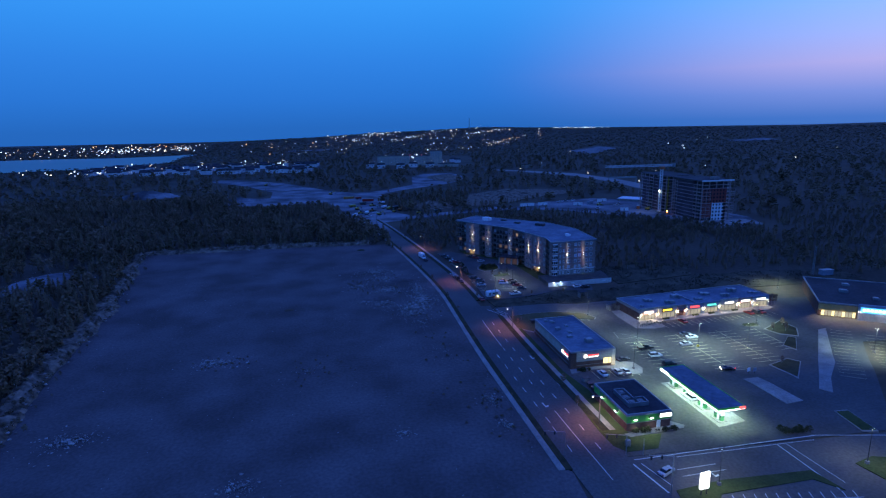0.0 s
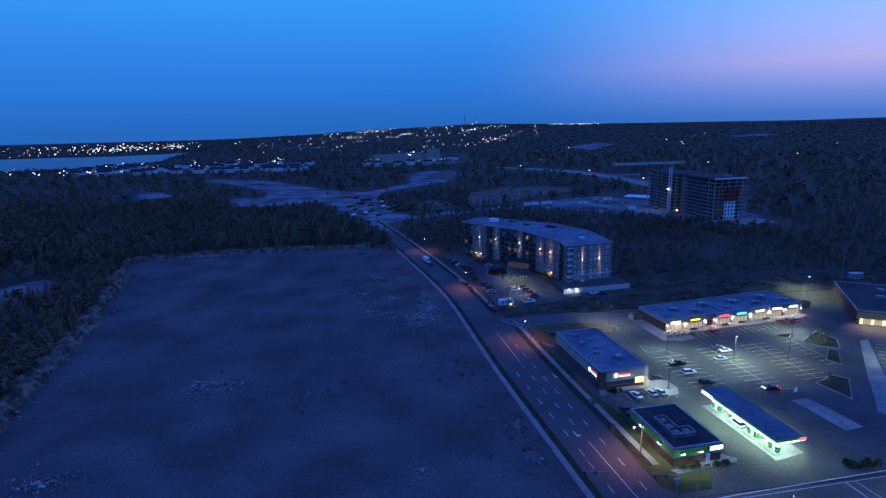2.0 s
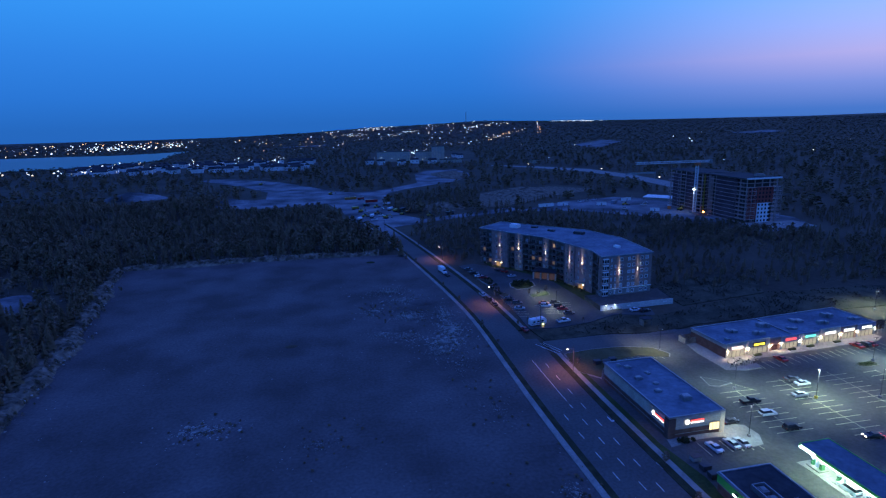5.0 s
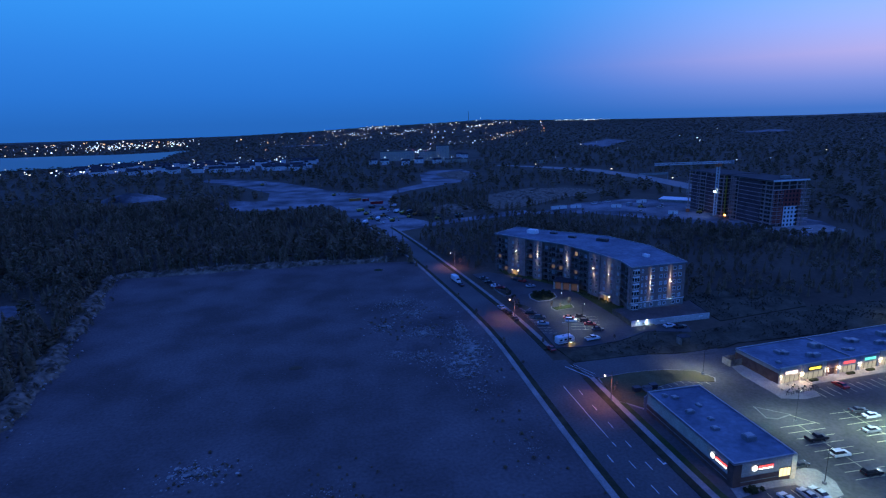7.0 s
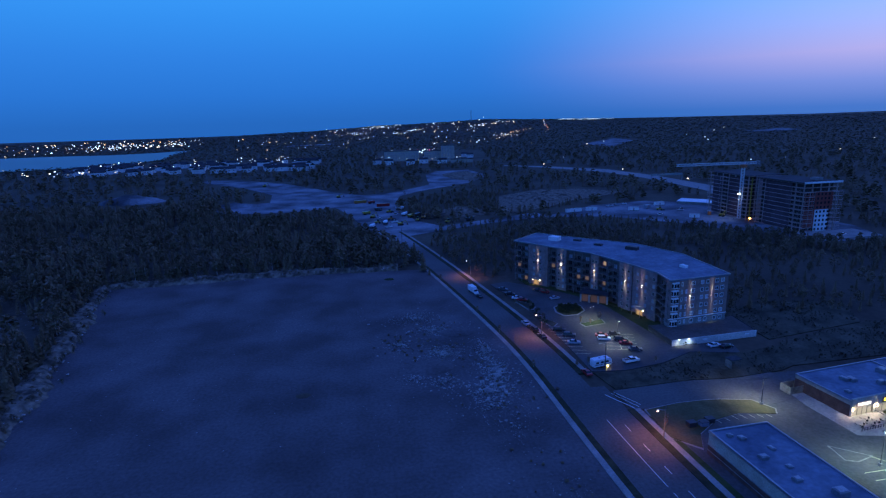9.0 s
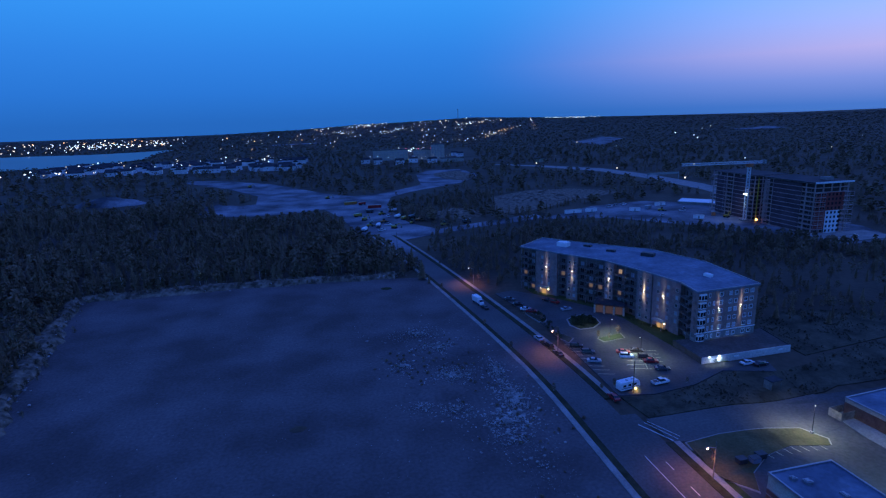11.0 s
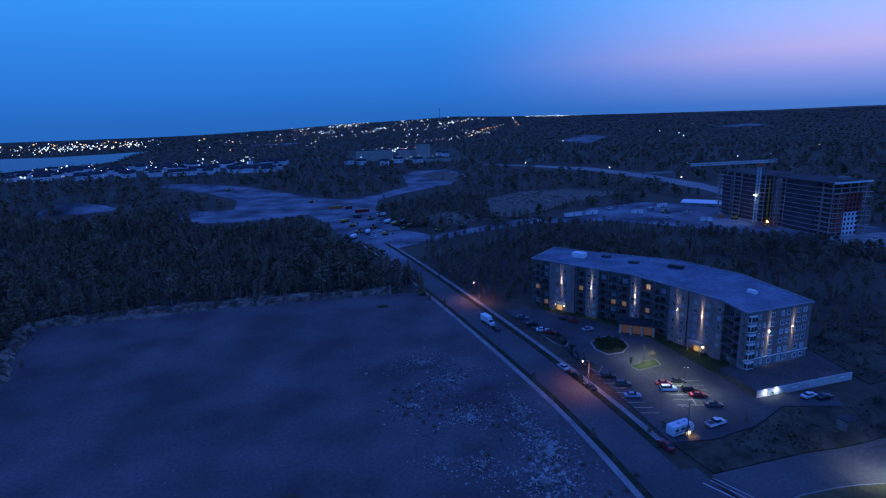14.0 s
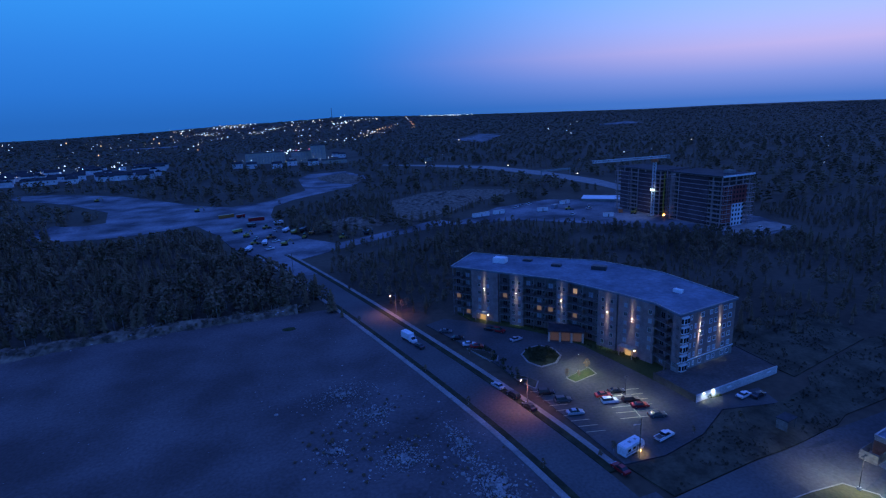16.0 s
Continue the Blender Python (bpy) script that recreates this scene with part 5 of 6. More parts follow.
def machine(x, y, turn, kind, colour):
    col = PAINT[colour]
    if kind == "dumper":
        t = thing("dump_truck", pose(x, y, 0, 0, 0, turn), f"{colour} dump truck parked on crushed rock", "truck", G4)
        part("tipper", loft([(-3.4, 1.3), (-3.9, 2.6), (1.0, 2.8), (1.4, 3.0), (1.0, 1.2)], 1.3, -0.1, 1.5), col, t)
        part("cab", boxes((1.5, 3.2, -1.1, 1.1, 0.9, 2.9), bevel=0.12), col, t)
        part("windscreen", boxes((3.15, 3.24, -0.9, 0.9, 1.9, 2.7)), M["glass"], t)
        part("chassis", boxes((-3.3, 3.3, -0.6, 0.6, 0.6, 1.2)), M["dark"], t)
        ws = (-2.4, -1.0, 2.4)
    elif kind == "excavator":
        t = thing("excavator", pose(x, y, 0, 0, 0, turn), f"{colour} excavator standing on crushed rock", "excavator", G4)
        part("house", boxes((-2.2, 1.4, -1.3, 1.3, 1.1, 2.3), bevel=0.1), col, t)
        part("cab", boxes((0.2, 1.6, 0.3, 1.3, 1.2, 3.0), bevel=0.08), M["glass"], t)
        for s in (-1, 1):
            part("track", boxes((-2.0, 2.0, s * 1.2 - 0.3, s * 1.2 + 0.3, 0, 0.95), bevel=0.2), M["tyre"], t)
        bm = bmesh.new(); rod(bm, (1.2, -0.3, 1.8), (4.0, -0.3, 4.2), 0.3, 0.22, 6); rod(bm, (4.0, -0.3, 4.2), (5.6, -0.3, 1.8), 0.22, 0.16, 6)
        part("boom", bm, col, t)
        part("bucket", boxes((5.0, 6.0, -0.8, 0.2, 0.7, 1.7), bevel=0.15), M["dark"], t)
        ws = ()
    elif kind == "loader":
        t = thing("wheel_loader", pose(x, y, 0, 0, 0, turn), f"{colour} wheel loader parked on crushed rock", "loader", G4)
        part("body", boxes((-2.6, 1.0, -0.9, 0.9, 0.9, 2.0), bevel=0.1), col, t)
        part("cab", boxes((-0.6, 0.9, -0.75, 0.75, 2.0, 3.3), bevel=0.08), M["glass"], t)
        bm = bmesh.new(); rod(bm, (0.9, 0, 1.8), (3.0, 0, 0.9), 0.2, n=6); part("arm", bm, col, t)
        part("bucket", loft([(2.6, 0.2), (3.0, 1.3), (3.2, 1.3), (4.0, 0.2)], 1.4, 0, 2), M["dark"], t)
        ws = (-1.8, 1.4)
    else:
        t = thing("cargo_container", pose(x, y, 0, 0, 0, turn), f"{colour} steel cargo container on crushed rock", "container", G4)
        part("shell", boxes((-6, 6, -1.25, 1.25, 0.1, 2.7), *[(-5.8 + 0.6 * k, -5.5 + 0.6 * k, -1.29, 1.29, 0.3, 2.5) for k in range(20)]), col, t)
        part("door", boxes((6.0, 6.06, -1.15, -0.03, 0.2, 2.6), (6.0, 6.06, 0.03, 1.15, 0.2, 2.6)), col, t)
        ws = ()
    for wx in ws:
        for s in (-1, 1):
            bm = bmesh.new(); rod(bm, (0, -0.25, 0), (0, 0.25, 0), 0.62, n=12)
            w = part("wheel", bm, M["tyre"], t); w.matrix_basis = pose(wx, s * 0.95, 0.62)
    return t


for x, y, t, k, c in ((-69.5, 448, 20, "dumper", "yellow"), (-64, 430, 50, "excavator", "yellow"), (-60, 403, 10, "loader", "yellow"), (-54, 399, 80, "dumper", "white"), (-49.5, 416, 15, "loader", "orange"), (-42.7, 391, -20, "excavator", "yellow"), (-55, 491, 5, "container", "red"), (-59.5, 465, -40, "dumper", "grey"), (-66, 512, 10, "dumper", "red"), (-77, 518, 15, "container", "orange"), (-37.7, 433, 60, "dumper", "white"), (-33, 424, 55, "dumper", "yellow"), (-28.6, 406, 70, "loader", "yellow"), (-27, 428, 45, "dumper", "grey"), (-23, 415, 60, "excavator", "orange"), (-50, 452, 30, "loader", "yellow"), (-40, 465, 20, "dumper", "white"), (12, 396, 20, "dumper", "grey"), (-6, 391, 15, "loader", "yellow"), (-101, 565, 15, "excavator", "yellow"), (-203, 700, 30, "excavator", "yellow"), (-64, 386, 70, "dumper", "white"), (200, 362, 30, "excavator", "yellow"), (170, 400, -20, "loader", "yellow")):
    machine(x, y, t, k, c)
for x, y, t, c in ((-47, 404, 15, "white"), (-58, 420, 70, "silver"), (-45, 440, 100, "white"), (-52, 384, 20, "white"), (-35, 445, 60, "grey"), (185, 395, 10, "white"), (192, 405, 60, "silver"), (160, 380, 30, "white"), (230, 283, 15, "white"), (140, 430, 15, "white"), (148, 434, 15, "silver"), (156, 437, 20, "white")):
    car(x, y, t, "pickup" if c == "white" else "suv", c, G4, f"{c} vehicle parked on the construction ground")

# ---- lamp posts, poles and signs ----
M["sodium"] = glow("street_lamp_glass", (1.0, 0.5, 0.25), 16.0)


def street_lamp(x, y, h, turn, lit=True):
    p = thing("street_lamp", pose(x, y, zg(x, y), 0, 0, turn), "wooden street pole with a lit orange lamp" if lit else "tall wooden utility pole beside the road", "street lamp", "street lamps")
    bm = bmesh.new(); rod(bm, (0, 0, -0.2), (0, 0, h + 1.0), 0.16, 0.11); part("pole", bm, M["bark"], p)
    bm = bmesh.new(); rod(bm, (0, 0, h - 0.4), (-1.9, 0, h + 0.1), 0.05, n=6); part("arm", bm, M["metal"], p)
    part("head", boxes((-2.6, -1.7, -0.17, 0.17, h + 0.02, h + 0.2), bevel=0.03), M["metal"], p)
    if lit:
        bm = bmesh.new(); rod(bm, (-2.2, 0, h - 0.22), (-2.2, 0, h + 0.05), 0.16, 0.22, 10)
        part("lamp", bm, M["sodium"], p)
        spot("street_light", pose(x, y, 0, 0, 0, turn) @ pose(-2.2, 0, h - 0.35), 1500, (1.0, 0.42, 0.2), 150, 0.9)


for x, y, h in ((9.9, 89.4, 8.2), (-0.6, 159.2, 8.2), (-13.2, 242.5, 8.2), (16.0, 15.5, 8.4)):
    street_lamp(x, y, h, 8)
for x, y, h in ((11.0, 128.6, 9.0), (-44.6, 325, 9.5)):
    street_lamp(x, y, h, 12, False)
M["lot_lens"] = glow("lot_lamp_glass", (0.95, 1.0, 0.7), 7.0)
for x, y, h, w in ((54.4, 74.0, 9, 3200), (73.4, 64.9, 9, 6000), (109.8, 83.9, 8, 4200), (41.3, 48.9, 9, 2600), (46.3, 103.6, 8, 2500), (91, 62, 9, 2000), (149, 124, 8, 4500), (130, 50, 9, 6000), (32.2, -13.0, 9, 900), (70.5, -10.5, 9, 900), (24.5, 150.6, 7, 2000), (22.6, 169.5, 6, 1500)):
    z = zg(x, y)
    p = thing("parking_lamp", pose(x, y, z, 0, 0, 5), "dark steel parking lot lamp post, lit", "lamp post", "parking lamps")
    part("base", boxes((-0.35, 0.35, -0.35, 0.35, 0, 0.75), bevel=0.05), mat("yellow_base", (0.5, 0.38, 0.05), rough=0.7) if w > 5500 and x < 80 else M["concrete"], p)
    bm = bmesh.new(); rod(bm, (0, 0, 0.7), (0, 0, h), 0.09, 0.07); part("pole", bm, M["dark"], p)
    for s in (-1, 1):
        hd = part("head", boxes((s * 0.45 - 0.3, s * 0.45 + 0.3, -0.22, 0.22, h, h + 0.16), bevel=0.03), M["dark"], p)
        part("lens", boxes((s * 0.45 - 0.22, s * 0.45 + 0.22, -0.16, 0.16, h - 0.03, h)), M["lot_lens"], hd)
    for s in (-0.45, 0.45):
        spot("parking_light", pose(x, y, z, 0, 0, 5) @ pose(s, 0, h - 0.12), w / 2, (0.68, 1.0, 0.8) if w > 2500 else (0.8, 0.95, 0.8), 160, 0.5)

for x, y, h in ((17.0, 1.0, 5.5), (20.9, 0.0, 4.5), (2.2, 3.0, 6.5), (20.2, -14.5, 9.5)):
    p = thing("signal_pole", pose(x, y, 0), "grey metal signal pole at the junction", "pole", "signal poles")
    bm = bmesh.new(); rod(bm, (0, 0, -0.1), (0, 0, h), 0.12, 0.09); part("pole", bm, M["metal"], p)
    if h > 5:
        bm = bmesh.new(); rod(bm, (0, 0, h - 0.3), (-5.2, 0.8, h), 0.07, 0.05, 6); part("mast_arm", bm, M["metal"], p)
        for q in (-2.4, -4.8):
            part("signal_head", boxes((q - 0.18, q + 0.18, 0.3, 0.62, h - 1.0, h - 0.1), bevel=0.03), M["dark"], p)
cb = thing("signal_cabinet", pose(19.0, 4.4, 0.1), "grey steel signal cabinet on the grass", "cabinet")
part("body", boxes((-0.6, 0.6, -0.4, 0.4, 0, 1.6), bevel=0.04), M["metal"], cb)
part("door", boxes((-0.5, 0.5, -0.43, -0.4, 0.15, 1.5)), M["stone"], cb)
py = thing("pylon_sign", pose(27.0, -15.6, 0, 0, 0, 10), "white lit pylon sign on two posts", "sign")
for x in (-0.7, 0.7):
    part("post", boxes((x - 0.1, x + 0.1, -0.1, 0.1, 0, 1.6)), M["dark"], py)
for k, z in enumerate((1.6, 2.9, 4.2)):
    part("panel", boxes((-1.1, 1.1, -0.25, 0.25, z, z + 1.2), bevel=0.03), M["white_glow"], py)
for x, y, c in ((75.2, 39.0, "white"), (77.0, 38.6, "blue_panel")):
    s = thing("menu_board", pose(x, y, zg(x, y), 0, 0, 20), "upright menu board on a small island", "sign", "menu boards")
    part("post", boxes((-0.08, 0.08, -0.08, 0.08, 0, 1.0)), M["dark"], s)
    part("board", boxes((-0.6, 0.6, -0.12, 0.12, 0.9, 2.1), bevel=0.03), M[c], s)
lt = thing("lattice_mast", pose(180, 139.5, 0), "thin steel mast beside a blue tank", "mast")
bm = bmesh.new(); lattice(bm, (0, 0, 0), (0, 0, 15), 0.7, 14, 0.06); part("mast", bm, M["metal"], lt)
tk = thing("blue_cabin", pose(186, 138, 0), "small blue cabin at the woodland edge", "cabin")
part("body", boxes((-3, 3, -1.4, 1.4, 0, 2.6), bevel=0.05), M["blue_panel"], tk)
part("roof", boxes((-3.2, 3.2, -1.6, 1.6, 2.6, 2.8)), M["metal"], tk)
gz = thing("bin_shelter", pose(51.6, 124.6, 0, 0, 0, 10), "dark timber bin shelter on the grass bank", "shelter")
for x in (-1.8, 1.8):
    for y in (-1.2, 1.2):
        part("post", boxes((x - 0.1, x + 0.1, y - 0.1, y + 0.1, -0.5, 2.2)), M["bark"], gz)
part("wall", boxes((-1.8, 1.8, 1.1, 1.2, -0.5, 2.0), (-1.8, -1.7, -1.1, 1.1, -0.5, 2.0)), M["bark"], gz)
part("roof", boxes((-2.1, 2.1, -1.5, 1.5, 2.2, 2.4)), M["dark_roof"], gz)
for x, y, c in ((19.5, 93.5, "dark"), (22.6, 93.2, "blue_panel"), (25.0, 94.4, "dark"), (21.8, 36.5, "dark"), (22.0, 33.6, "dark"), (21.5, 40, "stone")):
    d = thing("refuse_container", pose(x, y, 0.1, 0, 0, 6), "steel refuse container behind the shop", "bin", "refuse containers")
    part("body", loft([(-1.0, 0.15), (-1.1, 1.25), (1.1, 1.25), (1.0, 0.15)], 0.8, -0.05, 0.6), M[c], d)
    part("lid", boxes((-1.15, 1.15, -0.85, 0.85, 1.25, 1.35)), M["dark"], d)
    part("wheel", boxes((-0.9, -0.7, -0.7, 0.7, 0, 0.15), (0.7, 0.9, -0.7, 0.7, 0, 0.15)), M["tyre"], d)


# ---- woodland ----
def inside(poly, x, y):
    c, n = False, len(poly)
    for i in range(n):
        (x0, y0), (x1, y1) = poly[i], poly[i - 1]
        if (y0 > y) != (y1 > y) and x < (x1 - x0) * (y - y0) / (y1 - y0) + x0:
            c = not c
    return c


def nearer(poly, k=0.9):
    """The strip of low growth before a clearing, seen over the treetops."""
    return [(-65 + (x + 65) * k, 20 + (y - 20) * k) for x, y in poly]


OPEN = [
    [(-134, -400), (2, -400), (2, 0), (-24, 208), (-40, 268), (-70, 267), (-120, 269), (-165, 264), (-200, 262), (-181, 190), (-168, 135), (-157, 75), (-148, 34), (-140, -10)],
    [(-6, -400), (400, -400), (300, 60), (215, 126), (190, 150), (110, 162), (78, 168), (76, 200), (66, 222), (38, 246), (24, 256), (4, 240), (-6, 232), (-14, 252), (-26, 300), (-32, 340), (-34, 372), (-66, 380), (-60, 362), (-46, 300), (-34, 262)],
    EARTH, nearer(EARTH),
    [(66, 386), (122, 378), (155, 340), (184, 290), (210, 260), (256, 266), (270, 310), (268, 440), (234, 470), (180, 462), (128, 452), (90, 436)],
    [(262, 430), (300, 470), (308, 560), (296, 660), (272, 760), (213, 830), (150, 890), (130, 860), (180, 780), (235, 680), (250, 560), (240, 470)],
    [(62, 523), (104, 554), (153, 555), (194, 514), (119, 471), (87, 441), (53, 422), (44, 440)],
    [(-240, 165), (-212, 170), (-200, 215), (-230, 224), (-244, 200)],
    [(-362, 590), (-285, 575), (-290, 625), (-360, 630)], nearer([(-362, 590), (-285, 575), (-290, 625), (-360, 630)]),
    WATER,
    [(-560, 930), (-180, 900), (-150, 1060), (-330, 1200), (-640, 1180)],
    [(-60, 940), (140, 930), (190, 1340), (-60, 1360)],
    [(480, 1424), (677, 1680), (680, 1515), (493, 1245)],
    [(1190, 1800), (1450, 1930), (1380, 1740), (1230, 1710)],
    [(-370, 1840), (-200, 1880), (-210, 1980), (-360, 1940)],
]


def wooded(x, y):
    return not any(inside(p, x, y) for p in OPEN)


def leafy(seed, clumps, flat=False):
    """Crown of small tilted leaf sprays round a few limbs; unit height, so it can be scaled."""
    r = random.Random(seed)
    V, F = [], []
    for k in range(clumps):
        a, e = r.uniform(0, 6.283), r.random()
        h = 0.3 + 0.7 * r.random() ** 0.8
        rad = 0.24 * math.sin(math.pi * min(1, (h - 0.18) / 0.86)) ** 0.7 * (0.35 + 0.75 * e)
        c = Vector((rad * math.cos(a), rad * math.sin(a), h))
        s = r.uniform(0.045, 0.085) * (1.5 if flat else 1)
        u = Vector((r.uniform(-1, 1), r.uniform(-1, 1), r.uniform(-0.6, 0.6))).normalized() * s
        w = u.orthogonal().normalized() * s * r.uniform(0.6, 1.1)
        q = len(V)
        V += [c - u - w * 0.6, c + u * 0.9 - w, c + u + w * 0.8, c - u * 0.8 + w, c + u.cross(w).normalized() * s * 0.7]
        F += [(q, q + 1, q + 4), (q + 1, q + 2, q + 4), (q + 2, q + 3, q + 4), (q + 3, q, q + 4)]
    return V, F


def fir(seed, tiers, arms):
    """Ragged tiers of drooping boughs."""
    r = random.Random(seed)
    V, F = [], []
    for t in range(tiers):
        h = 0.14 + 0.84 * t / tiers
        rad = 0.2 * (1.04 - h) ** 0.85 + 0.012
        for k in range(arms):
            a = 6.283 * (k + r.uniform(-0.35, 0.35)) / arms + t
            L = rad * r.uniform(0.65, 1.2)
            d = Vector((math.cos(a), math.sin(a), 0)); n = Vector((-d.y, d.x, 0))
            q = len(V)
            V += [Vector((0, 0, h + 0.085)), d * L * 0.7 + n * L * 0.42 + Vector((0, 0, h)), d * L + Vector((0, 0, h - 0.05 * r.random())), d * L * 0.7 - n * L * 0.42 + Vector((0, 0, h))]
            F += [(q, q + 1, q + 2), (q, q + 2, q + 3)]
    q = len(V)
    V += [Vector((0.012, 0, 0.9)), Vector((-0.01, 0.01, 0.9)), Vector((0, -0.01, 0.9)), Vector((0, 0, 1.03))]
    F += [(q, q + 1, q + 3), (q + 1, q + 2, q + 3), (q + 2, q, q + 3)]
    return V, F


def stem(seed, limbs):
    r = random.Random(seed)
    bm = bmesh.new()
    top = Vector((r.uniform(-0.03, 0.03), r.uniform(-0.03, 0.03), 0.86))
    rod(bm, (0, 0, -0.02), top * 0.5, 0.016, 0.012, 5); rod(bm, top * 0.5, top, 0.012, 0.004, 5)
    for k in range(limbs):
        f = r.uniform(0.35, 0.8); a = r.uniform(0, 6.283)
        b = top * f
        rod(bm, b, b + Vector((0.15 * math.cos(a), 0.15 * math.sin(a), 0.17)), 0.006, 0.002, 4)
    bm.verts.ensure_lookup_table()
    V = [v.co.copy() for v in bm.verts]; F = [tuple(v.index for v in f.verts) for f in bm.faces]
    bm.verts.index_update(); F = [tuple(v.index for v in f.verts) for f in bm.faces]
    bm.free()
    return V, F


def merge(name, shapes, spots, material, label, category):
    """One mesh of many scaled copies: spots are (shape, x, y, z, size, turn, spread)."""
    vs, fs, n = [], [], 0
    arr = [(np.array([tuple(v) for v in V]), F) for V, F in shapes]
    for k, x, y, z, h, turn, wide in spots:
        A, F = arr[k]
        c, s = math.cos(turn), math.sin(turn)
        P = np.empty_like(A)
        P[:, 0] = x + (A[:, 0] * c - A[:, 1] * s) * h * wide
        P[:, 1] = y + (A[:, 0] * s + A[:, 1] * c) * h * wide
        P[:, 2] = z + A[:, 2] * h
        vs.append(P); fs += [tuple(i + n for i in f) for f in F]
        n += len(A)
    if not vs:
        return None
    ob = raw(name, np.concatenate(vs).tolist(), fs, material)
    return tagged(ob, label, category, "", "stuff")


rt = random.Random(11)
near_f = [fir(s, 9, 9) for s in range(4)]
near_l = [leafy(s, 46) for s in range(4)]
stems = [stem(s, 4) for s in range(4)]
firs, leafs, trunks = [], [], []
for x0, x1, y0, y1, step in ((-420, -40, 255, 545, 5.6), (-330, -134, -60, 262, 6.2), (-40, 230, 240, 392, 5.4), (70, 420, 140, 330, 6.0), (-30, 130, 425, 560, 6.0)):
    y = y0
    while y < y1:
        x = x0
        while x < x1:
            px, py = x + rt.uniform(-2.6, 2.6), y + rt.uniform(-2.6, 2.6)
            if wooded(px, py) and noise.noise((px * 0.03, py * 0.03, 0)) > -0.42:
                h = rt.uniform(6.5, 11.5) * (1.0 + 0.35 * noise.noise((px * 0.012, py * 0.012, 5)))
                k = rt.randrange(4)
                if px > -36:
                    h *= 0.62
                row = (k, px, py, -0.3, h, rt.uniform(0, 6.28), rt.uniform(0.85, 1.25))
                if rt.random() < 0.5 + 0.6 * noise.noise((px * 0.02, py * 0.02, 9)):
                    firs.append(row)
                else:
                    leafs.append(row); 
                trunks.append(row)
            x += step
        y += step
for name, sh, rows_, m, lab in (("conifer_wood", near_f, firs, "leaf", "dark conifer woodland round the gravel lot"), ("broadleaf_wood", near_l, leafs, "leaf_b", "thin spring-leaved woodland trees"), ("wood_trunks", stems, trunks, "bark", "bare grey trunks within the woodland")):
    merge(name, sh, rows_, M[m], lab, "trees")

# the middle distance and the far woods
mid = [fir(s + 20, 5, 6) for s in range(3)] + [leafy(s + 20, 14, True) for s in range(3)]
rows_ = []
for ring_ in range(26):
    r0 = 330 + ring_ * 34
    step = 9.5 + ring_ * 0.45
    for k in range(int(r0 * 2.0 / step)):
        a = radians(-52) + radians(118) * (k + rt.random()) / (r0 * 2.0 / step)
        r = r0 + rt.uniform(0, 34)
        px, py = -45 + r * math.sin(a), 20 + r * math.cos(a)
        near = (-420 < px < -40 and 255 < py < 545) or (-330 < px < -134 and py < 262) or (-40 < px < 230 and 240 < py < 392) or (70 < px < 420 and 140 < py < 330) or (-30 < px < 130 and 425 < py < 560)
        if not near and wooded(px, py):
            for _ in range(4):
                rows_.append((rt.randrange(6), px + rt.uniform(-7, 7), py + rt.uniform(-7, 7), -0.3, rt.uniform(5.5, 9.5), rt.uniform(0, 6.28), rt.uniform(1.2, 1.9)))
merge("distant_wood", mid, rows_, M["leaf"], "dark mixed woodland in the middle distance", "trees")
far_s = [leafy(s + 40, 7, True) for s in range(3)]
rows_ = []
for ring_ in range(40):
    r0 = 1210 * 1.035 ** ring_
    n = int(440 + ring_ * 4)
    for k in range(n):
        a = radians(-54) + radians(122) * (k + rt.random()) / n
        r = r0 * (1 + 0.035 * rt.random())
        px, py = -45 + r * math.sin(a), 20 + r * math.cos(a)
        if r < 4700 and wooded(px, py):
            h = rt.uniform(5, 9)
            rows_.append((rt.randrange(3), px, py, rise(px, py) - 2.0, h, rt.uniform(0, 6.28), r / 1210 * 2.3))
merge("far_wood", far_s, rows_, M["leaf"], "far dark woods towards the horizon", "trees")

# edge trees that can be told apart
protos = []
for k in range(6):
    t = thing("birch_tree" if k % 2 else "spruce_tree", pose(0, 0, 0), "pale slender leaf-thin tree at the woodland edge" if k % 2 else "dark ragged spruce at the woodland edge", "tree", "edge trees")
    V, F = stem(60 + k, 6)
    raw("trunk", [tuple(v) for v in V], F, M["birch"] if k % 2 and "birch" in M else M["bark"], t)
    V, F = leafy(70 + k, 60) if k % 2 else fir(70 + k, 11, 10)
    raw("crown", [tuple(v) for v in V], F, M["leaf_b"] if k % 2 else M["leaf"], t)
    protos.append(t)
EDGE = [(-143, 20), (-150, 34), (-160, 75), (-170, 135), (-184, 190), (-203, 262), (-165, 267), (-120, 272), (-70, 270), (-44, 270)]
used = set()
for a, b in zip(EDGE, EDGE[1:]):
    L = math.dist(a, b)
    for k in range(int(L / 4.2)):
        f = (k + rt.random()) / (L / 4.2)
        x, y = a[0] + (b[0] - a[0]) * f + rt.uniform(-4, 1), a[1] + (b[1] - a[1]) * f + rt.uniform(0, 5)
        i = rt.randrange(6)
        h = rt.uniform(6.5, 11)
        m = pose(x, y, -0.3, 0, 0, rt.uniform(0, 360)) @ Matrix.Scale(h, 4)
        if i not in used:
            used.add(i); protos[i].matrix_basis = m
        else:
            c = copy_thing(protos[i], m); c.matrix_basis = m
for i in range(6):
    if i not in used:
        protos[i].matrix_basis = pose(-60 - 5 * i, 275, -0.3) @ Matrix.Scale(9, 4)

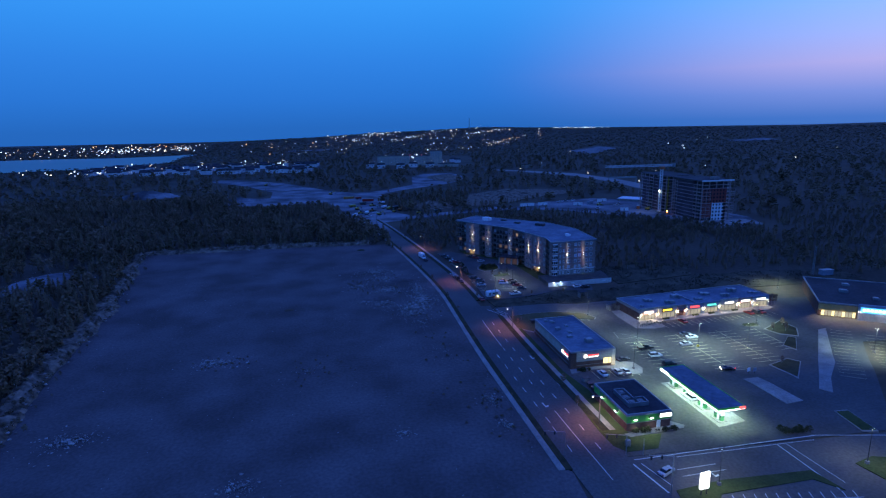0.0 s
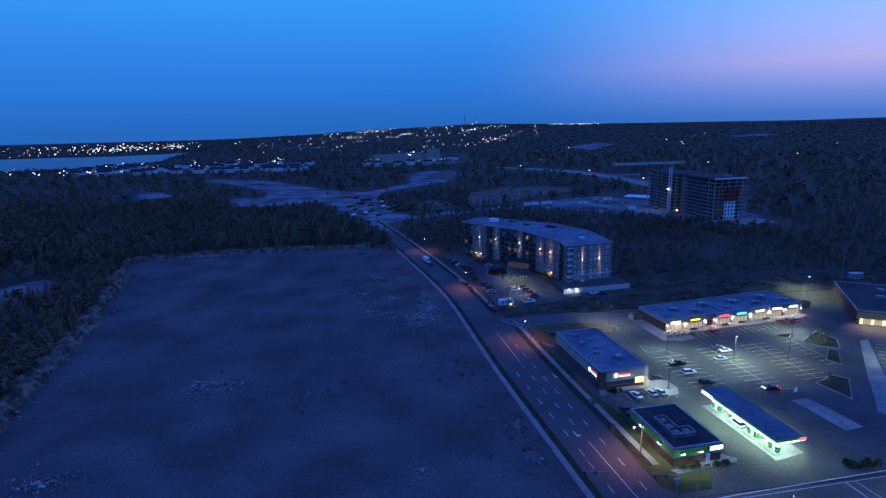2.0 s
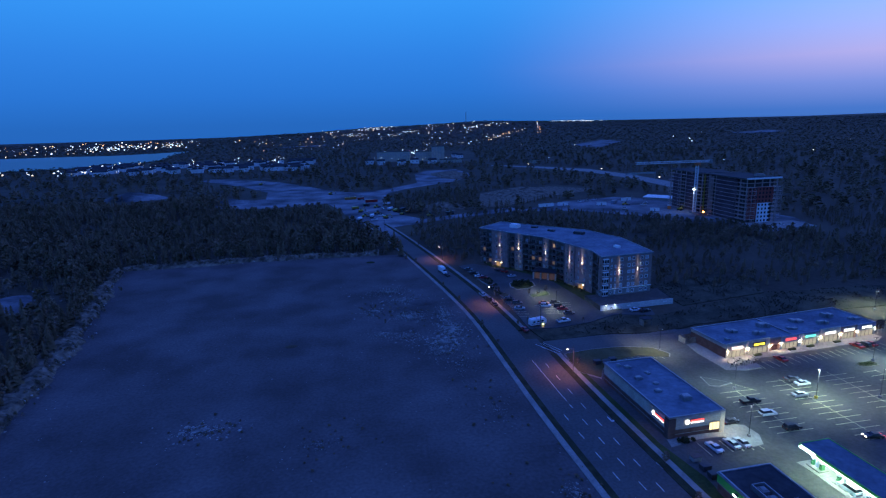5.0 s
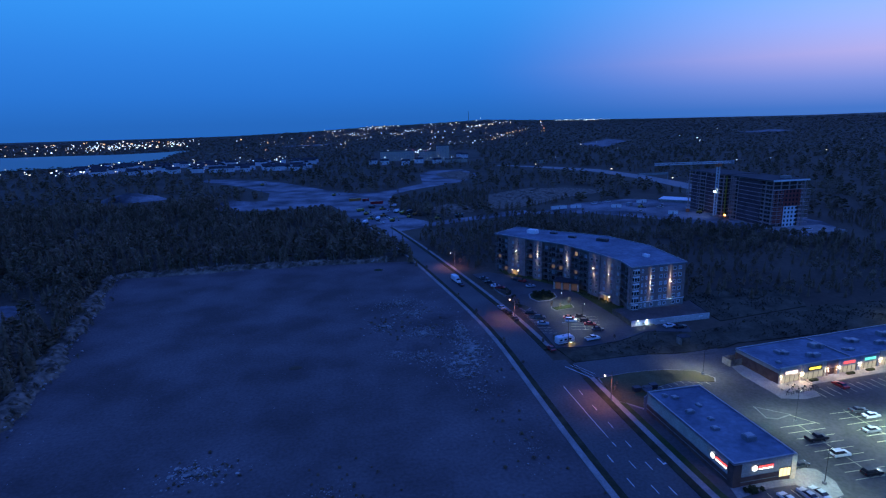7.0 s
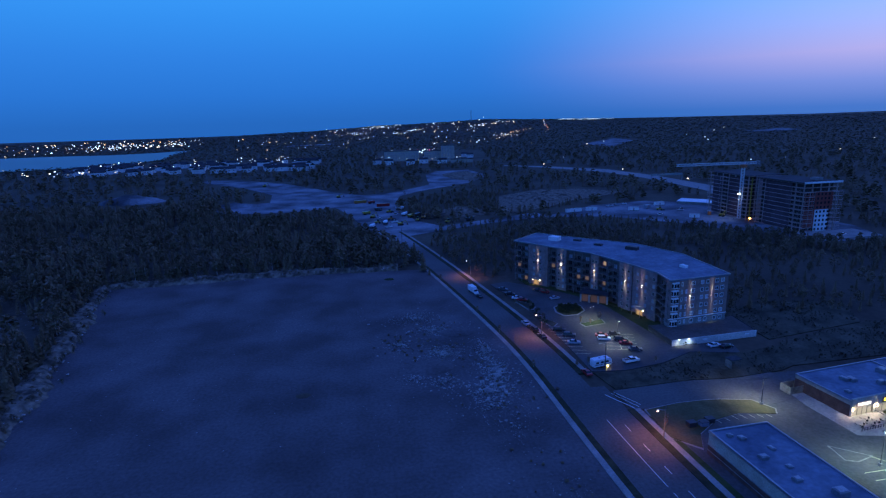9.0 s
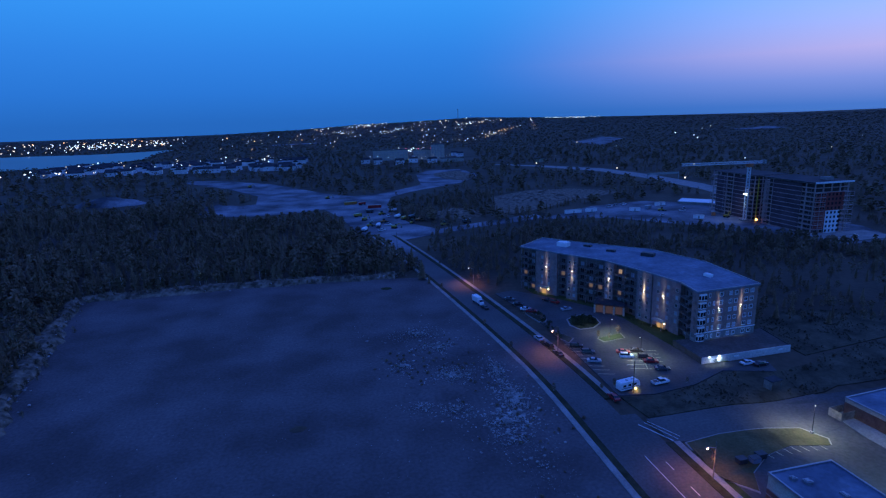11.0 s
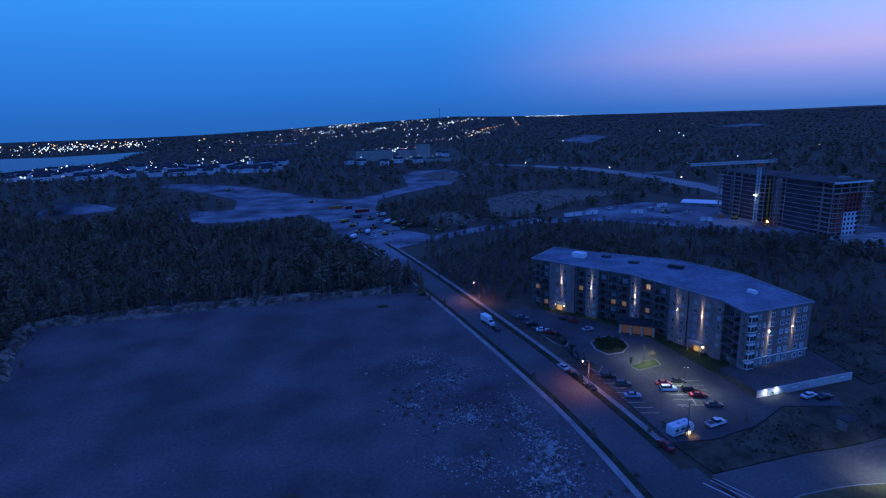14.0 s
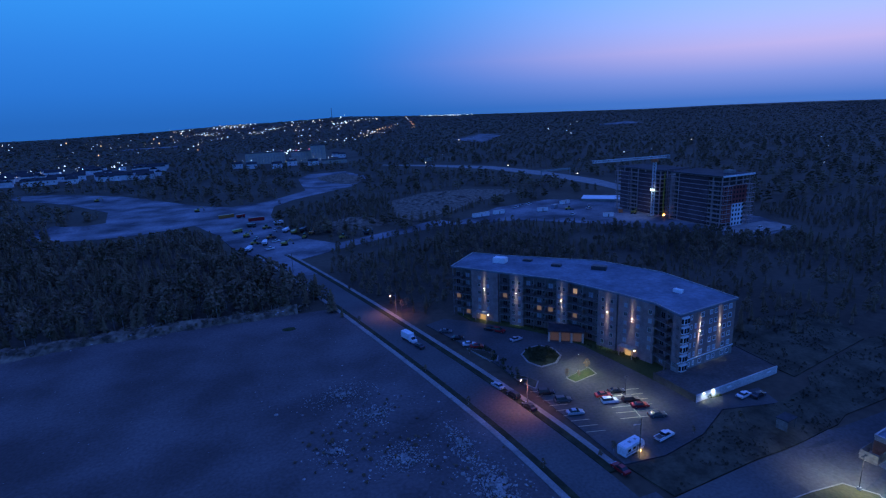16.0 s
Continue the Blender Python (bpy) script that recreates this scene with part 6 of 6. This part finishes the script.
# young street and lot trees, shrubs
for x, y, h, g in ((17.5, 168, 3.0, 0), (25.8, 170, 3.6, 0), (21, 167, 2.2, 0), (13.5, 95, 2.0, 1), (15.5, 98, 1.5, 1), (5.2, 176, 2.6, 1), (3.6, 190, 2.4, 1), (-1.6, 196, 2.2, 1), (115, 74, 3.6, 0), (111, 76, 3.0, 0), (118, 80, 3.2, 0), (93, 47, 2.6, 0), (smooth_left(166) + 2.5, 166, 2.6, 1), (smooth_left(134) + 2.5, 134, 2.6, 1), (smooth_left(190) + 2.5, 190, 2.2, 1), (smooth_left(132) + 16, 132, 2.2, 1), (14.2, 40, 3.2, 1), (13.8, 26, 3.0, 1), (131.5, 104.5, 5, 0), (133.5, 105, 4.6, 0), (44.5, 131.5, 2.4, 1), (29, 131, 2, 1), (7.3, 133, 2.6, 1), (smooth_left(240) + 2.5, 240, 2.5, 1), (smooth_left(290) + 2.5, 290, 2.5, 1), (smooth_left(282) + 16, 282, 2.2, 1)):
    m = pose(x, y, zg(x, y), 0, 0, rt.uniform(0, 360)) @ Matrix.Scale(h, 4)
    t = copy_thing(protos[1 + 2 * rt.randrange(3)], m)
    t.matrix_basis = m
    t.name = "young_tree"
    tagged(t, "young staked tree in mown grass", "tree", "young trees")


def shrubs(n, place, label, size=(0.4, 0.9), material="shrub"):
    rows2 = []
    for _ in range(n):
        x, y = place()
        rows2.append((rt.randrange(4), x, y, zg(x, y) - 0.2, rt.uniform(*size) * 1.5, rt.uniform(0, 6.28), 1.7))
    return merge("shrubs", near_l, rows2, M[material], label, "shrubs")


def disc_spot(cx, cy, rx, ry):
    a, r = rt.uniform(0, 6.28), rt.random() ** 0.5
    return cx + rx * r * math.cos(a), cy + ry * r * math.sin(a)


shrubs(70, lambda: disc_spot(18.4, 184.5, 5, 6), "dark low shrubs on the round island", (0.6, 1.2))
shrubs(60, lambda: (lambda f: (24 + 18 * f + rt.uniform(0.5, 3), 209 - 44 * f + rt.uniform(0, 3)))(rt.random()), "foundation shrubs along the apartment house")
shrubs(50, lambda: (lambda f: (43 + 3 * rt.random(), 142 + 14 * f))(rt.random()), "dark shrubs beside the podium", (0.6, 1.3))
shrubs(40, lambda: (rt.uniform(22.6, 35), rt.uniform(9.3, 10.5)), "shrub bed before the store", (0.5, 1.0))
shrubs(26, lambda: (rt.uniform(60, 68), rt.uniform(3.6, 5.2)), "dark hedge at the forecourt edge", (0.8, 1.4))
shrubs(30, lambda: disc_spot(23.5, 47.6, 2.2, 0.8), "shrub bed before the brick shop")
shrubs(24, lambda: (rt.uniform(102.5, 108.5), rt.uniform(81, 82.4)), "lamplit island shrubs", (0.5, 0.8))
shrubs(60, lambda: (lambda f: (2.5 - 0.1 * f + rt.uniform(0, 4), 170 + 30 * f))(rt.random()), "low shrubs between pavement and lot", (0.4, 0.9))

TURF = [[(17, 126.5), (31, 129.5), (44, 136), (58, 133), (76, 136), (84, 128), (66, 121.5), (45, 119.4), (30, 117.4), (9, 115.4)], [(76.5, 141.5), (120, 150.6), (132, 172), (100, 180), (76, 170)], [(62, 123), (140, 127), (200, 128), (200, 150), (120, 150), (80, 140)]]


def turf_spot():
    while True:
        x, y = rt.uniform(8, 200), rt.uniform(115, 180)
        if noise.noise((x * 0.09, y * 0.09, 2)) > -0.15 and any(inside(q, x, y) for q in TURF):
            return x, y


shrubs(1800, turf_spot, "brown tufts and low scrub on rough ground", (0.2, 0.6), "rough_grass")


# ---- rubble, banks and heaps ----
def stone_shape(seed):
    bm = bmesh.new()
    bmesh.ops.create_icosphere(bm, subdivisions=1, radius=0.5)
    r = random.Random(seed)
    for v in bm.verts:
        v.co *= r.uniform(0.65, 1.2); v.co.z = v.co.z * 0.7 + 0.12
    bm.verts.index_update()
    out = [v.co.copy() for v in bm.verts], [tuple(v.index for v in f.verts) for f in bm.faces]
    bm.free()
    return out


stones = [stone_shape(s) for s in range(6)]
rs = random.Random(21)
rows_ = []
for cx, cy, rx, ry, n, big_ in ((-46, 186, 12, 9, 260, 0.9), (-40, 172, 9, 6, 220, 1.0), (-38, 150, 8, 8, 300, 1.0), (-24, 150, 3.5, 9, 240, 0.9), (-23, 132, 5, 10, 420, 1.2), (-28, 121, 7, 7, 260, 1.2), (-53, 159, 5, 6, 130, 0.9), (-40, 129, 6, 5, 140, 0.9), (-50, 132, 6, 4, 90, 0.8), (-98.5, 73, 7, 4, 160, 1.1), (-36, 18, 2.5, 2, 40, 0.9), (-124, 27, 7, 5, 130, 1.0), (-66, 61, 7, 6, 70, 0.5), (-10, 33, 3, 5, 90, 0.7), (-74, 1, 5, 4, 90, 0.8), (-9, 19, 2.5, 4, 50, 0.7), (-29, 112, 8, 8, 160, 0.8), (-104, 267, 11, 4, 420, 1.5), (-60, 265, 8, 2.5, 120, 1.0), (-150, 262, 14, 2.5, 160, 1.0), (-25, 100, 9, 14, 110, 0.6), (-19, 70, 6, 14, 90, 0.5), (-226, 195, 12, 18, 260, 1.4)):
    for _ in range(int(n * 3.4)):
        a, r = rs.uniform(0, 6.28), abs(rs.gauss(0, 0.85))
        s = big_ * (0.12 + 0.42 * rs.random() ** 2) * (2.2 if rs.random() < 0.05 else 1)
        x, y = cx + rx * r * math.cos(a), cy + ry * r * math.sin(a)
        hump = 1.6 if cy > 260 else 0.5
        rows_.append((rs.randrange(6), x, y, max(0, hump * (1 - r)) - 0.1, s, rs.uniform(0, 6.28), rs.uniform(0.8, 1.4)))
for _ in range(2200):
    x, y = rs.uniform(-150, -2), rs.uniform(-20, 255)
    if inside(OPEN[0], x, y) and noise.noise((x * 0.04, y * 0.04, 4)) > -0.05:
        rows_.append((rs.randrange(6), x, y, -0.1, rs.uniform(0.12, 0.4), rs.uniform(0, 6.28), rs.uniform(0.8, 1.4)))
weeds = []
for _ in range(300):
    cx, cy, rx, ry = rs.choice(((-40, 172, 16, 14), (-36, 150, 14, 12), (-24, 130, 6, 22), (-26, 118, 12, 10), (-98, 73, 9, 6), (-52, 160, 9, 9), (-20, 70, 8, 30), (-66, 61, 10, 8), (-10, 28, 5, 16)))
    weeds.append((rs.randrange(4), cx + rs.gauss(0, 0.6) * rx, cy + rs.gauss(0, 0.6) * ry, -0.25, rs.uniform(0.4, 1.0), rs.uniform(0, 6.28), rs.uniform(1.4, 2.6)))
merge("weeds", near_l, weeds, M["leaf"], "dark weeds and brush among the rubble", "weeds")
merge("rubble", stones, rows_, M["rock"], "scattered grey blasted rock and rubble on gravel", "rubble")


def heap(name, cx, cy, rx, ry, h, material, label, seed, category="heap"):
    n, k = 28, 9
    V, F = [(cx, cy, h)], []
    for j in range(1, k + 1):
        for i in range(n):
            a = 6.2832 * i / n
            f = j / k
            w = 1 + 0.28 * noise.noise((math.cos(a) * 1.6 + seed, math.sin(a) * 1.6, j * 0.2))
            z = h * (1 - f ** 1.5) * (1 + 0.35 * noise.noise((cx + f * math.cos(a) * 4, cy + f * math.sin(a) * 4, seed)))
            V.append((cx + rx * f * w * math.cos(a), cy + ry * f * w * math.sin(a), z if j < k else -0.4))
    for i in range(n):
        F.append((0, 1 + i, 1 + (i + 1) % n))
    for j in range(k - 1):
        for i in range(n):
            a, b = 1 + j * n + i, 1 + j * n + (i + 1) % n
            F.append((a, a + n, b + n, b))
    return tagged(raw(name, V, F, material), label, category)


heap("earth_mound", -105, 268, 13, 4.5, 1.8, M["rock"], "low heap of broken rock at the woodland edge", 1)
heap("spoil_mound", -324, 598, 34, 17, 8, M["dirt"], "pale heap of crushed rock among trees", 2)
heap("spoil_mound", -196, 528, 26, 9, 4, M["dirt"], "pale heap of crushed rock among trees", 3)
heap("earth_mound", 10, 432, 22, 20, 5.5, M["bank_soil"], "bare earth heap beside the site road", 4)
heap("earth_mound", 106, 506, 40, 28, 6, M["bank_soil"], "broad bare earth heap", 5)
heap("earth_mound", 58, 735, 26, 60, 4, M["bank_soil"], "broad bare earth heap", 6)
heap("soil_patch", -82.7, 127.3, 2.4, 1.7, 0.35, M["soil"], "small dark mound of soil on gravel", 7, "mound")
heap("soil_patch", -54.6, 245, 3, 2, 0.6, M["shrub"], "dark brush heap on gravel", 8, "mound")
heap("spoil_mound", -226, 197, 14, 20, 2.4, M["dirt"], "pale rock outcrop among trees", 9)
heap("soil_patch", -31, 168, 7, 5, 0.8, M["field"], "low mound of grey gravel", 10, "mound")
heap("soil_patch", -44, 140, 9, 6, 0.9, M["field"], "low mound of grey gravel", 11, "mound")

# the raised earth bank round the lot
path = [(-128, -60), (-140, 10), (-147, 34), (-157, 75), (-166, 135), (-180, 190), (-199, 259), (-165, 262.5), (-120, 266.5), (-72, 265), (-48, 264)]
V, F, cols, cnt = [], [], 7, 0
for a, b in zip(path, path[1:]):
    L = math.dist(a, b)
    nx, ny = (b[1] - a[1]) / L, -(b[0] - a[0]) / L
    for k in range(int(L / 1.4)):
        f = k / int(L / 1.4)
        px, py = a[0] + (b[0] - a[0]) * f, a[1] + (b[1] - a[1]) * f
        wide = 5.5 + 4.5 * noise.noise((px * 0.05, py * 0.05, 1)) + 2.0 * noise.noise((px * 0.3, py * 0.3, 3))
        for c in range(cols):
            g = c / (cols - 1)
            h = math.sin(math.pi * g) ** 0.8 * (2.0 + 1.3 * noise.noise((px * 0.09, py * 0.09, c * 0.4))) + 0.9 * noise.noise((px * 0.45, py * 0.45, c * 1.7))
            V.append((px + nx * wide * (0.9 - g * 1.9) , py + ny * wide * (0.9 - g * 1.9), h if 0 < c < cols - 1 else -0.35))
        cnt += 1
for k in range(cnt - 1):
    for c in range(cols - 1):
        F.append((k * cols + c, k * cols + c + 1, (k + 1) * cols + c + 1, (k + 1) * cols + c))
setting(raw("bank", V, F, M["bank_soil"]), "rough brown earth bank round the gravel lot", "bank")
rows_ = []
for a, b in zip(path, path[1:]):
    for _ in range(int(math.dist(a, b) * 3.2)):
        f = rs.random()
        rows_.append((rs.randrange(6), a[0] + (b[0] - a[0]) * f + rs.gauss(0, 2.5), a[1] + (b[1] - a[1]) * f + rs.gauss(0, 1.6), 0.2 + rs.random(), rs.uniform(0.25, 1.1), rs.uniform(0, 6.28), 1.2))
rows3 = []
for a, b in zip(path, path[1:]):
    for _ in range(int(math.dist(a, b) * 2.6)):
        f = rs.random()
        rows3.append((rs.randrange(4), a[0] + (b[0] - a[0]) * f + rs.gauss(0, 3.2), a[1] + (b[1] - a[1]) * f + rs.gauss(0, 2.2), -0.3 + rs.random() * 0.9, rs.uniform(0.9, 2.6), rs.uniform(0, 6.28), rs.uniform(0.9, 1.6)))
merge("bank_brush", near_l, rows3, M["dry"], "dry tan brush along the earth bank", "brush")
merge("bank_stones", stones, rows_, M["rock"], "loose stones along the earth bank", "rubble")

# ---- houses, blocks and lights in the distance ----
M["siding"] = mat("pale_siding", (0.58, 0.58, 0.58), (0.72, 0.72, 0.72), 0.03, rough=0.8, fine=0.5)
rh = random.Random(5)
protoh = {}


def house(x, y, turn, w, d, h):
    key = (w, d, h)
    m = pose(x, y, -0.3, 0, 0, turn)
    if key in protoh:
        return copy_thing(protoh[key], m)
    o = thing("house", m, "small pale-sided house with a pitched roof", "house", "distant houses")
    part("wall", boxes((-w / 2, w / 2, -d / 2, d / 2, 0, h)), M["siding"], o)
    bm = bmesh.new()
    v = [bm.verts.new(p) for p in ((-w / 2 - 0.4, -d / 2 - 0.4, h), (w / 2 + 0.4, -d / 2 - 0.4, h), (w / 2 + 0.4, d / 2 + 0.4, h), (-w / 2 - 0.4, d / 2 + 0.4, h), (-w / 2 - 0.4, 0, h + d * 0.35), (w / 2 + 0.4, 0, h + d * 0.35))]
    for f in ((0, 1, 5, 4), (2, 3, 4, 5), (0, 4, 3), (1, 2, 5), (3, 2, 1, 0)):
        bm.faces.new([v[i] for i in f])
    part("roof", bm, M["dark_roof"], o)
    for k in range(2):
        part("window", boxes((-w / 4 + k * w / 2 - 0.8, -w / 4 + k * w / 2 + 0.8, -d / 2 - 0.06, -d / 2, h * 0.5, h * 0.5 + 1.4)), M["glass"], o)
    protoh[key] = o
    return o


for k in range(150):
    row = k % 5
    f = rh.random()
    x = -600 + 440 * f + rh.uniform(-8, 8)
    y = 930 + row * 44 + rh.uniform(-8, 8) + (1 - f) * 40
    house(x, y, rh.choice((8, 98, 12)), *rh.choice(((12, 9, 6), (15, 10, 6.5), (10, 9, 7), (22, 11, 7))))
for k in range(14):
    house(*((-39, 977), (-2, 955), (24, 985), (55, 960), (-60, 1000))[k % 5], 4, 15, 10, 7) if k < 5 else house(-60 + rh.uniform(0, 200), 1075 + rh.uniform(0, 60), rh.choice((8, 98)), 12, 9, 6)
for x, y, w, d, h, t in ((-12, 1062, 66, 16, 19, -5), (46, 1036, 34, 16, 19, -5), (72, 1015, 24, 18, 29, -5), (92, 975, 40, 14, 6, -4), (226, 890, 16, 12, 6, 10)):
    o = thing("apartment_block", pose(x, y, -0.3, 0, 0, t), "distant pale apartment block with rows of windows", "building", "distant blocks")
    part("wall", boxes((-w / 2, w / 2, -d / 2, d / 2, 0, h)), M["beige"], o)
    part("roof", boxes((-w / 2 - 0.5, w / 2 + 0.5, -d / 2 - 0.5, d / 2 + 0.5, h, h + 0.8)), M["dark_roof"], o)
    for s in range(int(h / 3.2)):
        for k in range(int(w / 5)):
            put("window", shared(("block_window",), lambda: boxes((-0.9, 0.9, -0.15, 0.05, 0, 1.4)), M["blue_panel"]), o, pose(-w / 2 + 2.5 + k * 5, -d / 2, 1 + s * 3.2))

LIGHTS = {"warm": [], "white": [], "orange": [], "red": []}


def lamp_at(a, r, kinds, size, hmax=8):
    x, y = -45 + r * math.sin(radians(a)), 20 + r * math.cos(radians(a))
    LIGHTS[rh.choice(kinds)].append((x, y, rise(x, y) + rh.uniform(5, hmax + 4), 1.9 * size * (r / 1000) * rh.choice((0.45, 0.5, 0.6, 0.75, 1.15))))


def lights(n, az0, az1, r0, r1, kinds, size, hmax=8, bias=1.0):
    for _ in range(n):
        lamp_at(rh.uniform(az0, az1), 1 / (1 / r1 + (1 / r0 - 1 / r1) * rh.random() ** bias), kinds, size, hmax)


def lit_street(n, a0, r0, a1, r1, kinds, size):
    """A row of lamps along a street, with uneven gaps."""
    for k in range(n):
        f = (k + rh.uniform(-0.4, 0.4)) / n
        lamp_at(a0 + (a1 - a0) * f, r0 + (r1 - r0) * f + rh.uniform(-25, 25), kinds, size)


lights(150, -36, -17, 2160, 3500, ("white", "white", "warm", "orange"), 0.75, 14)
lights(75, -26.5, -18.5, 2170, 2700, ("white", "white", "white", "warm"), 1.0, 12)
lit_street(14, -34, 2060, -24, 2010, ("warm", "white"), 1.0)
lights(80, -35, -9, 1010, 1220, ("white", "white", "warm", "warm"), 0.95, 8)
lights(40, -16, -3, 1500, 3200, ("white", "warm", "orange"), 0.8, 12)
lights(85, -6, 16, 1900, 4300, ("white", "white", "warm"), 0.75, 16, 0.9)
for k in range(13):
    a, r = rh.uniform(-5, 14), rh.uniform(1700, 4000)
    lit_street(rh.randrange(7, 15), a, r, a + rh.uniform(1.0, 3.2), r + rh.uniform(-60, 260), ("white", "white", "warm"), 0.8)
lit_street(16, 5, 1560, 12, 1700, ("white", "warm"), 0.9)
lit_street(12, 12, 1800, 15.5, 2600, ("orange", "warm"), 0.9)
lit_street(26, 0.5, 1240, 6.5, 1200, ("white", "red", "white"), 1.2)
lit_street(16, -1.0, 990, 9.5, 960, ("warm", "white"), 0.9)
lit_street(12, 16.95, 2300, 16.65, 3900, ("orange", "white"), 0.55)
lit_street(8, 17.25, 2300, 16.95, 3000, ("red", "orange"), 0.5)
lights(70, 17.9, 22.0, 4150, 4300, ("white", "white", "warm"), 0.5, 2)
lit_street(22, 20.5, 4300, 23.6, 4320, ("white",), 0.45)
lights(14, 26, 56, 700, 2400, ("warm", "white"), 0.7, 8)
lights(6, 15, 25, 860, 1500, ("white", "warm"), 0.8, 6)
for x, y in ((-400, 1100), (-392, 1102), (-560, 1230), (196, 812), (268, 690), (286, 560)):
    LIGHTS["warm"].append((x, y, 5, 1.6))
for kind, c, p in (("warm", (1.0, 0.8, 0.6), 1.3), ("white", (0.6, 0.78, 1.0), 1.5), ("orange", (1.0, 0.5, 0.2), 1.3), ("red", (1.0, 0.15, 0.3), 1.4)):
    V, F = [], []
    for x, y, z, s in LIGHTS[kind]:
        q = len(V)
        V += [(x, y, z + s / 2), (x, y, z - s / 2), (x - s / 2, y - s / 2, z), (x + s / 2, y - s / 2, z), (x + s / 2, y + s / 2, z), (x - s / 2, y + s / 2, z)]
        F += [(q, q + 2 + i, q + 2 + (i + 1) % 4) for i in range(4)] + [(q + 1, q + 2 + (i + 1) % 4, q + 2 + i) for i in range(4)]
    tagged(raw("town_lights", V, F, glow(kind + "_town_light", c, p)), f"scattered {kind} lights of the distant town", "lights", "", "stuff")
bm = bmesh.new(); lattice(bm, (640, 4150, 40), (640, 4150, 125), 3, 10, 0.5)
tagged(link("radio_mast", bm, M["metal"]), "far thin radio mast over the town", "mast")
bm = bmesh.new()
for x0, x1, y in ((258, 286, 590),):
    box(bm, x0, x0 + 0.6, y, y + 0.6, 0, 7); box(bm, x1 + 10, x1 + 10.6, y, y + 0.6, 0, 7); box(bm, x0, x1 + 10.6, y, y + 0.6, 6, 8)
tagged(link("sign_gantry", bm, M["metal"]), "steel sign gantry over the highway", "gantry")
